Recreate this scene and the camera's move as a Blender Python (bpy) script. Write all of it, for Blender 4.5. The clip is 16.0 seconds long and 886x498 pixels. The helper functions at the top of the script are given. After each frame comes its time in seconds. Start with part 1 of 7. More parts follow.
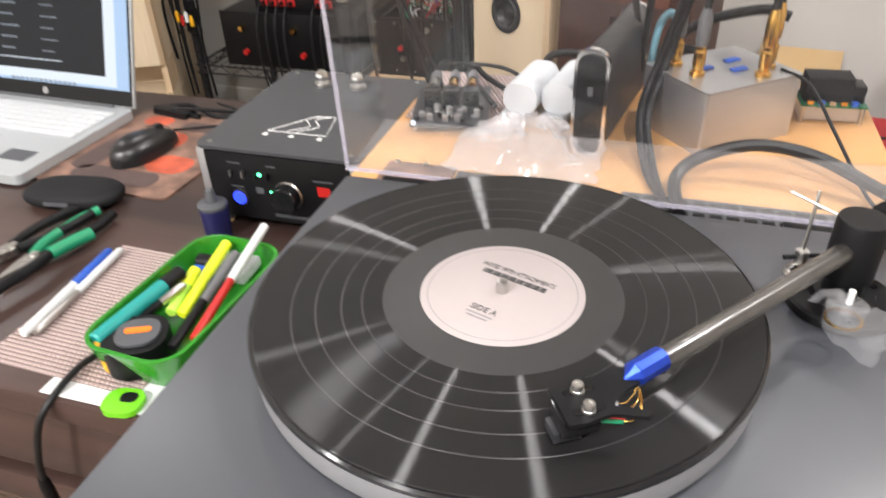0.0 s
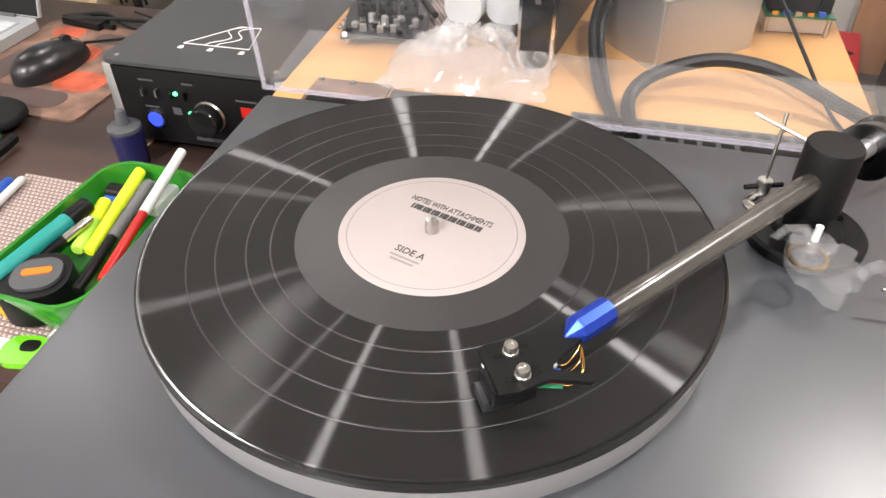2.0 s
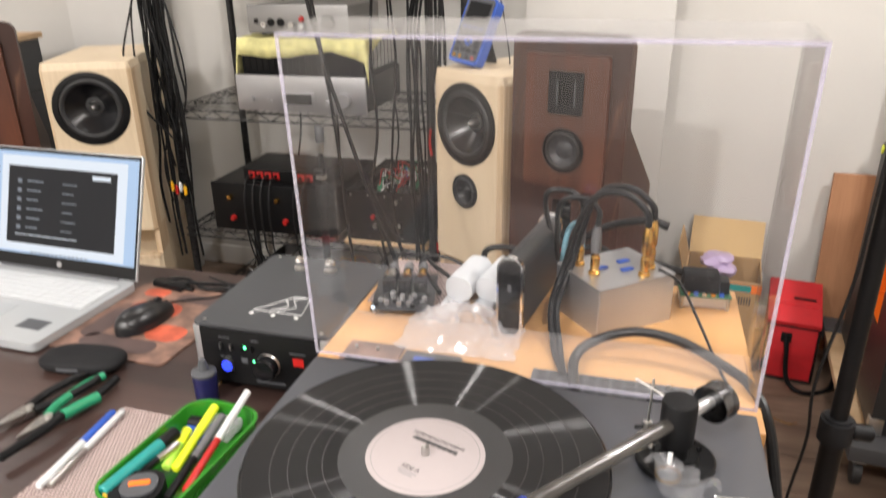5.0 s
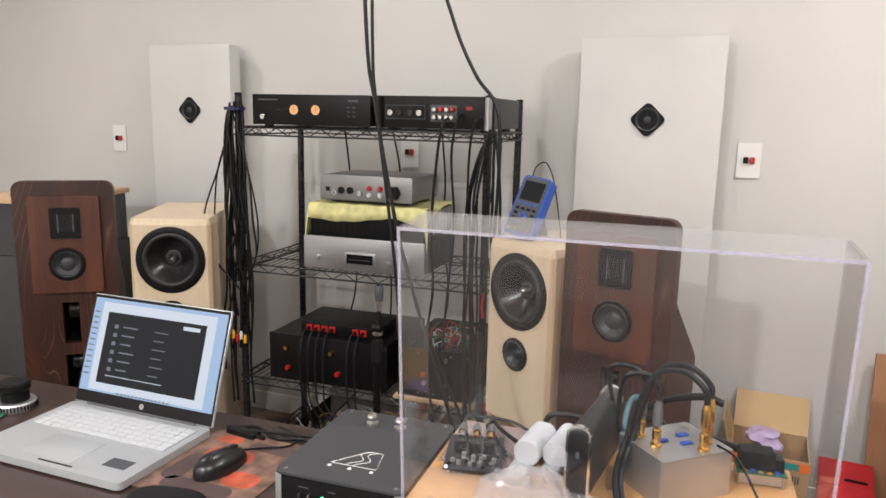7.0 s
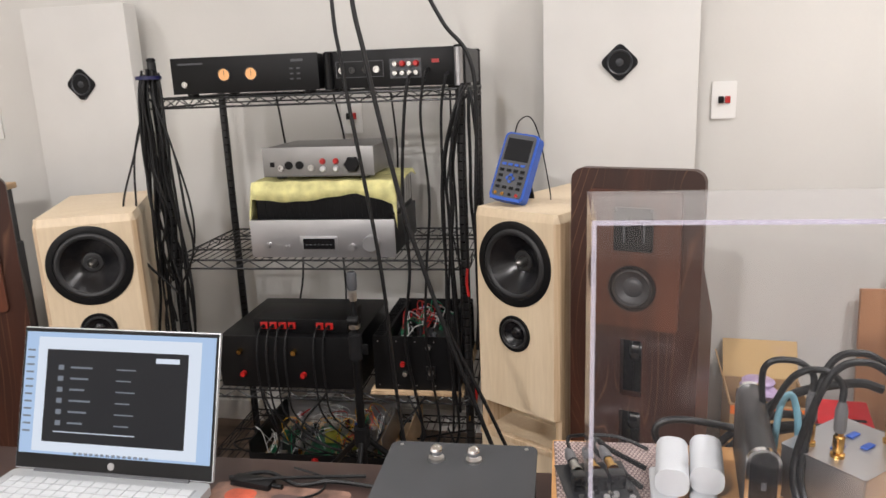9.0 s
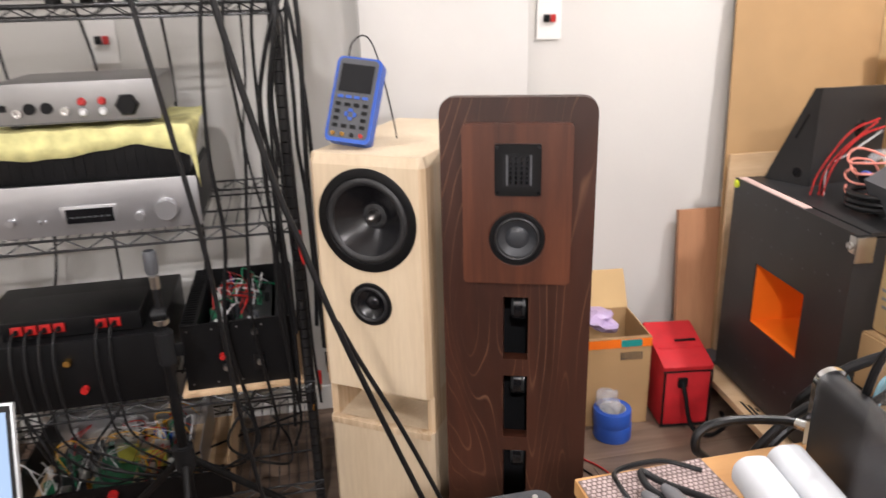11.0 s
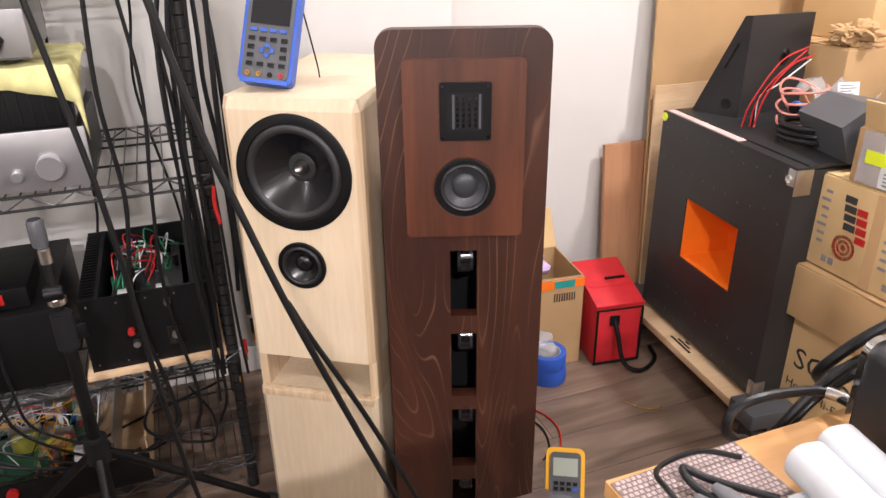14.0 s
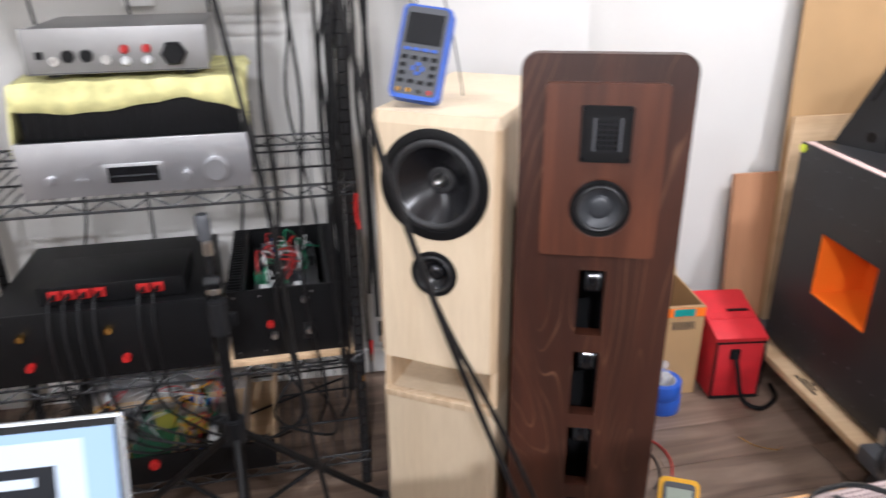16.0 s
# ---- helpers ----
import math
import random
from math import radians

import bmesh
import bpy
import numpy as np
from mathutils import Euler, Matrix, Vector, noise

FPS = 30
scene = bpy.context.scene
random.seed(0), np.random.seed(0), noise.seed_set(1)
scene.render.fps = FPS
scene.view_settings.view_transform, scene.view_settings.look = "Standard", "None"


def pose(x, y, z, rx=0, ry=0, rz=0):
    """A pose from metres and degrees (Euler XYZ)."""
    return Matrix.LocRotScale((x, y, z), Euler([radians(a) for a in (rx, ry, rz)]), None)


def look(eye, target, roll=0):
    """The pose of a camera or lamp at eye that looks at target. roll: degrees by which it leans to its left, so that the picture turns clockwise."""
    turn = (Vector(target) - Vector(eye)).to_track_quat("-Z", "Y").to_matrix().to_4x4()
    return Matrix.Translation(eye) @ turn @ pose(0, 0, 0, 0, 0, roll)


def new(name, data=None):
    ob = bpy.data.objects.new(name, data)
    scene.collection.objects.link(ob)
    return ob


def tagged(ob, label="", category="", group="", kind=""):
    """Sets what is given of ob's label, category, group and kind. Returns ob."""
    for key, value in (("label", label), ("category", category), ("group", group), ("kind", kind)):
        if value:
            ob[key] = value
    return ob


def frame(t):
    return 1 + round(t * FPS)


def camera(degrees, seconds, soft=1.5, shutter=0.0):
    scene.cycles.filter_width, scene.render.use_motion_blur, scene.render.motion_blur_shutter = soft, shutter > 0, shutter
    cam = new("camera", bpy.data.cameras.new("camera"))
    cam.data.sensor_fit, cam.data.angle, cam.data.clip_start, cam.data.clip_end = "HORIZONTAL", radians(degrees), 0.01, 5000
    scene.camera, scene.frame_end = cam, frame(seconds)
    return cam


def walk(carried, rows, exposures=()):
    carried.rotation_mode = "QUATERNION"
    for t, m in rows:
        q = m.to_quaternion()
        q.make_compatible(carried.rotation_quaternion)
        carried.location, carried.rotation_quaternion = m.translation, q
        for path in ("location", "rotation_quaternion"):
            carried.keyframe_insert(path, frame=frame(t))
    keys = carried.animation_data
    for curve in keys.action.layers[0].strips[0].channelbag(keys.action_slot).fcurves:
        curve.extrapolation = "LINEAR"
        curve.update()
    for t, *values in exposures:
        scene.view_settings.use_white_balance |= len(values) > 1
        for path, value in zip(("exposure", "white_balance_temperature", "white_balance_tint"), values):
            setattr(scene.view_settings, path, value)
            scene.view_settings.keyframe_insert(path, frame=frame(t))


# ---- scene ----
cam = camera(63.1, 16.0, shutter=0.5)
PATH = [
    (0, (0.0761, -0.3468, 1.169), (-0.4403, 1.2343, 0.059), -2.2),
    (0.5, (0.0813, -0.3086, 1.151), (-0.3411, 1.2108, -0.079), -1.0),
    (1, (0.0802, -0.2954, 1.147), (-0.3093, 1.1897, -0.135), -0.4),
    (1.5, (0.0783, -0.2918, 1.148), (-0.3006, 1.1835, -0.149), -0.4),
    (2, (0.0795, -0.2925, 1.145), (-0.2916, 1.1847, -0.15), -0.5),
    (2.5, (0.0794, -0.2967, 1.144), (-0.2916, 1.1888, -0.142), -0.8),
    (3, (0.0835, -0.3049, 1.141), (-0.2909, 1.2074, -0.112), -0.8),
    (3.5, (0.0826, -0.3268, 1.148), (-0.2995, 1.226, -0.053), -0.8),
    (4, (0.0925, -0.3768, 1.18), (-0.3019, 1.2274, 0.053), -0.5),
    (4.5, (0.1173, -0.4285, 1.244), (-0.3326, 1.2653, 0.281), -0.5),
    (5, (0.1503, -0.4719, 1.292), (-0.3487, 1.3067, 0.526), -0.8),
    (5.2, (0.1514, -0.4851, 1.309), (-0.3626, 1.3219, 0.623), -0.9),
    (7.3, (0.0947, -0.5871, 1.359), (-0.5236, 1.2812, 1.004), 1.4),
    (7.5, (0.0336, -0.5596, 1.371), (-0.5504, 1.3117, 0.976), 1.4),
    (7.7, (-0.0321, -0.526, 1.359), (-0.5728, 1.3578, 0.957), 1.0),
    (8, (-0.1156, -0.4823, 1.373), (-0.5939, 1.4114, 0.941), -0.2),
    (8.2, (-0.1343, -0.4601, 1.364), (-0.5732, 1.441, 0.925), -0.9),
    (10.3, (-0.3346, -0.1996, 1.306), (-0.3264, 1.7193, 0.741), -2.0),
    (10.5, (-0.3606, -0.1514, 1.3), (-0.2554, 1.7579, 0.714), -1.9),
    (11, (-0.4461, -0.0351, 1.295), (-0.0701, 1.8127, 0.631), -1.6),
    (11.5, (-0.4752, 0.0474, 1.282), (0.0631, 1.819, 0.527), -1.6),
    (12, (-0.4709, 0.0895, 1.282), (0.1269, 1.8148, 0.465), -1.4),
    (12.5, (-0.4725, 0.1005, 1.282), (0.1409, 1.8078, 0.44), -1.1),
    (13, (-0.4766, 0.1046, 1.288), (0.1418, 1.8081, 0.442), -0.9),
    (13.5, (-0.4872, 0.1144, 1.285), (0.1368, 1.8161, 0.439), -0.8),
    (14, (-0.5002, 0.1257, 1.282), (0.1333, 1.8266, 0.443), -0.9),
    (14.5, (-0.5004, 0.1267, 1.292), (0.1406, 1.8304, 0.464), -0.8),
    (15, (-0.4934, 0.1191, 1.296), (0.1193, 1.8376, 0.476), -0.8),
    (15.5, (-0.4947, 0.1116, 1.295), (0.0784, 1.8494, 0.488), -0.7),
    (16, (-0.5695, 0.1019, 1.294), (-0.1949, 1.9, 0.503), -0.5),
]
EXPOSURES = [(0.0, 0.15, 6280, 10), (2.0, 0.15, 6450, 10), (4.2, 0.15, 6480, 10), (5.0, 0.03, 6450, 11), (7.3, -0.26, 6250, 12), (8.2, -0.22, 6250, 12), (10.4, 0.02, 6220, 13), (11.2, 0.28, 6250, 15), (12.0, 0.45, 6300, 18), (15.4, 0.45, 6150, 16), (16.0, 0.42, 5700, 12)]
walk(cam, [(t, look(eye, target, roll)) for t, eye, target, roll in PATH], EXPOSURES)

# ---- light: square ceiling downlights in a closed room, out of view and mostly assumed ----
world = bpy.data.worlds.new("world")
scene.world = world
world.use_nodes = True
world.node_tree.nodes["Background"].inputs["Color"].default_value = (0.9, 0.93, 1.0, 1)
world.node_tree.nodes["Background"].inputs["Strength"].default_value = 0.3
scene.view_settings.exposure = 0.0
CEIL = 2.55
# First follows a reflection; the others are unseen, added to balance the brightness.
DOWNLIGHTS = [(-0.92, 1.42, 8), (0.60, 1.42, 5), (-2.35, 1.05, 12), (-0.92, -1.75, 104), (0.60, -0.95, 38), (-2.35, -1.75, 58), (1.30, 0.85, 38)]


# ---- materials ----
def nodes_of(name):
    m = bpy.data.materials.new(name)
    m.use_nodes = True
    nt = m.node_tree
    return m, nt, nt.nodes["Principled BSDF"]


def mixer(nt, kind, a, b, fac=None):
    n = nt.nodes.new("ShaderNodeMix")
    n.data_type = "RGBA"
    n.blend_type = kind
    for sock, v in ((6, a), (7, b), (0, fac)):
        if v is None:
            continue
        if hasattr(v, "is_linked"):
            nt.links.new(v, n.inputs[sock])
        else:
            n.inputs[sock].default_value = v if sock == 0 else (*v, 1)
    return n


def ramp(nt, src, stops):
    n = nt.nodes.new("ShaderNodeValToRGB")
    e = n.color_ramp.elements
    while len(e) < len(stops):
        e.new(0.5)
    for el, (p, c) in zip(e, stops):
        el.position, el.color = p, (*c, 1) if len(c) == 3 else c
    nt.links.new(src, n.inputs[0])
    return n


def coords(nt, scale=(1, 1, 1), turn=(0, 0, 0)):
    tc = nt.nodes.new("ShaderNodeTexCoord")
    mp = nt.nodes.new("ShaderNodeMapping")
    mp.inputs["Scale"].default_value = scale
    mp.inputs["Rotation"].default_value = [radians(a) for a in turn]
    nt.links.new(tc.outputs["Object"], mp.inputs["Vector"])
    return mp.outputs["Vector"]


def noise_tex(nt, vec, scale, detail=4, rough=0.5, distort=0.0):
    n = nt.nodes.new("ShaderNodeTexNoise")
    n.inputs["Scale"].default_value, n.inputs["Detail"].default_value = scale, detail
    n.inputs["Roughness"].default_value, n.inputs["Distortion"].default_value = rough, distort
    nt.links.new(vec, n.inputs["Vector"])
    return n.outputs["Fac"]


def bump(nt, bsdf, height, strength=0.2, distance=0.001):
    n = nt.nodes.new("ShaderNodeBump")
    n.inputs["Strength"].default_value, n.inputs["Distance"].default_value = strength, distance
    nt.links.new(height, n.inputs["Height"])
    nt.links.new(n.outputs["Normal"], bsdf.inputs["Normal"])


def plain(name, color, rough=0.5, metal=0.0, vary=0.12, grain=60.0, relief=0.1, coat=0.0, spec=0.5, emit=None, power=0.0):
    """A surface with blotches and fine grain about one colour."""
    m, nt, b = nodes_of(name)
    b.inputs["Roughness"].default_value, b.inputs["Metallic"].default_value = rough, metal
    b.inputs["Coat Weight"].default_value = coat
    b.inputs["Specular IOR Level"].default_value = spec
    v = coords(nt)
    big, fine = noise_tex(nt, v, grain * 0.08, 3), noise_tex(nt, v, grain * 4, 5, 0.65)
    lo, hi = [c * (1 - vary) for c in color], [min(1, c * (1 + vary)) for c in color]
    r1 = ramp(nt, big, [(0.3, lo), (0.7, hi)])
    r2 = ramp(nt, fine, [(0.25, (1 - vary * 0.7,) * 3), (0.75, (1, 1, 1))])
    mx = mixer(nt, "MULTIPLY", r1.outputs[0], r2.outputs[0], 1.0)
    nt.links.new(mx.outputs[2], b.inputs["Base Color"])
    rr = nt.nodes.new("ShaderNodeMapRange")
    rr.inputs[3].default_value, rr.inputs[4].default_value = max(0.02, rough - 0.5 * min(vary, 0.12)), min(1, rough + 0.5 * min(vary, 0.12))
    nt.links.new(big, rr.inputs[0])
    nt.links.new(rr.outputs[0], b.inputs["Roughness"])
    if relief:
        bump(nt, b, fine, relief, 0.0006)
    if emit:
        b.inputs["Emission Color"].default_value, b.inputs["Emission Strength"].default_value = (*emit, 1), power
    return m


def wood(name, dark, light, rough=0.5, along="z", scale=9.0, stretch=0.08, contrast=(0.35, 0.65), lines=None, coat=0.0):
    """Grain running along one axis, with a second finer fibre; lines: a colour of thin cathedral streaks."""
    m, nt, b = nodes_of(name)
    s = {"x": (stretch, 1, 1), "y": (1, stretch, 1), "z": (1, 1, stretch)}[along]
    v = coords(nt, s)
    big = noise_tex(nt, v, scale, 5, 0.55, 1.2)
    fib = noise_tex(nt, v, scale * 22, 3, 0.6)
    r1 = ramp(nt, big, [(contrast[0], dark), (contrast[1], light)])
    r2 = ramp(nt, fib, [(0.3, (0.90, 0.885, 0.87)), (0.7, (1, 1, 1))])
    out = mixer(nt, "MULTIPLY", r1.outputs[0], r2.outputs[0], 1.0).outputs[2]
    if lines:
        v2 = coords(nt, [a * 1.0 if a == 1 else 0.20 for a in s])
        w = noise_tex(nt, v2, 5.5, 2, 0.4, 0.35)
        mul = nt.nodes.new("ShaderNodeMath")
        mul.operation = "MULTIPLY"
        mul.inputs[1].default_value = 30.0
        nt.links.new(w, mul.inputs[0])
        fr = nt.nodes.new("ShaderNodeMath")
        fr.operation = "FRACT"
        nt.links.new(mul.outputs[0], fr.inputs[0])
        gate = noise_tex(nt, coords(nt, [1 if a == 1 else 0.35 for a in s]), 11, 3)
        lr = ramp(nt, fr.outputs[0], [(0.0, (0, 0, 0)), (0.86, (0, 0, 0)), (0.95, (1, 1, 1)), (1.0, (0, 0, 0))])
        gr = ramp(nt, gate, [(0.40, (0.03, 0.03, 0.03)), (0.64, (0.8, 0.8, 0.8))])
        fac = mixer(nt, "MULTIPLY", lr.outputs[0], gr.outputs[0], 1.0).outputs[2]
        out = mixer(nt, "MIX", out, lines, fac).outputs[2]
    nt.links.new(out, b.inputs["Base Color"])
    b.inputs["Roughness"].default_value = rough
    b.inputs["Coat Weight"].default_value = coat
    b.inputs["Coat Roughness"].default_value = 0.25
    bump(nt, b, fib, 0.12, 0.0005)
    return m


def sheet_clear(name, tint, gloss=0.06, alpha=0.1, rough=0.04):
    """Thin clear plastic: mostly see-through, with a mirror share and a faint milky share."""
    m, nt, b = nodes_of(name)
    out = nt.nodes["Material Output"]
    tr = nt.nodes.new("ShaderNodeBsdfTransparent")
    tr.inputs[0].default_value = (*tint, 1)
    b.inputs["Base Color"].default_value = (0.75, 0.74, 0.76, 1)
    b.inputs["Roughness"].default_value = rough
    b.inputs["Specular IOR Level"].default_value = 0.5
    lw = nt.nodes.new("ShaderNodeLayerWeight")
    pw = nt.nodes.new("ShaderNodeMath")
    pw.operation = "POWER"
    pw.inputs[1].default_value = 5.0
    nt.links.new(lw.outputs["Facing"], pw.inputs[0])
    fr = nt.nodes.new("ShaderNodeMapRange")
    fr.inputs[3].default_value, fr.inputs[4].default_value = 0.03, 0.7
    nt.links.new(pw.outputs[0], fr.inputs[0])
    gl = nt.nodes.new("ShaderNodeBsdfGlossy")
    gl.inputs["Roughness"].default_value = rough
    m1 = nt.nodes.new("ShaderNodeMixShader")
    nt.links.new(fr.outputs[0], m1.inputs[0])
    nt.links.new(tr.outputs[0], m1.inputs[1])
    nt.links.new(gl.outputs[0], m1.inputs[2])
    m2 = nt.nodes.new("ShaderNodeMixShader")
    m2.inputs[0].default_value = alpha
    nt.links.new(m1.outputs[0], m2.inputs[1])
    nt.links.new(b.outputs[0], m2.inputs[2])
    nt.links.new(m2.outputs[0], out.inputs[0])
    return m


def vinyl_record(name):
    """Vinyl whose concentric grooves spread the gloss along the radius and keep it sharp round the disc."""
    m, nt, b = nodes_of(name)
    out = nt.nodes["Material Output"]
    b.inputs["Base Color"].default_value = (0.008, 0.008, 0.0083, 1)
    b.inputs["Specular IOR Level"].default_value = 0.15
    b.inputs["Roughness"].default_value = 0.5
    ln = nt.nodes.new("ShaderNodeVectorMath")
    ln.operation = "LENGTH"
    nt.links.new(coords(nt), ln.inputs[0])
    cmb = nt.nodes.new("ShaderNodeCombineXYZ")
    nt.links.new(ln.outputs["Value"], cmb.inputs[0])
    bands = noise_tex(nt, cmb.outputs[0], 260, 3, 0.7)
    rr = nt.nodes.new("ShaderNodeMapRange")
    rr.inputs[1].default_value, rr.inputs[2].default_value = 0.3, 0.7
    rr.inputs[3].default_value, rr.inputs[4].default_value = 0.20, 0.27
    nt.links.new(bands, rr.inputs[0])
    gl = nt.nodes.new("ShaderNodeBsdfAnisotropic")
    gl.inputs["Anisotropy"].default_value = 0.90
    nt.links.new(rr.outputs[0], gl.inputs["Roughness"])
    tg = nt.nodes.new("ShaderNodeTangent")
    tg.direction_type, tg.axis = "RADIAL", "Z"
    nt.links.new(tg.outputs[0], gl.inputs["Tangent"])
    fr = nt.nodes.new("ShaderNodeFresnel")
    fr.inputs[0].default_value = 1.37
    mx = nt.nodes.new("ShaderNodeMixShader")
    nt.links.new(fr.outputs[0], mx.inputs[0])
    nt.links.new(b.outputs[0], mx.inputs[1])
    nt.links.new(gl.outputs[0], mx.inputs[2])
    nt.links.new(mx.outputs[0], out.inputs[0])
    return m


WALL = plain("wall_paint", (0.61, 0.595, 0.56), 0.75, vary=0.03, grain=25, relief=0.15)
PANEL_WHITE = plain("panel_white", (0.60, 0.588, 0.56), 0.6, vary=0.03)
CEILING = plain("ceiling_paint", (0.82, 0.81, 0.79), 0.85, vary=0.02)
TRIM = plain("trim_white", (0.78, 0.77, 0.74), 0.45, vary=0.03)
GAP = plain("floor_gap", (0.085, 0.062, 0.048), 0.8)
PLINTH = plain("grey_satin_lacquer", (0.050, 0.053, 0.061), 0.37, vary=0.03, grain=200, relief=0.06, spec=0.7)
ALU = plain("brushed_aluminium", (0.52, 0.52, 0.53), 0.38, 0.85, vary=0.08, grain=90)
PLATTER_SIDE = plain("platter_frosted_side", (0.22, 0.22, 0.23), 0.5, 0.3, vary=0.06)
CHROME = plain("chrome", (0.8, 0.8, 0.8), 0.08, 1.0, vary=0.03, relief=0)
STEEL = plain("steel", (0.55, 0.54, 0.52), 0.28, 1.0, vary=0.08)
BLACK = plain("black_paint", (0.0055, 0.0055, 0.006), 0.42, vary=0.2, relief=0.15, spec=0.2)
ARM_BLACK = plain("arm_black_anodised", (0.006, 0.006, 0.0065), 0.5, vary=0.1, relief=0.05, spec=0.2)
BLACK_MATT = plain("black_matt", (0.008, 0.008, 0.009), 0.7, vary=0.2, relief=0.3, spec=0.25)
BLACK_GLOSS = plain("black_gloss", (0.008, 0.008, 0.009), 0.12, vary=0.1, relief=0)
RUBBER = plain("black_rubber", (0.016, 0.016, 0.017), 0.5, vary=0.2)
CABLE = plain("cable_sheath", (0.007, 0.007, 0.0075), 0.42, vary=0.2, spec=0.3)
CABLE_GREY = plain("cable_grey", (0.12, 0.12, 0.125), 0.4, vary=0.2)
CHARCOAL = plain("charcoal_powder_coat", (0.040, 0.042, 0.046), 0.5, vary=0.1, grain=300, relief=0.35)
CARBON = plain("carbon_tube", (0.060, 0.055, 0.050), 0.24, 0.2, vary=0.25, grain=400, relief=0.05, coat=0.3)
BLUE_ANOD = plain("blue_anodised", (0.020, 0.055, 0.42), 0.3, 0.7, vary=0.12)
BLUE_PLASTIC = plain("blue_plastic", (0.020, 0.085, 0.42), 0.45, vary=0.1)
NAVY = plain("navy_plastic", (0.012, 0.013, 0.07), 0.35, vary=0.1)
LABEL_PAPER = plain("label_paper", (0.33, 0.29, 0.285), 0.65, vary=0.05, relief=0.05)
INK = plain("ink", (0.03, 0.03, 0.03), 0.6)
INK_GREY = plain("ink_grey", (0.20, 0.19, 0.19), 0.6)
WHITE_INK = plain("white_print", (0.75, 0.75, 0.74), 0.5, vary=0.05)
RECORD = vinyl_record("vinyl")
RECORD_GAP = plain("vinyl_track_gap", (0.016, 0.016, 0.017), 0.34, vary=0.08, relief=0, spec=0.5)
RECORD_DEAD = plain("vinyl_dead_wax", (0.020, 0.020, 0.021), 0.36, vary=0.08, relief=0, spec=0.7)
DESK = wood("dark_mahogany", (0.032, 0.018, 0.015), (0.066, 0.037, 0.030), 0.4, "x", 7, 0.06)
BIRCH = wood("birch_ply", (0.60, 0.475, 0.315), (0.73, 0.61, 0.44), 0.5, "z", 5, 0.1, (0.25, 0.75))
BIRCH_EDGE = wood("birch_edge", (0.48, 0.33, 0.19), (0.72, 0.57, 0.39), 0.55, "z", 40, 0.02)
WALNUT = wood("stained_walnut", (0.022, 0.0066, 0.0034), (0.066, 0.0200, 0.0095), 0.44, "z", 8, 0.12, (0.3, 0.7), (0.185, 0.092, 0.052))
WALNUT_RED = wood("red_walnut", (0.046, 0.0140, 0.0068), (0.125, 0.039, 0.018), 0.42, "z", 16, 0.06, (0.3, 0.7))
PINE = wood("pine_board", (0.44, 0.22, 0.075), (0.58, 0.32, 0.12), 0.45, "x", 6, 0.07)
VENEER = wood("okoume_panel", (0.36, 0.17, 0.085), (0.48, 0.25, 0.13), 0.55, "z", 7, 0.08)
PLY_RAW = wood("raw_ply", (0.50, 0.34, 0.19), (0.64, 0.46, 0.28), 0.6, "x", 6, 0.1)
CARD = plain("cardboard", (0.40, 0.25, 0.115), 0.8, vary=0.07, grain=70, relief=0.15)
CARD_LIGHT = plain("cardboard_light", (0.54, 0.37, 0.175), 0.8, vary=0.07, grain=70, relief=0.15)
CARD_IN = plain("cardboard_inside", (0.30, 0.18, 0.09), 0.85, vary=0.07)
TAPE_CLEAR = plain("packing_tape", (0.47, 0.30, 0.15), 0.25, vary=0.05, relief=0)
CONE = plain("cone_black", (0.0075, 0.0075, 0.009), 0.25, vary=0.15, grain=150, relief=0.1)
CONE_GREY = plain("cone_grey", (0.032, 0.035, 0.040), 0.42, vary=0.15)
RED_NYLON = plain("red_nylon", (0.50, 0.012, 0.018), 0.6, vary=0.12, grain=300, relief=0.4)
RED = plain("red_plastic", (0.42, 0.014, 0.012), 0.35, vary=0.1)
ORANGE = plain("orange_paint", (0.85, 0.17, 0.005), 0.5, vary=0.06)
TOWEL = plain("yellow_terry", (0.70, 0.66, 0.30), 0.95, vary=0.2, grain=400, relief=0.9)
GOLD = plain("gold_plate", (0.72, 0.42, 0.11), 0.22, 1.0, vary=0.08)
GREEN_SOLID = plain("green_tray_plastic", (0.022, 0.19, 0.014), 0.2, vary=0.15, coat=0.4)
ACRYLIC = sheet_clear("clear_acrylic", (0.95, 0.96, 0.965), alpha=0.075, rough=0.015)
LID = sheet_clear("lid_acrylic", (0.988, 0.988, 0.99), alpha=0.009)
# Milky white share stands in for the pale reflection on the lid's bottom pane.
LID_MILKY = sheet_clear("lid_acrylic_milky_sheen", (0.97, 0.97, 0.975), alpha=0.055, rough=0.10)
LID_EDGE = sheet_clear("lid_acrylic_edge", (0.84, 0.81, 0.95), alpha=0.26, rough=0.15)
FILM = sheet_clear("plastic_film", (0.93, 0.93, 0.93), alpha=0.30, rough=0.10)
WHITE_PLASTIC = plain("white_plastic", (0.62, 0.63, 0.63), 0.4, vary=0.04)
TEAL = plain("teal_grip", (0.010, 0.26, 0.24), 0.5, vary=0.1)
TEAL_GREEN = plain("green_grip", (0.01, 0.22, 0.10), 0.45, vary=0.1)
YELLOW_HI = plain("highlighter_yellow", (0.72, 0.82, 0.02), 0.4, vary=0.06)
YELLOW = plain("yellow_plastic", (0.75, 0.38, 0.008), 0.4, vary=0.06)
PCB_BLACK = plain("pcb_black", (0.02, 0.021, 0.024), 0.3, vary=0.2)
PCB_GREEN = plain("pcb_green", (0.015, 0.13, 0.06), 0.35, vary=0.25)
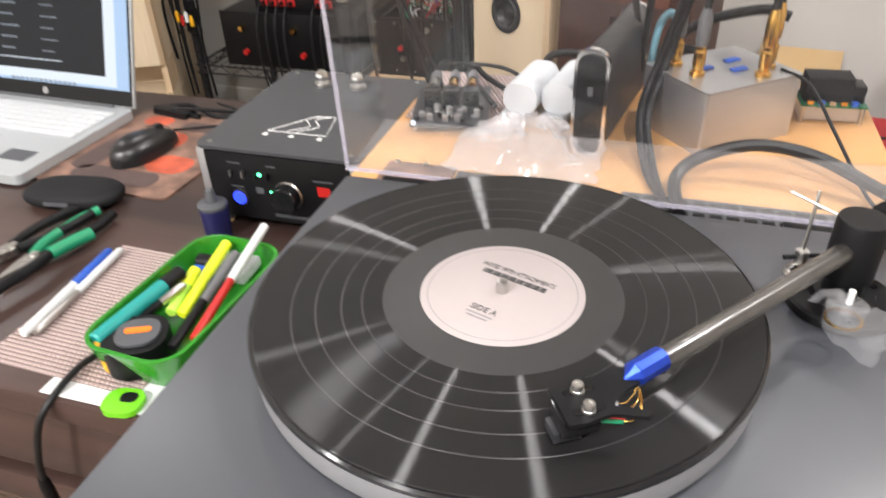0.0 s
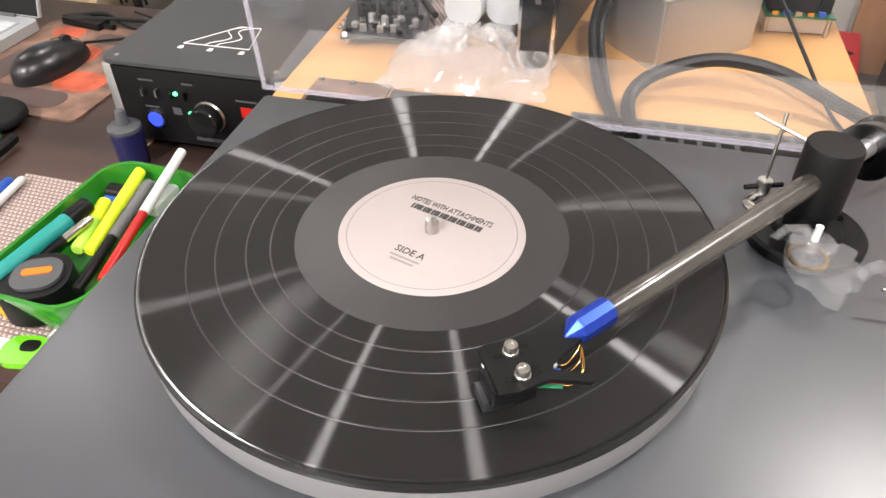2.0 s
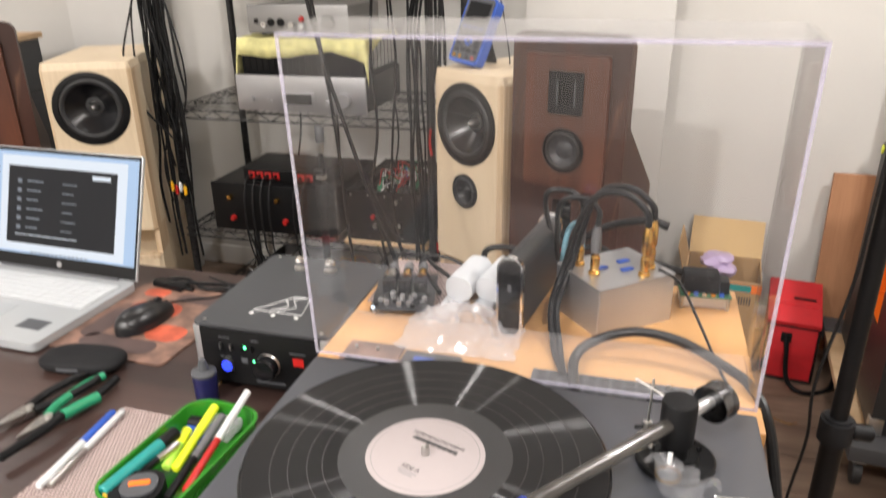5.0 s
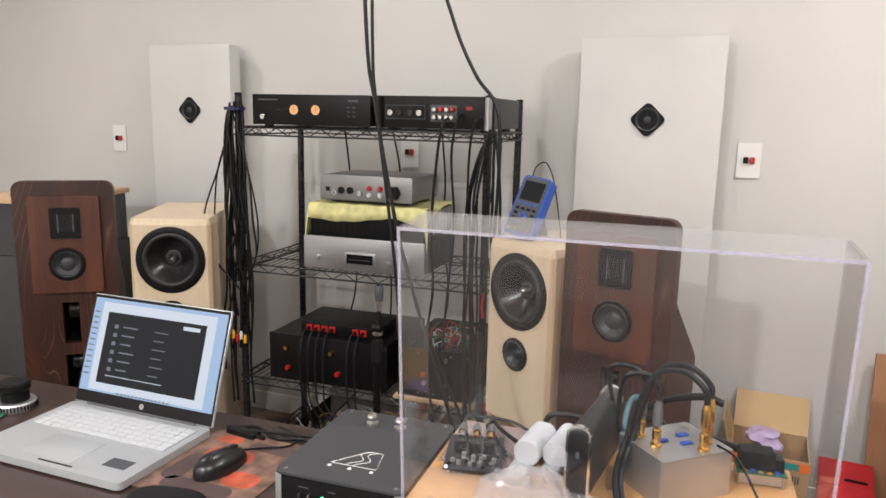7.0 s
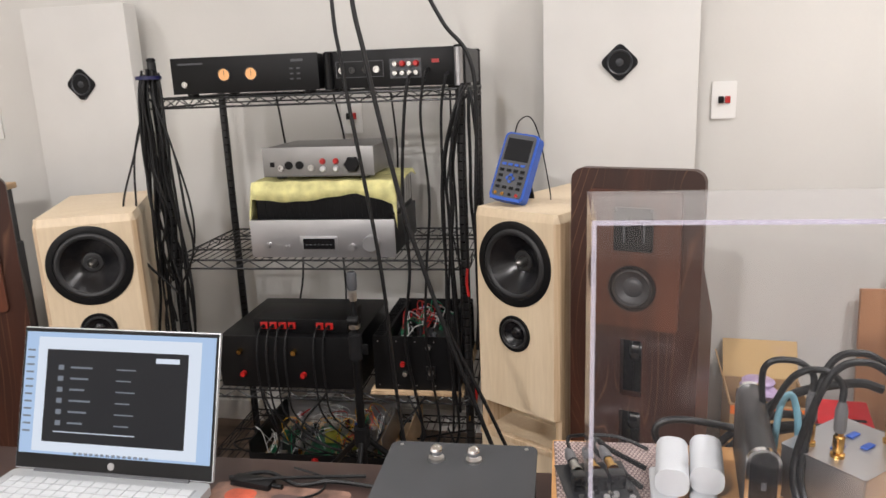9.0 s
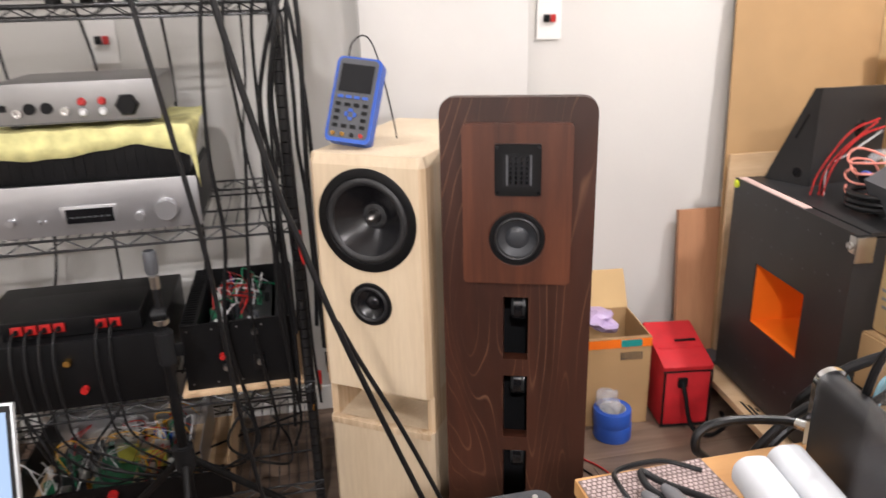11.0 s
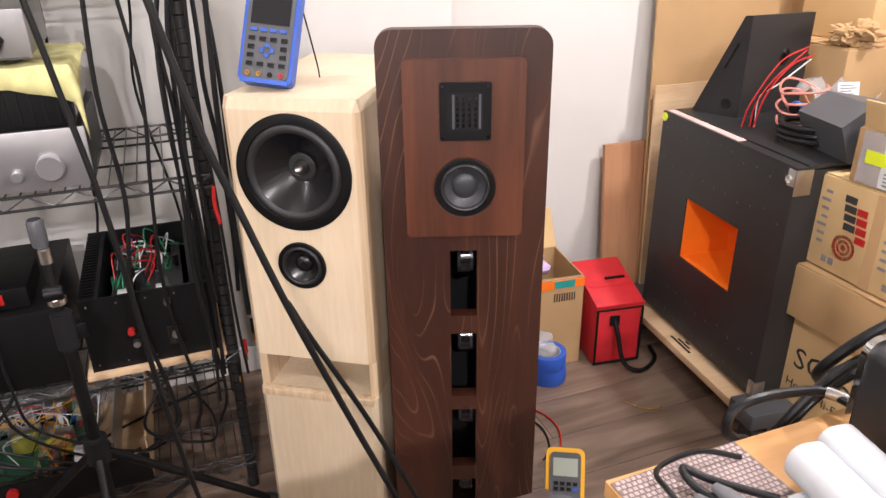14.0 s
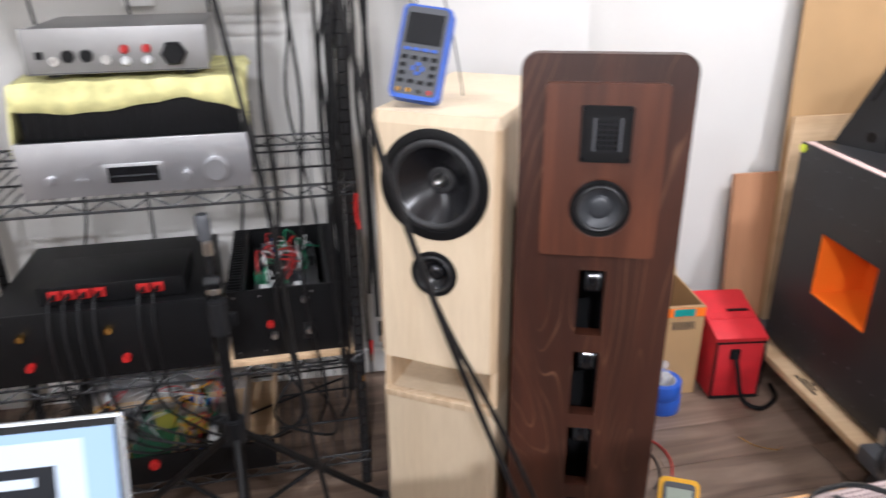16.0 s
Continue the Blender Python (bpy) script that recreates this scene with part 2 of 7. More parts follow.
GREY_PLASTIC = plain("grey_plastic", (0.065, 0.068, 0.075), 0.5, vary=0.08)
SILVER = plain("silver_panel", (0.40, 0.40, 0.41), 0.30, 0.75, vary=0.05, grain=120)
DULL_ALU = plain("dull_aluminium", (0.27, 0.265, 0.26), 0.4, 0.6, vary=0.06, grain=120)
LAPTOP = plain("laptop_silver", (0.44, 0.46, 0.47), 0.38, 0.35, vary=0.03)
KEYCAPS = plain("key_caps", (0.50, 0.52, 0.53), 0.5, vary=0.03)
SKIN_PRINT = plain("faded_print", (0.21, 0.118, 0.085), 0.55, vary=0.55, grain=420)
TOUCHPAD = plain("touchpad_grey", (0.36, 0.38, 0.39), 0.3, vary=0.03)
KEY_WELL = plain("key_well", (0.27, 0.28, 0.29), 0.5, vary=0.04)
RACK = plain("rack_black_wire", (0.013, 0.013, 0.014), 0.35, vary=0.15)


def glow(name, color, power):
    m, nt, b = nodes_of(name)
    b.inputs["Base Color"].default_value = (0.008, 0.008, 0.008, 1)
    b.inputs["Roughness"].default_value = 0.25
    b.inputs["Specular IOR Level"].default_value = 0.12
    b.inputs["Emission Color"].default_value, b.inputs["Emission Strength"].default_value = (*color, 1), power
    return m


LAMP = glow("lamp_diffuser", (1.0, 0.96, 0.9), 14.0)
LED_GREEN, LED_BLUE, LED_RED, LED_AMBER = glow("led_green", (0.1, 1, 0.35), 6), glow("led_blue", (0.03, 0.06, 1), 2.2), glow("led_red", (1, 0.05, 0.03), 3), glow("led_amber", (1, 0.5, 0.1), 3)
VU = glow("meter_backlight", (1.0, 0.50, 0.20), 1.1)
SCREEN_BLUE = glow("screen_page", (0.52, 0.70, 0.95), 0.85)
SCREEN_WHITE = glow("screen_white", (0.85, 0.92, 1.0), 0.9)
SCREEN_DARK = glow("screen_dark", (0.02, 0.024, 0.034), 0.35)
SCREEN_GREY = glow("screen_grey", (0.25, 0.28, 0.32), 0.8)


# ---- builders ----
def bm_new():
    return bmesh.new()


def add_box(bm, x0, x1, y0, y1, z0, z1, bevel=0.0, m=None):
    r = bmesh.ops.create_cube(bm, size=1.0)
    vs = r["verts"]
    mat = Matrix.Translation(((x0 + x1) / 2, (y0 + y1) / 2, (z0 + z1) / 2)) @ Matrix.Diagonal((abs(x1 - x0), abs(y1 - y0), abs(z1 - z0), 1))
    bmesh.ops.transform(bm, matrix=mat, verts=vs)
    if bevel:
        es = list({e for v in vs for e in v.link_edges})
        vs = bmesh.ops.bevel(bm, geom=es, offset=bevel, segments=2, affect="EDGES", profile=0.6)["verts"]
    if m is not None:
        bmesh.ops.transform(bm, matrix=m, verts=vs)
    return bm


def box(*a, bevel=0.0, m=None):
    return add_box(bm_new(), *a, bevel=bevel, m=m)


def add_cyl(bm, r, h, at=(0, 0, 0), axis="z", seg=24, r2=None, bevel=0.0, m=None):
    """A cylinder or cone that stands on its base at the given place, along an axis."""
    res = bmesh.ops.create_cone(bm, cap_ends=True, segments=seg, radius1=r, radius2=r if r2 is None else r2, depth=h)
    vs = res["verts"]
    bmesh.ops.translate(bm, verts=vs, vec=(0, 0, h / 2))
    if bevel:
        es = [e for e in {e for v in vs for e in v.link_edges} if any(len(f.verts) > 4 for f in e.link_faces)]
        vs = bmesh.ops.bevel(bm, geom=es, offset=bevel, segments=2, affect="EDGES")["verts"] + [v for v in vs if v.is_valid]
        vs = list(set(vs))
    turn = {"z": Matrix(), "x": pose(0, 0, 0, 0, 90, 0), "y": pose(0, 0, 0, -90, 0, 0)}[axis]
    bmesh.ops.transform(bm, matrix=(m if m is not None else Matrix()) @ Matrix.Translation(at) @ turn, verts=vs)
    return bm


def cyl(*a, **k):
    return add_cyl(bm_new(), *a, **k)


def lathe(profile, seg=48, axis="z", at=(0, 0, 0)):
    """A body of revolution from (radius, height) pairs."""
    bm = bm_new()
    rings = []
    for r, z in profile:
        if r < 1e-6:
            rings.append([bm.verts.new((0, 0, z))])
        else:
            rings.append([bm.verts.new((r * math.cos(2 * math.pi * i / seg), r * math.sin(2 * math.pi * i / seg), z)) for i in range(seg)])
    for a, b in zip(rings, rings[1:]):
        for i in range(seg):
            j = (i + 1) % seg
            vs = [a[i % len(a)], a[j % len(a)], b[j % len(b)], b[i % len(b)]]
            vs = list(dict.fromkeys(vs))
            if len(vs) > 2:
                bm.faces.new(vs)
    bmesh.ops.recalc_face_normals(bm, faces=bm.faces)
    turn = {"z": Matrix(), "x": pose(0, 0, 0, 0, 90, 0), "y": pose(0, 0, 0, -90, 0, 0), "-y": pose(0, 0, 0, 90, 0, 0)}[axis]
    bmesh.ops.transform(bm, matrix=Matrix.Translation(at) @ turn, verts=bm.verts)
    return bm


def prism(outline, h, at=(0, 0, 0), m=None):
    """An upright prism on a flat outline."""
    bm = bm_new()
    lo = [bm.verts.new((x, y, 0)) for x, y in outline]
    hi = [bm.verts.new((x, y, h)) for x, y in outline]
    bm.faces.new(lo[::-1])
    bm.faces.new(hi)
    n = len(lo)
    for i in range(n):
        bm.faces.new((lo[i], lo[(i + 1) % n], hi[(i + 1) % n], hi[i]))
    bmesh.ops.recalc_face_normals(bm, faces=bm.faces)
    bmesh.ops.transform(bm, matrix=(m if m is not None else Matrix()) @ Matrix.Translation(at), verts=bm.verts)
    return bm


def rounded(w, h, r, seg=6):
    """A rounded rectangle's outline, centred."""
    pts = []
    for cx, cy, a0 in ((w / 2 - r, h / 2 - r, 0), (-w / 2 + r, h / 2 - r, 90), (-w / 2 + r, -h / 2 + r, 180), (w / 2 - r, -h / 2 + r, 270)):
        for i in range(seg + 1):
            a = radians(a0 + 90 * i / seg)
            pts.append((cx + r * math.cos(a), cy + r * math.sin(a)))
    return pts


def smooth_line(pts, n=8):
    pts = [Vector(p) for p in pts]
    if len(pts) < 3:
        return pts
    ext = [2 * pts[0] - pts[1]] + pts + [2 * pts[-1] - pts[-2]]
    out = []
    for i in range(1, len(ext) - 2):
        p0, p1, p2, p3 = ext[i - 1:i + 3]
        for k in range(n):
            t = k / n
            out.append(0.5 * (2 * p1 + (p2 - p0) * t + (2 * p0 - 5 * p1 + 4 * p2 - p3) * t * t + (3 * p1 - p0 - 3 * p2 + p3) * t ** 3))
    return out + [pts[-1]]


def add_tube(bm, pts, r, seg=8, n=8, smooth=True):
    line = smooth_line(pts, n) if smooth else [Vector(p) for p in pts]
    prev = None
    rings = []
    for i, p in enumerate(line):
        d = (line[min(i + 1, len(line) - 1)] - line[max(i - 1, 0)]).normalized()
        if prev is None:
            u = d.orthogonal().normalized()
        else:
            u = (prev - d * prev.dot(d)).normalized()
        prev = u
        w = d.cross(u)
        rings.append([bm.verts.new(p + r * (u * math.cos(2 * math.pi * k / seg) + w * math.sin(2 * math.pi * k / seg))) for k in range(seg)])
    for a, b in zip(rings, rings[1:]):
        for k in range(seg):
            bm.faces.new((a[k], a[(k + 1) % seg], b[(k + 1) % seg], b[k]))
    bm.faces.new(rings[0][::-1])
    bm.faces.new(rings[-1])
    return bm


def tube(pts, r, seg=8, n=8, smooth=True):
    return add_tube(bm_new(), pts, r, seg, n, smooth)


def part(name, bm, material, parent=None, label="", smooth=35):
    """Links a bmesh as one mesh object under a thing or a part."""
    me = bpy.data.meshes.new(name)
    bm.normal_update()
    bm.to_mesh(me)
    bm.free()
    if smooth:
        me.shade_smooth()
        me.set_sharp_from_angle(angle=radians(smooth))
    me.materials.append(material)
    ob = new(name, me)
    if parent is not None:
        ob.parent = parent
    return tagged(ob, label)


def thing(name, label, category, at=(0, 0, 0), rz=0, group=""):
    ob = new(name)
    ob.empty_display_size = 0.05
    ob.matrix_basis = pose(*at, 0, 0, rz)
    return tagged(ob, label, category, group)


def lettering(text, size, material, m, parent, name="lettering", squash=1.0, align="LEFT"):
    """Built-in font as a flat mesh of its own."""
    cu = bpy.data.curves.new(name, "FONT")
    cu.body, cu.size, cu.align_x, cu.extrude, cu.resolution_u = text, size, align, 0.00015, 2
    tmp = new(name, cu)
    me = bpy.data.meshes.new_from_object(tmp.evaluated_get(bpy.context.evaluated_depsgraph_get()))
    bpy.data.objects.remove(tmp)
    me.transform(m @ Matrix.Diagonal((squash, 1, 1, 1)))
    me.materials.clear()
    me.materials.append(material)
    ob = new(name, me)
    ob.parent = parent
    return ob


UP_FRONT = pose(0, 0, 0, 90, 0, 0)


# ---- the room ----
W0, W1, D0, WALL_Y = -3.3, 2.6, -2.6, 2.13
floor = part("floor", box(W0, W1, D0, 2.4, -0.06, -0.004), GAP)
tagged(floor, "grey-brown wood-look plank floor", "floor", kind="structure")
wall_back = part("wall_back", box(-3.4, 3.0, 0, 0.12, 0, CEIL), WALL)
wall_back.matrix_basis = pose(0, 2.105, 0, 0, 0, -2.0)
tagged(wall_back, "plain off-white painted wall with sockets", "wall", kind="structure")
for nm, b in (("wall_left", (W0 - 0.1, W0, D0, 2.5, 0, CEIL)), ("wall_right", (W1, W1 + 0.1, D0, 2.5, 0, CEIL)), ("wall_rear", (W0, W1, D0 - 0.1, D0, 0, CEIL))):
    tagged(part(nm, box(*b), WALL), "plain off-white painted wall", "wall", kind="structure")
tagged(part("ceiling", box(W0 - 0.1, W1 + 0.1, D0 - 0.1, 2.5, CEIL, CEIL + 0.1), CEILING), "white painted ceiling", "ceiling", kind="structure")
base = part("baseboard", box(-3.4, 3.0, -0.014, -0.002, 0, 0.085, bevel=0.003), TRIM)
base.matrix_basis = pose(0, 2.105, 0, 0, 0, -2.0)
tagged(base, "white painted baseboard", "baseboard", kind="structure")

for lx, ly, watts in DOWNLIGHTS:
    lamp = thing("unseen_downlight", "square recessed white ceiling downlight, lit, assumed out of view", "ceiling light", (lx, ly, CEIL), group="ceiling downlights")
    fr = box(-0.1, 0.1, -0.1, -0.085, -0.014, 0, bevel=0.002)
    add_box(fr, -0.1, 0.1, 0.085, 0.1, -0.014, 0, bevel=0.002)
    add_box(fr, -0.1, -0.085, -0.085, 0.085, -0.014, 0)
    add_box(fr, 0.085, 0.1, -0.085, 0.085, -0.014, 0)
    part("frame", fr, TRIM, lamp)
    part("diffuser", box(-0.085, 0.085, -0.085, 0.085, -0.008, -0.001), LAMP, lamp)
    ld = bpy.data.lights.new("downlight", "AREA")
    ld.shape, ld.size, ld.energy, ld.color = "SQUARE", 0.13, watts, (1.0, 0.955, 0.915)
    lo = new("downlight", ld)
    lo.matrix_basis = pose(lx, ly, CEIL - 0.02)
    lo.parent = lamp
    lo.matrix_basis = pose(0, 0, -0.02)


def holed_panel(outline, holes, thick, m):
    """A board in the x-z plane with round holes through it; its face looks to -y."""
    bm = bm_new()
    edges = []
    for loop in [outline] + [[(cx + r * math.cos(2 * math.pi * k / 48), cz + r * math.sin(2 * math.pi * k / 48)) for k in range(48)] for cx, cz, r in holes]:
        vs = [bm.verts.new((x, 0, z)) for x, z in loop]
        edges += [bm.edges.new((vs[k], vs[(k + 1) % len(vs)])) for k in range(len(vs))]
    bmesh.ops.triangle_fill(bm, use_beauty=True, use_dissolve=False, edges=edges)
    ext = bmesh.ops.extrude_face_region(bm, geom=list(bm.faces))
    bmesh.ops.translate(bm, verts=[e for e in ext["geom"] if isinstance(e, bmesh.types.BMVert)], vec=(0, thick, 0))
    bmesh.ops.recalc_face_normals(bm, faces=bm.faces)
    bmesh.ops.transform(bm, matrix=m, verts=bm.verts)
    return bm


def rect(x0, x1, z0, z1):
    return [(x0, z0), (x1, z0), (x1, z1), (x0, z1)]

# ---- the turntable ----
PT = 0.872  # height of its plinth's top
turntable = thing("turntable", "grey satin record player with a raised clear acrylic lid", "turntable", (0, 0, PT))
plinth = part("plinth", box(-0.180, 0.284, -0.206, 0.170, -0.06, 0, bevel=0.004), PLINTH, turntable)
for sx, sy in ((-0.167, -0.192), (0.271, -0.192)):
    sc = part("screw", lathe([(0.0062, 0), (0.0062, 0.0009), (0.0054, 0.0013), (0.0030, 0.0013), (0.0028, 0.0003)], 24, at=(sx, sy, 0)), GREY_PLASTIC, plinth, "dark steel hex-socket screw")
    part("socket", cyl(0.0029, 0.0003, (sx, sy, 0.0002), seg=6), BLACK, sc)
for sx in (-0.14, 0.24):
    for sy in (-0.16, 0.12):
        part("foot", lathe([(0, -0.1), (0.024, -0.1), (0.026, -0.094), (0.02, -0.07), (0.02, -0.06), (0, -0.06)], 24, at=(sx, sy, 0)), BLACK, turntable)
platter = part("platter", lathe([(0, 0.004), (0.147, 0.004), (0.1525, 0.007), (0.1532, 0.0225), (0.1528, 0.0232)], 128), PLATTER_SIDE, turntable, "frosted grey platter side")
part("rim", lathe([(0.1528, 0.0230), (0.1538, 0.0236), (0.1538, 0.0262), (0.1524, 0.0275), (0.1505, 0.0272), (0, 0.0262)], 128), BLACK_GLOSS, platter, "glossy black platter rim")
part("bearing_hub", cyl(0.04, 0.004, (0, 0, 0), seg=32), BLACK, turntable)
part("spindle", lathe([(0, 0.026), (0.0038, 0.026), (0.0038, 0.0345), (0.003, 0.0365), (0, 0.037)], 20), STEEL, turntable, "steel spindle")

# the record: grooved bands with smoother gaps between the tracks
record = thing("vinyl_record", "black twelve-inch vinyl record with a pale pink label", "record", (0, 0, PT + 0.0268), rz=-18)
bands = [0.1482, 0.1290, 0.1145, 0.0990, 0.0865, 0.0790]
prof = [(0.0, 0.0), (0.1508, 0.0), (0.1513, 0.0007), (0.1508, 0.0014), (0.1490, 0.0013)]
for i, r in enumerate(bands):
    prof += [(r, 0.0013), (r - 0.0014, 0.0013)]
part("disc", lathe(prof + [(0.0735, 0.0013)], 180), RECORD, record)
for i, r in enumerate(bands[1:-1]):
    part("track_gap", lathe([(r, 0.0013), (r - 0.0002, 0.00145), (r - 0.0007, 0.00145), (r - 0.0009, 0.0013)], 180), RECORD_GAP, record)
part("dead_wax", lathe([(0.0735, 0.0013), (0.073, 0.00125), (0.0505, 0.0013)], 120), RECORD_DEAD, record, "smooth run-out area")
lab = part("paper_label", lathe([(0.0505, 0.0013), (0.0500, 0.0016), (0.0035, 0.0016)], 96), LABEL_PAPER, record, "pale pink paper label")
part("label_ring", lathe([(0.0462, 0.00163), (0.0460, 0.00168), (0.0457, 0.00163)], 96), INK_GREY, lab)
for txt, y, s in (("NOTES WITH ATTACHMENTS", 0.0185, 0.0062), ("SIDE A", -0.0235, 0.0068)):
    lettering(txt, s, INK, pose(0, y, 0.0017), lab, squash=0.62 if "N" in txt[:1] else 0.9, align="CENTER")
for i in range(24):
    w = 0.0007 + 0.0004 * ((i * 7) % 3)
    x = -0.022 + i * 0.00185
    part("print_bar", box(x, x + w + 0.0005, 0.0118, 0.0163, 0.0016, 0.00172), INK, lab, smooth=0)
for k in range(2):
    part("print_bar", box(-0.009 + 0.002 * k, 0.009 - 0.002 * k, -0.0272 - 0.003 * k, -0.0258 - 0.003 * k, 0.0016, 0.0017), INK_GREY, lab, smooth=0)

# the tonearm
HEAD, PIV = Vector((0.0650, -0.0975, 0.047)), Vector((0.2035, 0.076, 0.046))
arm_dir = (PIV - HEAD).normalized()
arm_turn = math.degrees(math.atan2(arm_dir.y, arm_dir.x))
tonearm = part("tonearm", tube([HEAD + arm_dir * 0.045, PIV], 0.0062, 24, smooth=False), CARBON, turntable, "dark carbon tonearm tube")
blue = lathe([(0, 0.0), (0.0064, 0.007), (0.0066, 0.0075), (0.0066, 0.026), (0, 0.026)], 10, "x")
bmesh.ops.transform(blue, matrix=Matrix.Translation(HEAD + arm_dir * 0.021 + Vector((0, 0, 0.002))) @ pose(0, 0, 0, 0, 0, arm_turn), verts=blue.verts)
part("arm_tip", blue, BLUE_ANOD, tonearm, "blue anodised arm tip", smooth=20)
part("pillar", lathe([(0, 0.024), (0.0142, 0.024), (0.0150, 0.026), (0.0150, 0.0640), (0.0142, 0.0655), (0, 0.066)], 48, at=(PIV.x, PIV.y, 0)), ARM_BLACK, turntable, "black bearing housing")
part("arm_post", cyl(0.012, 0.03, (PIV.x, PIV.y, 0), seg=24), BLACK, turntable)
part("arm_base", lathe([(0, 0), (0.033, 0), (0.034, 0.001), (0.034, 0.006), (0.032, 0.0075), (0.020, 0.0075), (0.018, 0.011), (0, 0.011)], 48, at=(PIV.x + 0.002, PIV.y + 0.002, 0)), BLACK, turntable, "round black arm base")
for k in range(3):
    a = radians(35 + 120 * k)
    part("screw", cyl(0.0024, 0.0008, (PIV.x + 0.027 * math.cos(a), PIV.y + 0.027 * math.sin(a), 0.0073), seg=12), BLACK_GLOSS, turntable)
shaft = tube([PIV + arm_dir * 0.018, PIV + arm_dir * 0.066], 0.0055, 20, smooth=False)
part("counterweight_shaft", shaft, ALU, tonearm)
cw = lathe([(0.006, 0), (0.0170, 0), (0.0178, 0.001), (0.0178, 0.004), (0.0160, 0.006), (0.0160, 0.013), (0.0178, 0.015), (0.0178, 0.018), (0.0168, 0.019), (0.006, 0.019)], 40, "x")
bmesh.ops.transform(cw, matrix=Matrix.Translation(PIV + arm_dir * 0.045 - Vector((0, 0, 0.004))) @ pose(0, 0, 0, 0, 0, arm_turn), verts=cw.verts)
part("counterweight", cw, plain("gunmetal", (0.16, 0.16, 0.165), 0.2, 1.0, vary=0.05), tonearm, "dark polished steel counterweight")
# headshell plate in the arm's own axes: x towards the pillar
hm = Matrix.Translation(HEAD) @ pose(0, 0, 0, 0, 0, arm_turn - 20)
plate = [(-0.0165, -0.0125), (-0.0165, 0.0125), (-0.014, 0.0135), (0.004, 0.0135), (0.0225, 0.0158), (0.033, 0.0170), (0.036, 0.0085), (0.024, 0.0030), (0.0105, -0.0035), (0.0085, -0.0070), (0.0225, -0.0140), (0.0228, -0.0165), (0.0205, -0.0178), (0.0055, -0.0115), (0.0, -0.0120), (-0.008, -0.0135)]
head = part("headshell", prism(plate, 0.0022, m=hm), BLACK, tonearm, "black slotted headshell plate")
for y in (-0.0065, 0.0065):
    part("slot", prism(rounded(0.016, 0.0032, 0.0015, 3), 0.0003, (-0.004, y, 0.0021), m=hm), BLACK_GLOSS, head)
    sc = lathe([(0, 0.0062), (0.0014, 0.0062), (0.0016, 0.0072), (0.0027, 0.0072), (0.0029, 0.0066), (0.0029, 0.0040), (0.0034, 0.0036), (0.0034, 0.0024), (0, 0.0024)], 20)
    bmesh.ops.transform(sc, matrix=hm @ Matrix.Translation((-0.0045, y, 0)), verts=sc.verts)
    part("screw", sc, STEEL, head, "steel hex-socket screw")
cart = box(-0.018, 0.002, -0.0085, 0.0085, -0.012, -0.0004, bevel=0.0015, m=hm)
part("cartridge", cart, BLACK_GLOSS, head, "black phono cartridge")
part("cartridge_body", box(-0.0205, -0.006, -0.006, 0.006, -0.0165, -0.010, bevel=0.001, m=hm), PCB_BLACK, head)
part("cantilever", tube([hm @ Vector((-0.012, 0, -0.0165)), hm @ Vector((-0.018, 0, -0.0205))], 0.0004, 6, smooth=False), ALU, head)
for y, c, z in ((-0.0055, RED, -0.004), (-0.0015, BLUE_PLASTIC, -0.003), (0.0025, WHITE_PLASTIC, -0.003), (-0.0045, TEAL_GREEN, -0.008)):
    a, b_, c_ = Vector((0.002, y, z)), Vector((0.013, y - 0.004, z)), Vector((0.021, y - 0.004, z + 0.004))
    part("lead_sleeve", tube([hm @ a, hm @ b_], 0.0014, 8, smooth=False), c, head)
    part("lead_wire", tube([hm @ b_, hm @ Vector((0.0165, y - 0.0055, z + 0.001)), hm @ c_, hm @ Vector((0.024, y * 0.3, 0.003))], 0.0002, 6), GOLD, head)
# clear acrylic arm cradle
star = [(-0.014, 0.020), (-0.016, 0.004), (-0.011, -0.013), (-0.003, -0.017), (0.004, -0.030), (0.012, -0.033), (0.017, -0.027), (0.019, -0.015), (0.029, -0.012), (0.031, -0.006), (0.024, 0.002), (0.028, 0.012), (0.020, 0.018), (0.008, 0.014), (0.000, 0.024)]
cradle = part("arm_cradle", prism([(x * 0.8, y * 0.85) for x, y in star], 0.011, (0.201, 0.034, 0.010)), ACRYLIC, turntable, "clear acrylic arm cradle", smooth=0)
part("cradle_cup", lathe([(0, 0.016), (0.0095, 0.016), (0.0105, 0.018), (0.0105, 0.027), (0.0115, 0.028), (0.0115, 0.031), (0.009, 0.032), (0, 0.032)], 32, at=(0.197, 0.034, 0)), ACRYLIC, cradle)
part("cradle_ring", lathe([(0.0090, 0.0198), (0.0107, 0.0198), (0.0107, 0.0208), (0.0090, 0.0208)], 32, at=(0.197, 0.034, 0)), GOLD, cradle, "brass ring")
part("cradle_peg", cyl(0.002, 0.009, (0.197, 0.034, 0.032), seg=12), WHITE_PLASTIC, cradle)
hook = [(0.0, 0), (0.003, 0.006), (0.009, 0.009), (0.015, 0.006), (0.016, 0.0), (0.013, 0.0), (0.012, 0.004), (0.009, 0.006), (0.005, 0.004), (0.003, 0)]
part("cradle_hook", prism(hook, 0.006, m=Matrix.Translation((0.222, 0.032, 0.016)) @ pose(0, 0, 0, 90, 0, 15)), ACRYLIC, cradle)
part("cradle_hook", prism([(x * 1.5, y * 1.5) for x, y in hook], 0.008, m=Matrix.Translation((0.180, 0.046, 0.022)) @ pose(0, 0, 0, 60, 0, -30)), ACRYLIC, cradle)
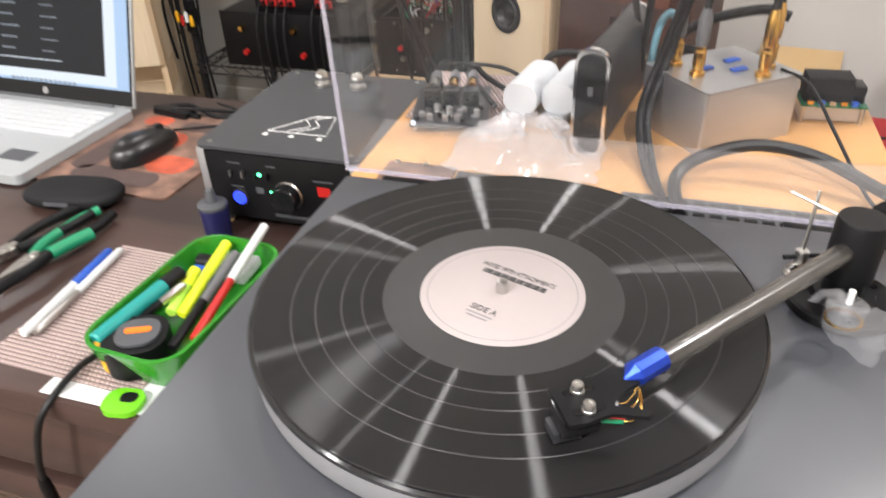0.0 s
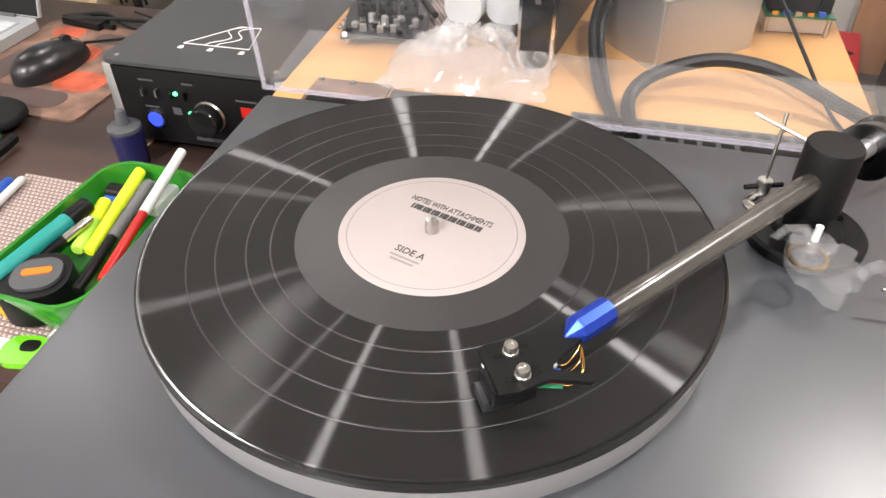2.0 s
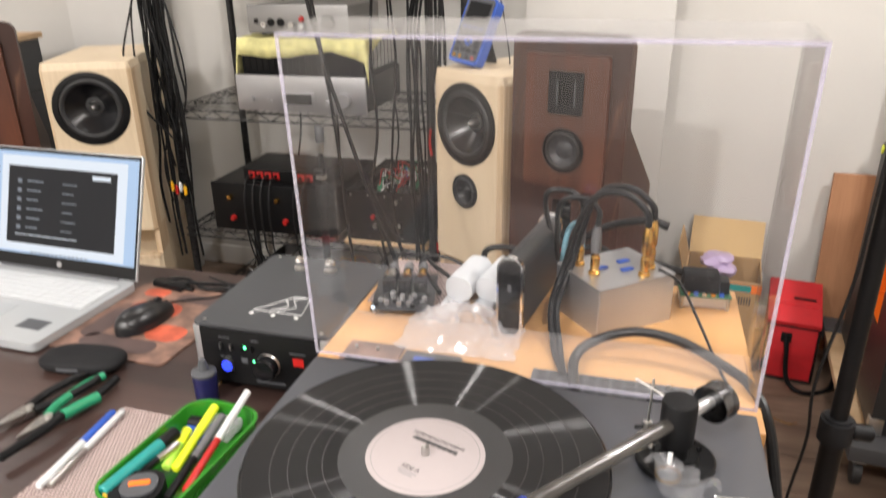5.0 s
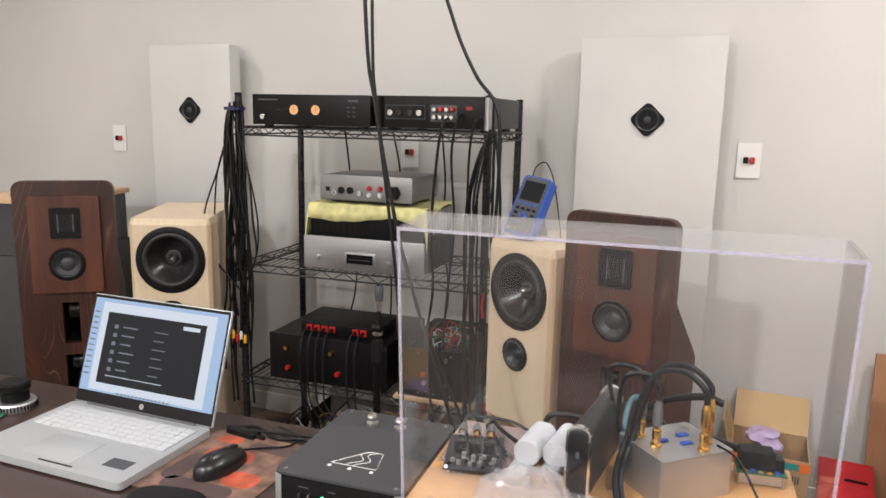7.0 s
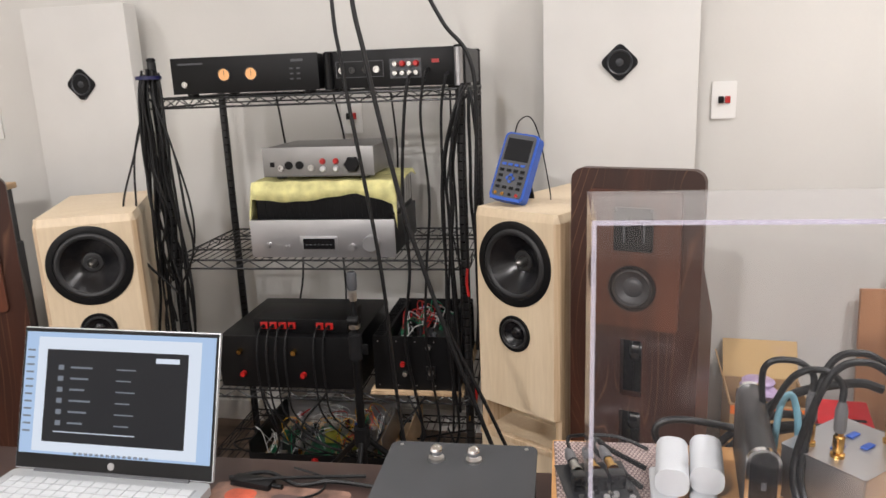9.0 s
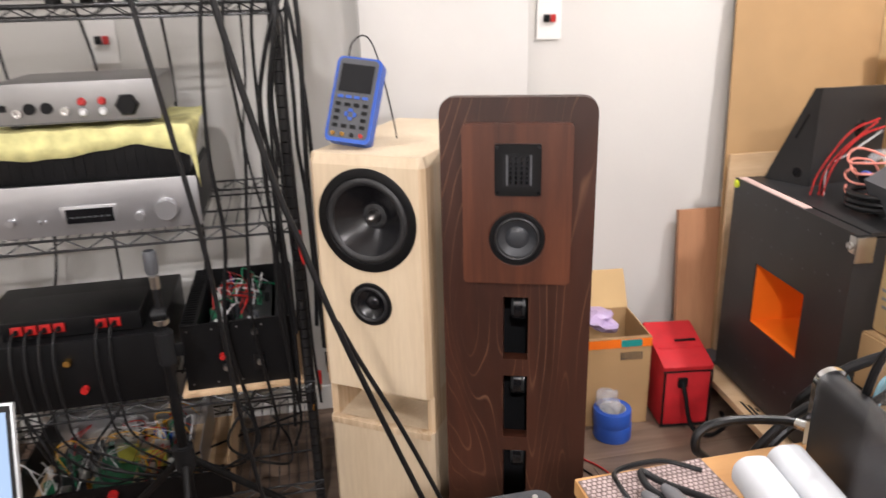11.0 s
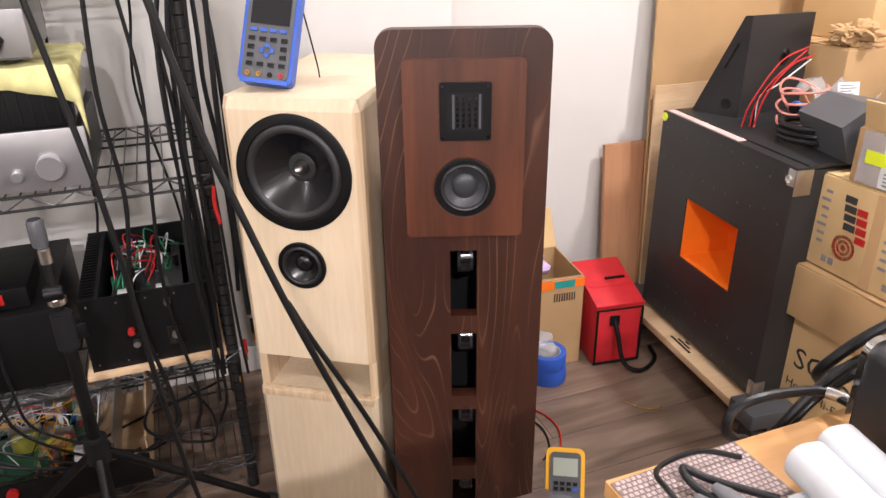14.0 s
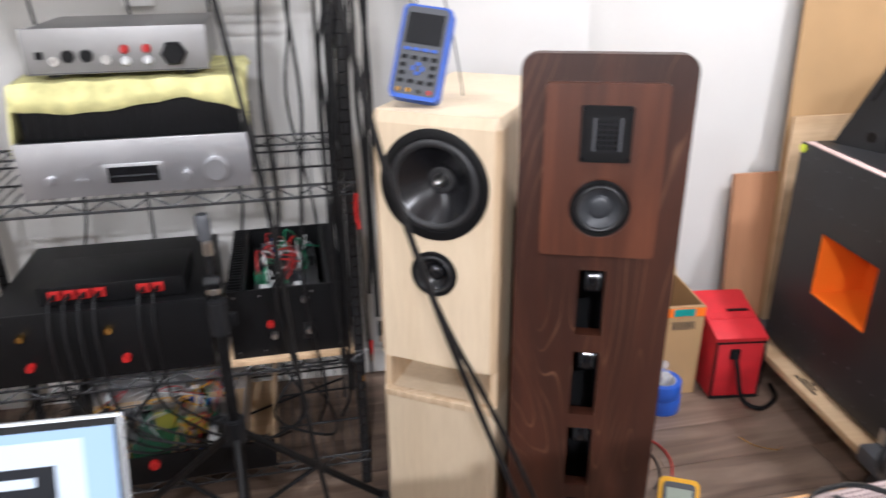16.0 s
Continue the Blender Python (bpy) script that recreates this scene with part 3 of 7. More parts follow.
part("cueing_lever", lathe([(0, 0), (0.0012, 0), (0.0014, 0.016), (0.0026, 0.019), (0.0026, 0.034), (0.0018, 0.036), (0, 0.036)], 14, "x", (0.233, 0.022, 0.0155)), STEEL, turntable, "thin steel cueing lever")
# anti-skate rod and cross arm
asr = part("antiskate_rod", tube([(0.180, 0.096, 0.018), (0.181, 0.101, 0.056), (0.1815, 0.104, 0.066)], 0.0011, 8, smooth=False), STEEL, turntable)
part("antiskate_arm", tube([(0.166, 0.107, 0.062), (0.196, 0.089, 0.057)], 0.0011, 8, smooth=False), STEEL, asr)
part("antiskate_clamp", cyl(0.0042, 0.010, (0.180, 0.096, 0.016), seg=20, bevel=0.0006), STEEL, asr)
part("clamp_screw", tube([(0.169, 0.092, 0.021), (0.191, 0.100, 0.021)], 0.0017, 10, smooth=False), BLACK, asr)
part("antiskate_foot", tube([(0.180, 0.096, 0.016), (0.172, 0.088, 0.012), (0.186, 0.080, 0.010)], 0.0028, 10), STEEL, asr)
# raised lid: a shallow clear box that stands on its back edge
lm = Matrix.Translation((0, 0.155, 0.013)) @ pose(0, 0, 0, 4, 0, 0)
LW0, LW1, LH, LDp, TH = -0.172, 0.280, 0.342, 0.092, 0.0035
lid = part("lid", box(LW0, LW1, LDp - TH, LDp, 0, LH, m=lm), LID, turntable, "raised clear acrylic dust cover", smooth=0)
part("lid_side", box(LW0, LW0 + TH, 0, LDp - TH, 0, LH, m=lm), LID, lid, smooth=0)
part("lid_side", box(LW1 - TH, LW1, 0, LDp - TH, 0, LH, m=lm), LID, lid, smooth=0)
part("lid_top", box(LW0 + TH, LW1 - TH, 0, LDp - TH, LH - TH, LH, m=lm), LID_MILKY, lid, smooth=0)
part("lid_bottom", box(LW0 + TH, LW1 - TH, 0, LDp - TH, 0, TH, m=lm), LID_MILKY, lid, smooth=0)
for a in ((LW0, LW0 + TH, -0.0012, -0.0002, 0, LH), (LW1 - TH, LW1, -0.0012, -0.0002, 0, LH), (LW0 + TH, LW1 - TH, -0.0012, -0.0002, LH - TH, LH), (LW0 + TH, LW1 - TH, -0.0012, -0.0002, 0, TH)):
    part("lid_edge", box(*a, m=lm), LID_EDGE, lid, "bright polished acrylic edge", smooth=0)
for x in (-0.13, -0.105, 0.20, 0.225):
    part("hinge_screw", cyl(0.0022, 0.0016, (x, 0.170, 0.0178), seg=14), STEEL, lid)
for x in (-0.12, 0.21):
    part("hinge", box(x - 0.03, x + 0.03, 0.172, 0.184, -0.03, -0.004, bevel=0.002), BLACK, turntable, "black lid hinge")

# stand below the turntable
stand = thing("turntable_stand", "black steel stand under the record player", "stand", (0.05, -0.02, 0))
part("top_plate", box(-0.20, 0.20, -0.165, 0.165, PT - 0.115, PT - 0.1, bevel=0.002), BLACK, stand)
for sx in (-0.185, 0.185):
    for sy in (-0.15, 0.15):
        part("leg", box(sx - 0.012, sx + 0.012, sy - 0.012, sy + 0.012, 0, PT - 0.115), BLACK, stand)

# ---- the desk ----
DZ = 0.710
desk = thing("desk", "dark mahogany desk with a drawer below its thick top", "desk", (0, 0, 0))
part("desktop", box(-1.75, -0.182, -0.012, 0.66, DZ - 0.030, DZ, bevel=0.007), DESK, desk)
part("apron", box(-1.72, -0.20, 0.012, 0.03, DZ - 0.13, DZ - 0.030), DESK, desk)
part("drawer", box(-1.1, -0.23, -0.002, 0.012, DZ - 0.125, DZ - 0.04, bevel=0.004), DESK, desk, "dark wooden drawer front")
part("side_panel", box(-1.74, -1.71, 0.03, 0.64, 0, DZ - 0.03), DESK, desk)
part("side_panel", box(-0.22, -0.20, 0.03, 0.64, 0, DZ - 0.03), DESK, desk)
part("back_panel", box(-1.71, -0.22, 0.60, 0.62, 0.2, DZ - 0.03), DESK, desk)
part("lower_rail", box(-1.71, -0.22, 0.05, 0.09, 0.42, 0.47, bevel=0.004), DESK, desk)

# wooden bench that carries the electronics behind the player
BZ = 0.838
bench = thing("wooden_bench", "orange pine board on legs carrying loose electronics", "bench", (0, 0, 0))
part("board", box(-0.205, 0.300, 0.190, 0.528, BZ - 0.018, BZ, bevel=0.002), PINE, bench)
for sx in (-0.16, 0.275):
    for sy in (0.26, 0.50):
        part("leg", box(sx - 0.018, sx + 0.018, sy - 0.018, sy + 0.018, 0, BZ - 0.018), PINE, bench)


# ---- loudspeakers ----
DRIVER_METAL = plain("driver_basket", (0.035, 0.036, 0.038), 0.22, 0.4, vary=0.1, relief=0)


def driver(parent, name, cx, cz, r, y=0.0, cone=CONE, cap=0.32, deep=0.3, dustcap=True, label=""):
    """A round driver in a front that faces -y: frame ring, rubber surround, cone and centre."""
    ring = part(name, lathe([(r, 0.0), (r, 0.003), (r * 0.97, 0.0045), (r * 0.84, 0.0045), (r * 0.82, 0.002)], 56, "-y", (cx, y, cz)), BLACK, parent, label)
    part("surround", lathe([(r * 0.83, 0.002), (r * 0.80, 0.006), (r * 0.76, 0.0075), (r * 0.71, 0.006), (r * 0.68, 0.002)], 56, "-y", (cx, y, cz)), RUBBER, ring)
    part("cone", lathe([(r * 0.69, 0.002), (r * 0.55, -deep * r * 0.35), (r * 0.40, -deep * r * 0.72), (r * 0.26, -deep * r), (0, -deep * r)], 56, "-y", (cx, y, cz)), cone, ring)
    if dustcap:
        part("dust_cap", lathe([(r * cap, -deep * r * 0.85), (r * cap * 0.85, -deep * r * 0.45), (r * cap * 0.5, -deep * r * 0.2), (0, -deep * r * 0.1)], 40, "-y", (cx, y, cz)), cone, ring)
    else:
        part("plug_well", lathe([(r * 0.24, -deep * r + 0.0015), (r * 0.20, -deep * r + 0.003), (r * 0.13, -deep * r + 0.001)], 40, "-y", (cx, y, cz)), RUBBER, ring)
        part("phase_plug", lathe([(r * 0.115, -deep * r), (r * 0.11, -deep * r * 0.62), (r * 0.075, -deep * r * 0.42), (r * 0.03, -deep * r * 0.28), (0, -deep * r * 0.24)], 32, "-y", (cx, y, cz)), STEEL, ring, "pointed steel phase plug")
    for k in range(6):
        a = radians(90 + 60 * k)
        part("screw", cyl(r * 0.03, 0.0018, (cx + r * 0.91 * math.cos(a), y - 0.004, cz + r * 0.91 * math.sin(a)), "y", 8, m=None), BLACK_GLOSS, ring)
    return ring


def birch_speaker(at, rz):
    sp = thing("birch_speaker", "pale birch plywood floor-standing loudspeaker with a large black woofer", "loudspeaker", at, rz, "birch loudspeakers")
    w, d, hgt = 0.133, 0.46, 0.990
    ch = 0.012
    ft = 0.055
    out = [(-w, ft), (w, ft), (w, d), (-w, d)]
    full = [(-w + ch, 0), (w - ch, 0), (w, ch), (w, d), (-w, d), (-w, ch)]
    part("cabinet", prism(full, 0.35), BIRCH, sp)
    part("cabinet", prism(out, hgt - 0.442 - 0.022, (0, 0, 0.442)), BIRCH, sp)
    part("front_baffle", holed_panel(rect(-w + ch, w - ch, 0.442, hgt - 0.022), [(0, 0.850, 0.096), (-0.002, 0.660, 0.042)], ft, Matrix()), BIRCH, sp, smooth=20)
    for s in (-1, 1):
        part("chamfer_strip", prism([(s * (w - ch), 0), (s * w, ch), (s * w, ft), (s * (w - ch), ft)][::s], hgt - 0.464, (0, 0, 0.442)), BIRCH_EDGE, sp)
    t2 = [(x * 0.955, max(0.006, y)) for x, y in full]
    bm = bm_new()
    lo = [bm.verts.new((x, y, hgt - 0.022)) for x, y in full]
    hi = [bm.verts.new((x, y, hgt)) for x, y in t2]
    bm.faces.new(hi)
    bm.faces.new(lo[::-1])
    for i in range(6):
        bm.faces.new((lo[i], lo[(i + 1) % 6], hi[(i + 1) % 6], hi[i]))
    part("top", bm, BIRCH, sp, "chamfered plywood top")
    # the slot-shaped port
    part("port_back", box(-w, w, 0.13, d, 0.35, 0.442), BIRCH, sp)
    part("port_side", box(-w, -w + 0.018, 0.018, 0.13, 0.35, 0.442), BIRCH_EDGE, sp)
    part("port_side", box(w - 0.018, w, 0.018, 0.13, 0.35, 0.442), BIRCH_EDGE, sp)
    part("port_lip", box(-w + 0.006, w - 0.006, -0.001, 0.02, 0.336, 0.352, bevel=0.001), BIRCH_EDGE, sp)
    driver(sp, "woofer", 0, 0.850, 0.114, cone=CONE, deep=0.36, dustcap=False, label="black eight-inch woofer with a phase plug")
    driver(sp, "tweeter", -0.002, 0.660, 0.050, cone=CONE, cap=0.36, deep=0.22, label="small black dome driver")
    return sp


def walnut_speaker(at, rz):
    sp = thing("walnut_speaker", "tall dark stained walnut loudspeaker with side-firing slots", "loudspeaker", at, rz, "walnut loudspeakers")
    w, top = 0.152, 1.110
    # front baffle as strips round its four slots
    th = 0.030
    rows = [(0.556, 0.700), (0.362, 0.516), (0.173, 0.328), (0.0, 0.137)]
    hi = prism([(-w, 0), (w, 0), (w, 0.410 - 0.03)] + [(w - 0.03 + 0.03 * math.cos(radians(a)), 0.380 + 0.03 * math.sin(radians(a))) for a in range(15, 90, 15)] + [(w - 0.03, 0.410), (-w + 0.03, 0.410)] + [(-w + 0.03 - 0.03 * math.sin(radians(a)), 0.380 + 0.03 * math.cos(radians(a))) for a in range(15, 90, 15)] + [(-w, 0.380)], th, m=Matrix.Translation((0, th, 0.700)) @ UP_FRONT)
    part("baffle", hi, WALNUT, sp)
    part("stile", box(-w, -0.027, 0, th, 0, 0.700), WALNUT, sp)
    part("stile", box(0.025, w, 0, th, 0, 0.700), WALNUT, sp)
    for za, zb in ((0.516, 0.556), (0.328, 0.362), (0.137, 0.173)):
        part("cross_rail", box(-0.027, 0.025, 0, th, za, zb), WALNUT, sp)
    # cabinet behind: shallow and narrow at the top, deeper below a sloped shoulder
    part("driver_box", box(-0.105, 0.105, 0.075, 0.115, 0.72, 1.045, bevel=0.004), WALNUT, sp)
    part("driver_box", box(-0.105, -0.068, th, 0.075, 0.72, 1.045), WALNUT, sp)
    part("driver_box", box(0.068, 0.105, th, 0.075, 0.72, 1.045), WALNUT, sp)
    flank = [(th, 0), (0.215, 0), (0.215, 0.715), (th, 0.905)]
    up_side = Matrix(((0, 0, 1, 0), (1, 0, 0, 0), (0, 1, 0, 0), (0, 0, 0, 1)))
    for xa in (-0.148, 0.130):
        part("side_wall", prism(flank, 0.018, m=Matrix.Translation((xa, 0, 0)) @ up_side), WALNUT, sp, "dark side wall with a sloped shoulder")
    part("back_board", box(-0.130, 0.130, 0.197, 0.215, 0, 0.712), BLACK_MATT, sp)
    part("shoulder_board", box(-0.130, 0.130, 0, 0.012, 0, 0.262, m=Matrix.Translation((0, 0.209, 0.706)) @ pose(0, 0, 0, math.degrees(math.atan2(0.185, 0.190)), 0, 0)), WALNUT, sp)
    part("slot_wall", box(-0.060, -0.045, th, 0.197, 0, 0.712), BLACK_MATT, sp)
    part("slot_wall", box(0.045, 0.060, th, 0.197, 0, 0.712), BLACK_MATT, sp)
    ins = part("front_panel", holed_panel([(x, z + 0.899) for x, z in rounded(0.214, 0.326, 0.010, 4)], [(0.001, 0.833, 0.047)], 0.014, Matrix.Translation((0, -0.014, 0))), WALNUT_RED, sp, "reddish raised front panel")
    y = -0.014
    tw = part("ribbon_tweeter", prism(rounded(0.090, 0.102, 0.004, 3), 0.005, m=Matrix.Translation((0.002, y, 0.973)) @ UP_FRONT), BLACK, ins, "square black ribbon tweeter")
    part("recess", box(-0.029, 0.033, y - 0.0053, y - 0.005, 0.940, 1.006), BLACK_MATT, tw)
    for i in range(6):
        for k in range(4):
            part("slot", box(-0.0145 + k * 0.0105, -0.0095 + k * 0.0105, y - 0.006, y - 0.0054, 0.9455 + i * 0.0095, 0.9525 + i * 0.0095), BLACK_GLOSS, tw, smooth=0)
    part("grille_bar", box(-0.021, -0.017, y - 0.0062, y - 0.0054, 0.943, 1.003), GREY_PLASTIC, tw)
    part("grille_bar", box(0.025, 0.029, y - 0.0062, y - 0.0054, 0.943, 1.003), GREY_PLASTIC, tw)
    for sx in (-0.038, 0.042):
        for sz in (0.928, 1.018):
            part("screw", cyl(0.003, 0.001, (sx, y - 0.006, sz), "y", 10), BLACK_GLOSS, tw)
    part("bezel", lathe([(0.059, 0.0), (0.058, 0.0012), (0.055, 0.0005)], 56, "-y", (0.001, y, 0.833)), WALNUT_RED, ins)
    driver(ins, "midrange", 0.001, 0.833, 0.0555, y=y, cone=CONE_GREY, cap=0.45, deep=0.21, label="round dark grey midrange driver")
    for a, b in rows:
        zc = min(b - 0.038, b - 0.03)
        dr = lathe([(0, 0), (0.030, 0), (0.032, 0.003), (0.032, 0.030), (0.026, 0.034), (0, 0.034)], 32, "x", (-0.012, 0.056, zc))
        mg = part("side_driver", dr, DRIVER_METAL, sp, "black driver magnet inside the slot")
        part("magnet_ring", lathe([(0.0322, 0.006), (0.0345, 0.006), (0.0345, 0.024), (0.0322, 0.024)], 32, "x", (-0.012, 0.056, zc)), BLACK_GLOSS, mg)
    return sp


birch_speaker((-0.312, 1.420, 0), -33)
birch_speaker((-1.498, 1.391, 0), 24)
walnut_speaker((-0.026, 1.283, 0), -20)
walnut_speaker((-1.815, 1.270, 0), 36)

# flat white panel loudspeakers against the wall
def panel_speaker(at, rz, w):
    sp = thing("panel_speaker", "flat white panel with a small black driver at the wall", "panel", at, rz, "white panels")
    part("panel", box(-w / 2, w / 2, 0, 0.07, 0, 1.62, bevel=0.003), PANEL_WHITE, sp)
    dm = part("driver_plate", prism(rounded(0.088, 0.088, 0.018, 5), 0.006, m=Matrix.Translation((0, 0, 1.35)) @ UP_FRONT @ pose(0, 0, 0, 0, 0, 45)), BLACK_MATT, sp, "small black diamond-shaped driver plate")
    part("cone", lathe([(0.040, 0.006), (0.037, 0.009), (0.033, 0.006), (0.018, 0.002), (0.012, 0.006), (0, 0.008)], 40, "-y", (0, 0, 1.35)), CONE_GREY, dm)
    return sp
panel_speaker((-0.012, 1.985, 0), -3, 0.47)
panel_speaker((-1.90, 2.05, 0), -3, 0.42)

# wall sockets
for sx, sz in ((0.325, 1.221), (-0.925, 1.203), (-2.40, 1.214)):
    wy = 2.105 - (sx) * math.tan(radians(2.0)) - 0.002
    so = thing("wall_socket", "white wall plate with red and black terminals", "wall socket", (sx, wy, sz), -2, "wall sockets")
    part("plate", prism(rounded(0.075, 0.118, 0.004, 3), 0.006, m=UP_FRONT), TRIM, so)
    part("terminal", box(-0.018, -0.002, -0.016, -0.006, -0.010, 0.012, bevel=0.002), BLACK, so)
    part("terminal", box(0.002, 0.018, -0.016, -0.006, -0.010, 0.012, bevel=0.002), RED, so, "red terminal")

# ---- the wire rack ----
RX0, RX1, RY0, RY1 = -1.370, -0.452, 1.59, 2.04
RING = bpy.data.meshes.new("post_ring")
rb = cyl(0.0130, 0.0025, seg=14)
rb.to_mesh(RING)
rb.free()
RING.materials.append(BLACK_GLOSS)
SHELVES = (0.10, 0.395, 0.815, 1.295)
rack = thing("wire_rack", "black chrome-wire shelf rack with four shelves", "shelf rack", (0, 0, 0))
for px in (RX0 + 0.012, RX1 - 0.012):
    for py in (RY0 + 0.012, RY1 - 0.012):
        post = part("post", cyl(0.0127, 1.40, (px, py, 0), seg=20), RACK, rack)
        for k in range(54):
            ring = new("post_ring", RING)
            ring.parent, ring.location = post, (px, py, 0.03 + k * 0.0254)
        part("cap", cyl(0.0135, 0.012, (px, py, 1.40), seg=16, bevel=0.003), BLACK_MATT, post)
for sz in SHELVES:
    corners = [(RX0, RY0), (RX1, RY0), (RX1, RY1), (RX0, RY1)]
    shelf = part("shelf", tube([(x, y, sz) for x, y in corners + corners[:2]], 0.003, 6, smooth=False), RACK, rack)
    part("lower_rail", tube([(x, y, sz - 0.026) for x, y in corners + corners[:2]], 0.003, 6, smooth=False), RACK, shelf)
    for (xa, ya), (xb, yb) in zip(corners, corners[1:] + corners[:1]):
        n = 22 if ya == yb else 10
        zig = [(xa + (xb - xa) * k / n, ya + (yb - ya) * k / n, sz - 0.001 - 0.024 * (k % 2)) for k in range(n + 1)]
        part("truss_wire", tube(zig, 0.0022, 5, smooth=False), RACK, shelf)
    for py in (RY0 + 0.15, RY0 + 0.30):
        part("cross_bar", tube([(RX0, py, sz - 0.004), (RX1, py, sz - 0.004)], 0.003, 6, smooth=False), RACK, shelf)
    wires = bm_new()
    for k in range(36):
        x = RX0 + (k + 0.5) * (RX1 - RX0) / 36
        add_tube(wires, [(x, RY0, sz + 0.003), (x, RY1, sz + 0.003)], 0.0017, 5, smooth=False)
    tagged(part("shelf_mesh", wires, RACK, shelf), kind="stuff")

# ---- amplifiers on the rack ----
def amp_box(name, label, x0, x1, y0, y1, z0, z1, mat_body, mat_front, bev=0.003):
    t = thing(name, label, "amplifier", ((x0 + x1) / 2, y0, z0))
    w, h = (x1 - x0) / 2, z1 - z0
    part("body", box(-w + 0.004, w - 0.004, 0.008, y1 - y0, 0.01, h - 0.002, bevel=bev), mat_body, t)
    part("front_panel", box(-w, w, 0, 0.008, 0.008, h, bevel=0.002), mat_front, t)
    for sx in (-w + 0.04, w - 0.04):
        for sy in (0.04, y1 - y0 - 0.04):
            part("foot", cyl(0.016, 0.010, (sx, sy, 0), seg=16), RUBBER, t)
    return t, w, h


def knob(parent, x, z, r, depth, mat, y=0.0, name="knob"):
    return part(name, lathe([(r, 0), (r, depth * 0.85), (r * 0.92, depth), (0, depth)], 32, "-y", (x, y, z)), mat, parent)


sz = 1.299
va, w, h = amp_box("meter_amplifier", "black amplifier with two glowing amber meters", -1.285, -0.850, 1.575, 1.93, sz, 1.407, BLACK, BLACK)
for i, x in enumerate((-0.058, 0.022)):
    part("meter", lathe([(0.0165, 0.0), (0.0165, 0.0015), (0, 0.0015)], 32, "-y", (x, 0, 0.058)), VU, va, "glowing amber meter")
    part("meter_ring", lathe([(0.0160, 0.0), (0.0195, 0.0), (0.0195, 0.003), (0.0160, 0.003)], 32, "-y", (x, 0, 0.058)), BLACK_GLOSS, va)
    part("needle", box(x - 0.0005, x + 0.0005, -0.0022, -0.0016, 0.052, 0.070), BLACK, va)
knob(va, -0.178, 0.034, 0.009, 0.006, STEEL, name="power_button")
part("print_bar", box(-0.195, -0.12, -0.0006, 0, 0.088, 0.093), GREY_PLASTIC, va)
part("print_bar", box(0.14, 0.175, -0.0006, 0, 0.086, 0.093), GREY_PLASTIC, va)
for k in range(6):
    part("print_bar", box(0.135 + 0.02 * (k % 2), 0.145 + 0.02 * (k % 2), -0.0006, 0, 0.038 + 0.014 * (k // 2), 0.042 + 0.014 * (k // 2)), GREY_PLASTIC, va)

ra, w, h = amp_box("reversed_amplifier", "black amplifier turned round to show its rear sockets", -0.838, -0.446, 1.60, 1.96, sz, 1.408, CHARCOAL, BLACK)
part("socket_frame", box(-0.165, -0.03, -0.001, 0, 0.036, 0.080), GREY_PLASTIC, ra)
part("socket_field", box(-0.163, -0.032, -0.0015, -0.001, 0.038, 0.078), BLACK, ra)
for x in (-0.148, -0.118, -0.080, -0.050):
    part("socket", lathe([(0.009, 0), (0.009, 0.006), (0.006, 0.006), (0.006, 0.002), (0, 0.002)], 20, "-y", (x, -0.001, 0.056)), STEEL if x in (-0.148, -0.050) else BLACK_GLOSS, ra)
part("terminal_frame", box(-0.012, 0.075, -0.001, 0, 0.030, 0.082), GREY_PLASTIC, ra)
for i, x in enumerate((0.004, 0.024, 0.044, 0.062)):
    for z in (0.044, 0.068):
        part("terminal", lathe([(0.008, 0), (0.008, 0.012), (0.006, 0.016), (0, 0.016)], 16, "-y", (x, 0, z)), RED if z > 0.05 and i % 2 else STEEL, ra)
part("switch", box(0.105, 0.125, -0.004, 0, 0.068, 0.078), RED, ra, "small red rocker switch")
part("side_trim", lathe([(0.012, -0.05), (0.012, 0.05), (0, 0.05)], 20, at=(0.178, -0.004, 0.056)), SILVER, ra, "rounded silver end trim")
part("side_trim", lathe([(0.012, -0.05), (0.012, 0.05), (0, 0.05)], 20, at=(-0.186, -0.004, 0.056)), BLACK, ra)

ia, w, h = amp_box("tube_amplifier", "silver-fronted integrated amplifier with a black caged top", -1.100, -0.662, 1.583, 1.92, 0.818, 0.938, BLACK, SILVER)
part("display", box(-0.065, 0.048, -0.004, 0, 0.028, 0.072, bevel=0.002), SILVER, ia)
part("display_glass", box(-0.056, 0.040, -0.005, -0.004, 0.034, 0.066), BLACK_GLOSS, ia)
for k in range(7):
    part("print_bar", box(-0.048 + 0.012 * k, -0.041 + 0.012 * k, -0.0055, -0.005, 0.046, 0.049), GREY_PLASTIC, ia)
knob(ia, 0.150, 0.052, 0.024, 0.022, SILVER)
knob(ia, 0.092, 0.040, 0.010, 0.014, SILVER)
knob(ia, -0.165, 0.046, 0.008, 0.014, SILVER)
for x in (-0.112, -0.100):
    knob(ia, x, 0.042, 0.004, 0.008, SILVER, name="button")
cage = part("cage", box(-0.205, 0.205, 0.03, 0.33, 0.118, 0.225, bevel=0.002), BLACK, ia, "black tube cage")
for k in range(20):
    part("cage_bar", box(-0.20 + k * 0.021, -0.197 + k * 0.021, 0.028, 0.03, 0.124, 0.216), BLACK, cage, smooth=0)
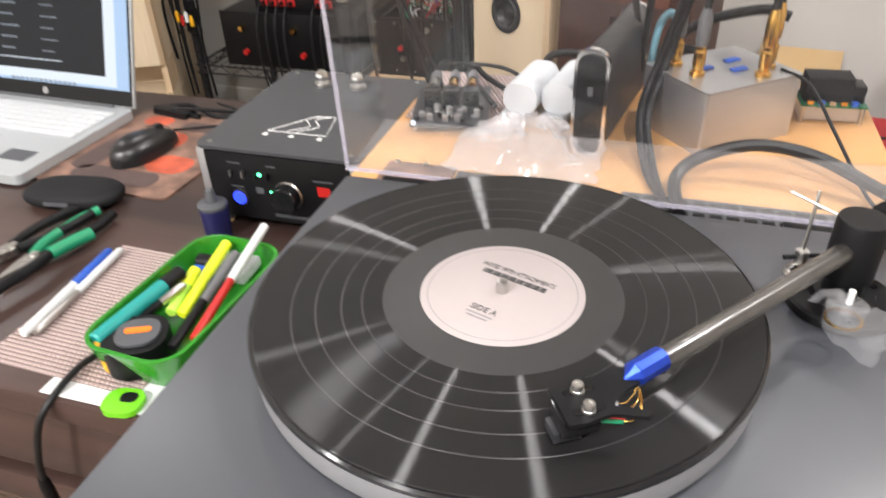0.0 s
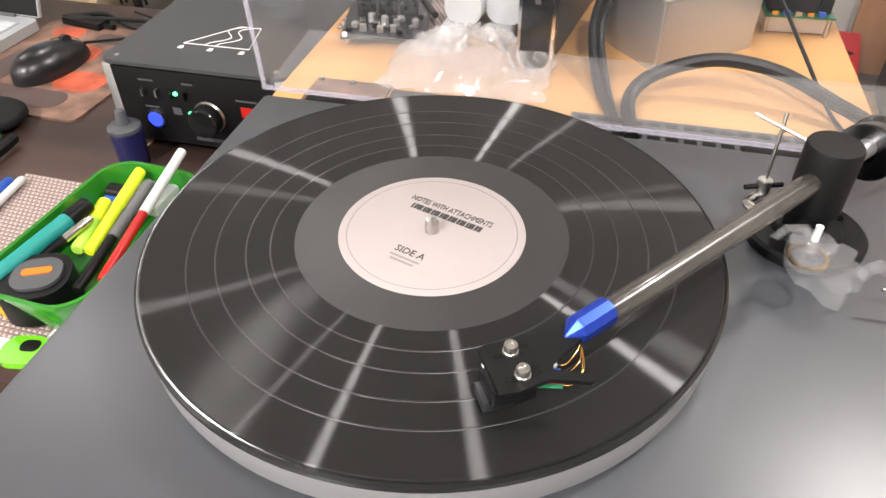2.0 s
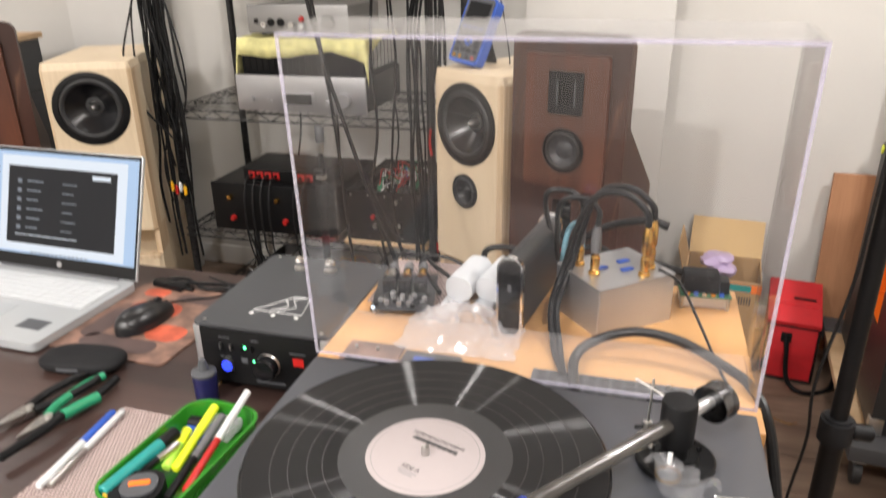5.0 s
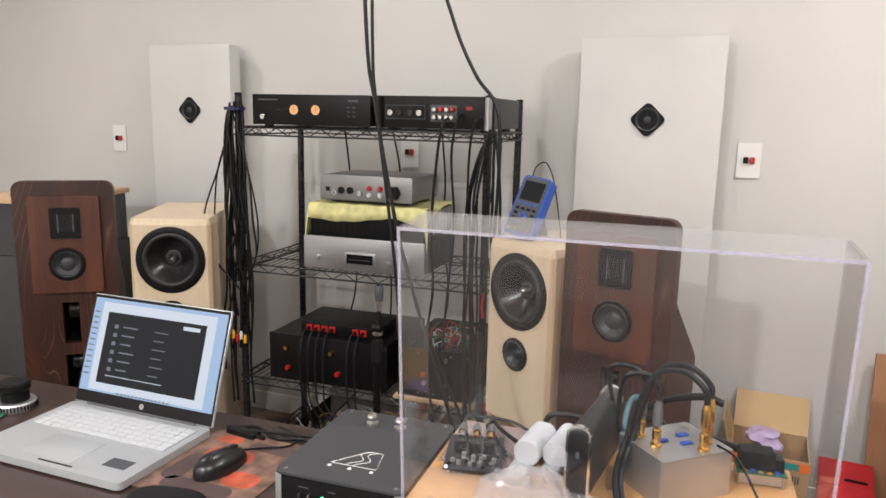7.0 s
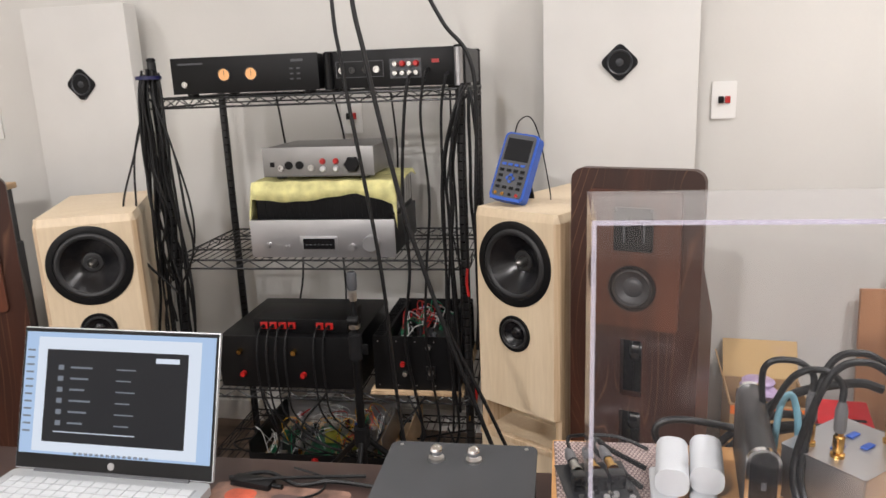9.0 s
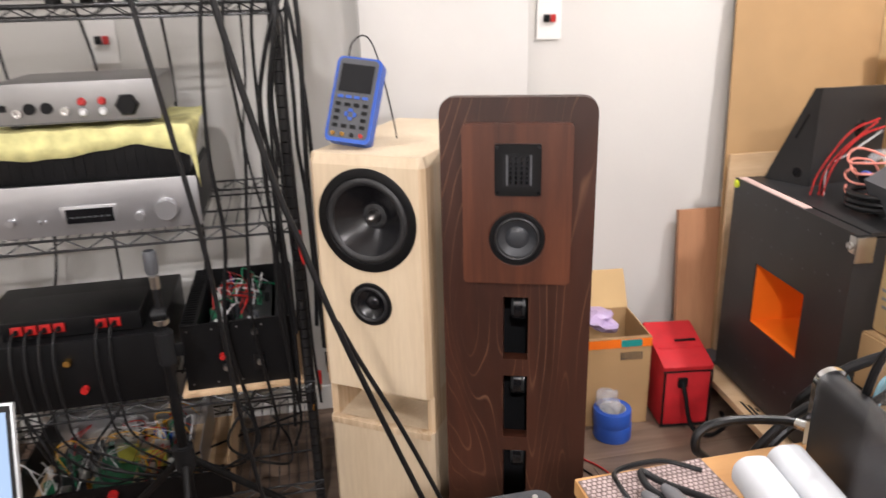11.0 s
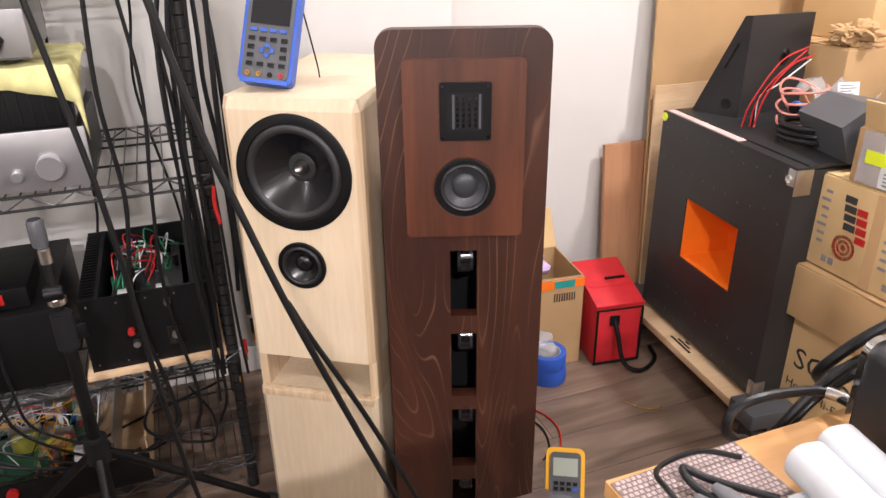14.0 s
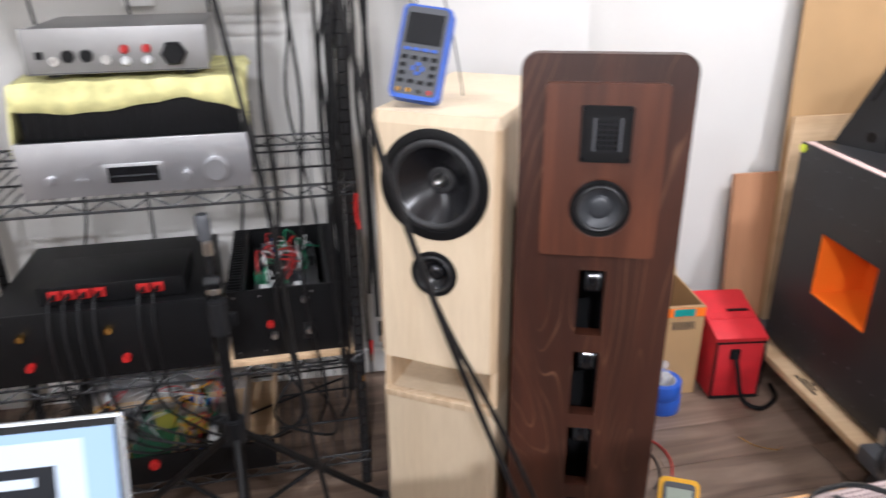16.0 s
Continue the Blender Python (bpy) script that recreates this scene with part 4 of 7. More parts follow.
for k in range(8):
    part("cage_slot", box(0.2052, 0.2060, 0.05 + k * 0.034, 0.076 + k * 0.034, 0.13, 0.21), STEEL, cage, smooth=0)

pz = 0.818 + 0.225 + 0.008
pa, w, h = amp_box("preamplifier", "silver preamplifier seen from its rear sockets", -1.058, -0.722, 1.625, 1.90, pz, pz + 0.094, DULL_ALU, DULL_ALU)
for x, mt in ((-0.112, STEEL), (-0.020, STEEL)):
    part("socket", lathe([(0.009, 0), (0.009, 0.008), (0.005, 0.008), (0.005, 0.002), (0, 0.002)], 20, "-y", (x, 0, 0.034)), mt, pa)
for x in (-0.088, -0.055):
    part("socket", lathe([(0.012, 0), (0.012, 0.004), (0, 0.004)], 24, "-y", (x, 0, 0.042)), BLACK, pa)
for x in (0.015, 0.055):
    for z, mt in ((0.030, WHITE_PLASTIC), (0.052, RED)):
        part("phono_socket", lathe([(0.009, 0), (0.009, 0.004), (0.006, 0.010), (0, 0.010)], 20, "-y", (x, 0, z)), mt, pa)
part("mains_inlet", lathe([(0.024, 0), (0.024, 0.012), (0.020, 0.018), (0, 0.018)], 6, "-y", (0.105, 0, 0.042)), BLACK, pa)
part("usb_socket", box(-0.145, -0.132, -0.003, 0, 0.038, 0.052), BLACK, pa)
part("panel_outline", box(-0.162, 0.162, -0.0006, 0, 0.0095, 0.0115), GREY_PLASTIC, pa)

# towel between the two
tw = bm_new()
nx, ny = 40, 16
grid = []
for i in range(nx + 1):
    row = []
    for j in range(ny + 1):
        u, v = i / nx, j / ny
        x = -1.092 + 0.424 * (u - 0.1) / 0.825
        y = 1.606 + 0.294 * (v - 0.125) / 0.875
        z = pz - 0.004
        edge = 0.0
        if u < 0.09:
            edge = (0.09 - u) / 0.09
            x = -1.094 - 0.014 * edge
            z -= 0.11 * edge * (0.9 + 0.2 * math.sin(5 * v))
        elif u > 0.93:
            e2 = (u - 0.93) / 0.07
            x = -0.666 + 0.010 * e2
            z -= (0.03 + 0.03 * math.sin(2 + 4 * v)) * e2
        if v < 0.12:
            e3 = (0.12 - v) / 0.12
            y = 1.604 - 0.006 * e3
            z -= e3 * (0.046 + 0.012 * math.sin(6.5 * (u - 0.08)) + 0.040 * max(0, (u - 0.72) / 0.28))
        z += 0.0015 * math.sin(38 * u + 9 * v) + 0.001 * math.sin(61 * v)
        row.append(tw.verts.new((x, y, z)))
    grid.append(row)
for i in range(nx):
    for j in range(ny):
        tw.faces.new((grid[i][j], grid[i + 1][j], grid[i + 1][j + 1], grid[i][j + 1]))
towel = part("towel", tw, TOWEL, None, smooth=80)
tagged(towel, "yellow terry towel draped over the tube amplifier", "towel")
so = towel.modifiers.new("thickness", "SOLIDIFY")
so.thickness = 0.004

# lower shelf
ba, w, h = amp_box("power_amplifier", "black power amplifier with looms of cables", -1.245, -0.790, 1.585, 1.98, 0.399, 0.575, BLACK, BLACK)
for x, z, mt in ((-0.155, 0.128, GOLD), (0.02, 0.128, GOLD), (0.045, 0.055, RED), (-0.150, 0.055, RED)):
    knob(ba, x, z, 0.0085, 0.016, mt, name="terminal")
swb = thing("speaker_switch", "black switch box with red spring terminals", "switch box", (-0.985, 1.62, 0.575))
part("body", box(-0.15, 0.15, 0, 0.16, 0, 0.045, bevel=0.003), BLACK, swb)
for k in range(8):
    if k in (4, 5):
        continue
    x = -0.128 + k * 0.030
    part("spring_terminal", box(x, x + 0.024, -0.006, 0, 0.014, 0.036, bevel=0.002), RED, swb, "red spring terminal")
    part("terminal_tab", box(x + 0.008, x + 0.016, -0.010, -0.006, 0.018, 0.030), BLACK, swb)

wb = tagged(part("wood_base", box(-0.762, -0.478, 1.575, 1.99, 0.399, 0.411, bevel=0.001), PLY_RAW), "raw plywood board under the open amplifier", "board")
oa = thing("open_amplifier", "black power amplifier, lid off, finned heat sinks at the sides", "amplifier", (-0.620, 1.590, 0.411))
part("front_panel", box(-0.130, 0.130, 0, 0.006, 0, 0.170), BLACK, oa)
part("floor_plate", box(-0.130, 0.130, 0.006, 0.38, 0, 0.006), BLACK, oa)
part("back_panel", box(-0.130, 0.130, 0.374, 0.38, 0.006, 0.170), BLACK, oa)
for s in (-1, 1):
    hs = part("heat_sink", box(s * 0.090, s * 0.098, 0.006, 0.374, 0.006, 0.170), BLACK, oa, "black finned heat sink")
    for k in range(24):
        y = 0.010 + k * 0.0153
        part("fin", box(min(s * 0.098, s * 0.130), max(s * 0.098, s * 0.130), y, y + 0.004, 0.006, 0.170), BLACK, hs, smooth=0)
cb = part("circuit_board", box(-0.075, 0.075, 0.05, 0.36, 0.075, 0.080), PCB_BLACK, oa, "dark circuit board")
cb.location.z = 0.042
rng = random.Random(4)
for k in range(26):
    x, y = rng.uniform(-0.065, 0.065), rng.uniform(0.06, 0.34)
    s = rng.uniform(0.004, 0.011)
    if k % 3:
        part("component", box(x - s, x + s, y - s, y + s, 0.080, 0.080 + rng.uniform(0.008, 0.03), bevel=0.001), rng.choice([PCB_BLACK, WHITE_PLASTIC, GREY_PLASTIC, PCB_GREEN, STEEL]), cb)
    else:
        part("capacitor", cyl(s, rng.uniform(0.02, 0.05), (x, y, 0.080), seg=14, bevel=0.001), rng.choice([PCB_BLACK, BLUE_PLASTIC, BLACK]), cb)
for k in range(26):
    x, y = rng.uniform(-0.07, 0.06), rng.uniform(0.05, 0.26)
    pts = [(x, y, 0.10), (x + rng.uniform(-0.02, 0.03), y + 0.03, 0.13 + rng.uniform(0, 0.025)), (x + rng.uniform(-0.03, 0.05), y + 0.08, 0.12), (x + rng.uniform(-0.03, 0.04), y + 0.12, 0.09)]
    part("wire", tube(pts, 0.0017, 6, 5), rng.choice([RED, RED, WHITE_PLASTIC, WHITE_PLASTIC, BLACK, TEAL_GREEN]), cb)
for x, z, mt in ((-0.040, 0.085, RED), (-0.034, 0.055, STEEL), (0.045, 0.060, STEEL), (0.040, 0.140, STEEL)):
    knob(oa, x, z, 0.0075, 0.014, mt, name="terminal")
part("mains_inlet", box(0.030, 0.060, -0.004, 0, 0.035, 0.080), BLACK_GLOSS, oa)
for k in range(10):
    part("screw", cyl(0.0022, 0.0012, (-0.115 + 0.057 * (k % 5), -0.001, 0.015 + 0.14 * (k // 5)), "y", 8), STEEL, oa)

# bottom shelf: an open chassis full of wires
oc = thing("open_chassis", "low black chassis with exposed wiring and boards", "electronics", (-0.93, 1.585, 0.106))
part("tray", box(-0.25, 0.25, 0, 0.36, 0, 0.012), PLY_RAW, oc, "bare plywood floor")
part("front_panel", box(-0.25, 0.25, -0.006, 0, 0, 0.075, bevel=0.002), BLACK, oc)
part("side_wall", box(-0.25, -0.246, 0, 0.36, 0.012, 0.11), BLACK, oc)
part("side_wall", box(0.246, 0.25, 0, 0.36, 0.012, 0.11), PLY_RAW, oc)
slotted = part("side_screen", box(0.175, 0.178, 0.05, 0.34, 0.012, 0.115), ALU, oc, "grey slotted metal screen")
for k in range(9):
    part("slot", box(0.1745, 0.1748, 0.07 + 0.028 * k, 0.088 + 0.028 * k, 0.05, 0.105), BLACK, slotted, smooth=0)
part("back_screen", box(-0.246, 0.175, 0.336, 0.340, 0.012, 0.115), ALU, oc, "grey metal rear plate")
TAPE_YELLOW = plain("transformer_tape", (0.42, 0.40, 0.06), 0.35, vary=0.12)
for x, y in ((-0.03, 0.20), (0.045, 0.16)):
    tf = part("transformer", box(x - 0.028, x + 0.028, y - 0.024, y + 0.024, 0.018, 0.066, bevel=0.004), TAPE_YELLOW, oc, "yellow taped transformer")
    part("core", box(x - 0.034, x + 0.034, y - 0.012, y + 0.012, 0.012, 0.076, bevel=0.002), STEEL, tf)
for x in (-0.17, -0.06, 0.07):
    part("sub_board", box(x - 0.05, x + 0.05, 0.06, 0.30, 0.013, 0.0155), PCB_GREEN if x == -0.06 else PCB_BLACK, oc)
for k in range(46):
    x, y = rng.uniform(-0.22, 0.16), rng.uniform(0.03, 0.32)
    sx, sy = rng.uniform(0.004, 0.014), rng.uniform(0.004, 0.014)
    mt = rng.choice([PCB_BLACK, GREY_PLASTIC, WHITE_PLASTIC, BLUE_PLASTIC, PCB_GREEN, STEEL, ALU, GOLD])
    if k % 3:
        part("module", box(x - sx, x + sx, y - sy, y + sy, 0.0155, 0.02 + rng.uniform(0.008, 0.045), bevel=0.001), mt, oc)
    else:
        part("capacitor", cyl(sx, rng.uniform(0.02, 0.05), (x, y, 0.0155), seg=14, bevel=0.001), mt, oc)
for k in range(44):
    x, y = rng.uniform(-0.22, 0.14), rng.uniform(0.02, 0.25)
    pts = [(x, y, 0.04), (x + rng.uniform(-0.04, 0.04), y + 0.02, 0.085 + rng.uniform(0, 0.04)), (x + rng.uniform(-0.07, 0.07), y + 0.05, 0.09 + rng.uniform(0, 0.03)), (x + rng.uniform(-0.05, 0.05), y + 0.08, 0.05)]
    part("wire", tube(pts, 0.0013, 6, 5), rng.choice([RED, WHITE_PLASTIC, WHITE_PLASTIC, BLACK, CABLE_GREY, YELLOW, TEAL_GREEN]), oc)
knob(oc, -0.03, 0.055, 0.012, 0.012, RED, y=-0.006, name="red_knob")

# ---- desk things ----
lap = thing("laptop", "open silver laptop showing a dark music player window", "laptop", (-0.907, 0.555, DZ), -2.5)
LW, LDp2 = 0.179, 0.240
part("base", prism([(x, y - LDp2 / 2) for x, y in rounded(2 * LW, LDp2, 0.012, 5)], 0.014, (0, 0, 0.004)), LAPTOP, lap)
kb = part("keyboard", box(-LW + 0.015, LW - 0.015, -0.118, -0.022, 0.0181, 0.0184), KEY_WELL, lap)
for r in range(6):
    n = 15
    for k in range(n):
        kw = (2 * LW - 0.036) / n
        x = -LW + 0.018 + k * kw
        if r == 5 and 4 <= k <= 8:
            if k == 4:
                part("key", box(x + 0.001, x + 5 * kw - 0.001, -0.117 + 0.0, -0.104, 0.0184, 0.0196, bevel=0.0006), KEYCAPS, kb, smooth=0)
            continue
        y = -0.024 - r * 0.016
        part("key", box(x + 0.001, x + kw - 0.001, y - 0.0135, y, 0.0184, 0.0196), KEYCAPS, kb, smooth=0)
part("touchpad", box(-0.075, 0.045, -0.215, -0.135, 0.0181, 0.0187, bevel=0.0002), TOUCHPAD, lap)
part("sticker", box(0.10, 0.15, -0.200, -0.17, 0.0181, 0.0184), GREY_PLASTIC, lap)
part("print_bar", box(-0.02, 0.06, -0.228, -0.224, 0.0181, 0.0184), BLACK, lap)
part("hinge", tube([(-0.14, 0.0, 0.016), (0.14, 0.0, 0.016)], 0.006, 12, smooth=False), GREY_PLASTIC, lap)
sm = Matrix.Translation((0, 0.002, 0.018)) @ pose(0, 0, 0, -19, 0, 0)
scr = part("screen_lid", box(-LW, LW, -0.003, 0.004, 0, 0.232, bevel=0.002, m=sm), LAPTOP, lap)
part("bezel", box(-LW + 0.002, LW - 0.002, -0.004, -0.003, 0.002, 0.230, m=sm), BLACK, scr)
part("display", box(-LW + 0.006, LW - 0.006, -0.0046, -0.004, 0.026, 0.224, m=sm), SCREEN_BLUE, scr, "glowing screen")
part("page", box(-LW + 0.030, LW - 0.030, -0.0049, -0.0046, 0.030, 0.216, m=sm), SCREEN_WHITE, scr)
part("player_window", box(-LW + 0.048, LW - 0.052, -0.0053, -0.0049, 0.046, 0.196, m=sm), SCREEN_DARK, scr, "dark player window")
part("search_field", box(0.070, 0.112, -0.0056, -0.0053, 0.180, 0.188, m=sm), SCREEN_WHITE, scr)
for k in range(6):
    z = 0.166 - k * 0.018
    part("list_line", box(-0.085, -0.045 - 0.006 * (k % 3), -0.0056, -0.0053, z, z + 0.003, m=sm), SCREEN_GREY, scr)
    part("list_line", box(0.0, 0.035 - 0.008 * (k % 2), -0.0056, -0.0053, z, z + 0.002, m=sm), SCREEN_GREY, scr)
    part("list_icon", box(-0.108, -0.098, -0.0056, -0.0053, z - 0.003, z + 0.005, m=sm), SCREEN_GREY, scr)
part("progress_line", box(-0.11, 0.04, -0.0056, -0.0053, 0.062, 0.0635, m=sm), SCREEN_WHITE, scr)
for k in range(12):
    part("side_line", box(-LW + 0.010, -LW + 0.024, -0.0049, -0.0046, 0.060 + k * 0.012, 0.063 + k * 0.012, m=sm), SCREEN_GREY, scr)
for k in range(14):
    part("task_icon", box(-0.07 + k * 0.010, -0.064 + k * 0.010, -0.0049, -0.0046, 0.0275, 0.0315, m=sm), SCREEN_GREY, scr)
part("maker_mark", cyl(0.006, 0.001, (0, -0.0045, 0.013), "y", 20, m=sm), SILVER, scr)

# dac / headphone amplifier box
esa = thing("headphone_amplifier", "charcoal metal amplifier box with line logo and blue power button", "amplifier", (-0.331, 0.300, DZ), 0)
EW, ED, EH = 0.103, 0.248, 0.104
part("case", prism([(x, y + ED / 2) for x, y in rounded(2 * EW, ED, 0.012, 5)], EH - 0.016, (0, 0, 0.012)), CHARCOAL, esa)
part("top_plate", prism([(x, y + ED / 2) for x, y in rounded(2 * EW + 0.004, ED + 0.004, 0.013, 5)], 0.004, (0, 0, EH - 0.004)), CHARCOAL, esa)
part("front_panel", box(-EW + 0.012, EW - 0.012, -0.004, 0.002, 0.014, EH - 0.005, bevel=0.001), BLACK, esa)
part("front_corner", box(-EW + 0.001, -EW + 0.0115, -0.003, 0.006, 0.012, EH - 0.004, bevel=0.002), ALU, esa, "bare aluminium corner")
part("front_corner", box(EW - 0.0115, EW - 0.001, -0.003, 0.006, 0.012, EH - 0.004, bevel=0.002), ALU, esa, "bare aluminium corner")
for sx in (-EW + 0.02, EW - 0.02):
    for sy in (0.02, ED - 0.02):
        part("foot", cyl(0.010, 0.012, (sx, sy, 0), seg=16), RUBBER, esa)
        part("screw", cyl(0.0028, 0.001, (sx * 1.08, sy * (0.5 if sy < 0.1 else 1.05), EH), seg=12), STEEL, esa)
part("power_button", lathe([(0.0085, 0), (0.0085, 0.003), (0.007, 0.0045), (0, 0.0045)], 28, "-y", (-0.053, -0.004, 0.042)), LED_BLUE, esa, "blue lit power button")
part("button_ring", lathe([(0.0086, 0), (0.0105, 0), (0.0105, 0.0025), (0.0086, 0.0025)], 28, "-y", (-0.053, -0.004, 0.042)), STEEL, esa)
knob(esa, 0.012, 0.052, 0.0165, 0.018, BLACK_GLOSS, y=-0.004, name="volume_knob")
part("knob_ring", lathe([(0.0165, 0), (0.018, 0.001), (0.0165, 0.003)], 32, "-y", (0.012, -0.004, 0.052)), STEEL, esa)
part("indicator", cyl(0.0022, 0.0015, (-0.022, -0.0055, 0.075), "y", 12), LED_GREEN, esa, "green indicator lamp")
part("indicator", cyl(0.0014, 0.0015, (-0.010, -0.0055, 0.054), "y", 12), LED_GREEN, esa)
for k in range(4):
    part("toggle", box(-0.060 + 0.016 * k, -0.058 + 0.016 * k, -0.009, -0.004, 0.070, 0.078), STEEL if k < 2 else BLACK, esa)
part("red_mark", box(0.050, 0.066, -0.0046, -0.004, 0.056, 0.068), RED, esa)
for a in ((-0.062, -0.045, 0.086, 0.088), (-0.012, 0.0, 0.086, 0.088), (-0.03, -0.02, 0.05, 0.058), (0.046, 0.07, 0.074, 0.076), (-0.010, 0.035, 0.021, 0.025), (-0.062, -0.046, 0.055, 0.057)):
    part("print_bar", box(a[0], a[1], -0.0045, -0.004, a[2], a[3]), GREY_PLASTIC, esa)
# logo in thin lines on the top
LOGO = [(-0.036, 0.052), (0.040, 0.052), (0.030, 0.104), (0.006, 0.104), (-0.036, 0.052)]
part("logo_line", tube([(x, y, EH + 0.0002) for x, y in LOGO], 0.0006, 6, smooth=False), WHITE_INK, esa)
for dx in (0.0, 0.012):
    curve = [(0.012 + dx, 0.104), (0.000 + dx, 0.097), (-0.002 + dx, 0.089), (0.005 + dx, 0.081), (0.008 + dx, 0.074), (0.002 + dx, 0.066), (-0.008 + dx, 0.059), (-0.011 + dx, 0.052)]
    part("logo_line", tube([(x, y, EH + 0.0002) for x, y in curve], 0.0006, 6), WHITE_INK, esa)
for x in (-0.034, 0.000, 0.036):
    part("logo_mark", prism([(x - 0.003, 0.040), (x + 0.003, 0.040), (x + 0.002, 0.046), (x - 0.002, 0.046)], 0.0006, (0, 0, EH)), WHITE_INK, esa)
for x in (-0.033, 0.019):
    part("ball_foot_socket", lathe([(0, EH), (0.011, EH), (0.011, EH + 0.004), (0.007, EH + 0.006), (0, EH + 0.006)], 24, at=(x, 0.203, 0)), STEEL, esa)
    ball = bm_new()
    bmesh.ops.create_uvsphere(ball, u_segments=24, v_segments=14, radius=0.0095)
    bmesh.ops.translate(ball, verts=ball.verts, vec=(x, 0.203, EH + 0.013))
    part("chrome_ball", ball, CHROME, esa, "chrome ball on top")

# ---- the right-hand corner: subwoofer box on a dolly, cartons, sheets ----
PINK_WOOD = plain("bare_primer", (0.55, 0.40, 0.36), 0.7)
SUB_BLACK = plain("worn_black_paint", (0.021, 0.021, 0.0215), 0.42, vary=0.35, grain=45, relief=0.25, spec=0.4)
sub = thing("subwoofer_cabinet", "large black wooden cabinet with an orange-lined square port", "subwoofer", (0.780, 1.285, 0), -5.5)
y0, y1, hz0, hz1 = 0.160, 0.395, 0.362, 0.545
part("front_board", box(0, 0.02, 0, y0, 0.135, 0.752), SUB_BLACK, sub)
part("front_board", box(0, 0.02, y1, 0.56, 0.135, 0.752), SUB_BLACK, sub)
part("front_board", box(0, 0.02, y0, y1, 0.135, hz0), SUB_BLACK, sub)
part("front_board", box(0, 0.02, y0, y1, hz1, 0.752), SUB_BLACK, sub)
part("body", box(0.02, 0.44, 0, 0.56, 0.135, 0.20), SUB_BLACK, sub)
part("body", box(0.18, 0.44, 0, 0.56, 0.20, 0.748), SUB_BLACK, sub)
part("body", box(0.02, 0.18, 0, y0 - 0.01, 0.20, 0.748), SUB_BLACK, sub)
part("body", box(0.02, 0.18, y1 + 0.01, 0.56, 0.20, 0.748), SUB_BLACK, sub)
part("top_board", box(0.0, 0.44, 0.0, 0.56, 0.752, 0.758), SUB_BLACK, sub)
part("top_strip", box(0.004, 0.028, 0.22, 0.55, 0.758, 0.7605), PINK_WOOD, sub, "bare pinkish strip on the top")
part("top_cover", box(0.03, 0.44, 0.0, 0.50, 0.758, 0.762), SUB_BLACK, sub)
part("port_lining", box(0.16, 0.172, y0 - 0.01, y1 + 0.01, hz0 - 0.01, hz1 + 0.01), ORANGE, sub, "orange painted port")
part("port_lining", box(0.004, 0.16, y0 - 0.006, y0 + 0.002, hz0, hz1), ORANGE, sub)
part("port_lining", box(0.004, 0.16, y1 - 0.002, y1 + 0.006, hz0, hz1), ORANGE, sub)
part("port_lining", box(0.004, 0.16, y0, y1, hz0 - 0.006, hz0 + 0.002), ORANGE, sub)
part("port_lining", box(0.004, 0.16, y0, y1, hz1 - 0.002, hz1 + 0.006), ORANGE, sub)
part("corner_bracket", box(0.0, 0.045, -0.0025, -0.0003, 0.690, 0.752, bevel=0.0006), STEEL, sub, "steel corner bracket")
part("bracket_face", box(-0.0025, -0.0003, 0.0, 0.022, 0.712, 0.752, bevel=0.0006), STEEL, sub)
part("bracket_bolt", lathe([(0.009, 0), (0.009, 0.006), (0.005, 0.009), (0, 0.009)], 20, "x", (-0.0110, 0.011, 0.730)), STEEL, sub)
part("corner_bracket", box(-0.004, 0.03, -0.004, 0.02, 0.135, 0.180, bevel=0.002), STEEL, sub)
part("green_dot", cyl(0.012, 0.004, (-0.004, 0.548, 0.742), "x", 20), YELLOW_HI, sub, "bright green sticker")
rg = random.Random(8)
SCREWHEAD = bpy.data.meshes.new("screw")
sb = cyl(0.0028, 0.0012, (-0.0012, 0, 0), "x", 8)
sb.to_mesh(SCREWHEAD)
sb.free()
SCREWHEAD.materials.append(GREY_PLASTIC)
for k in range(11):
    for zz in (0.16, 0.24, 0.62, 0.72):
        o = new("screw", SCREWHEAD)
        o.parent, o.location = sub, (0, 0.03 + k * 0.05, zz + rg.uniform(-0.012, 0.012))

dolly = thing("furniture_dolly", "wooden furniture dolly with grey padded ends on castors", "dolly", (0.735, 1.270, 0), -5.5)
part("plank", box(0, 0.085, 0.03, 0.62, 0.095, 0.118, bevel=0.002), PLY_RAW, dolly)
part("plank", box(0.34, 0.42, 0.03, 0.62, 0.095, 0.118, bevel=0.002), PLY_RAW, dolly)
part("cross_pad", box(-0.004, 0.45, -0.05, 0.045, 0.085, 0.132, bevel=0.008), GREY_PLASTIC, dolly, "grey carpeted end rail")
part("cross_pad", box(-0.004, 0.45, 0.60, 0.69, 0.085, 0.132, bevel=0.008), GREY_PLASTIC, dolly, "grey carpeted end rail")
for k in range(3):
    part("print_bar", box(0.02 + 0.012 * k, 0.028 + 0.012 * k, 0.27 + 0.02 * k, 0.37 - 0.02 * k, 0.118, 0.1184), BLACK, dolly)
for x in (0.03, 0.41):
    for y in (-0.01, 0.65):
        wh = part("castor", cyl(0.034, 0.022, (x - 0.011, y, 0.034), "x", 24, bevel=0.003), RUBBER, dolly)
        part("fork", box(x - 0.016, x + 0.016, y - 0.02, y + 0.02, 0.070, 0.085, bevel=0.002), STEEL, wh)

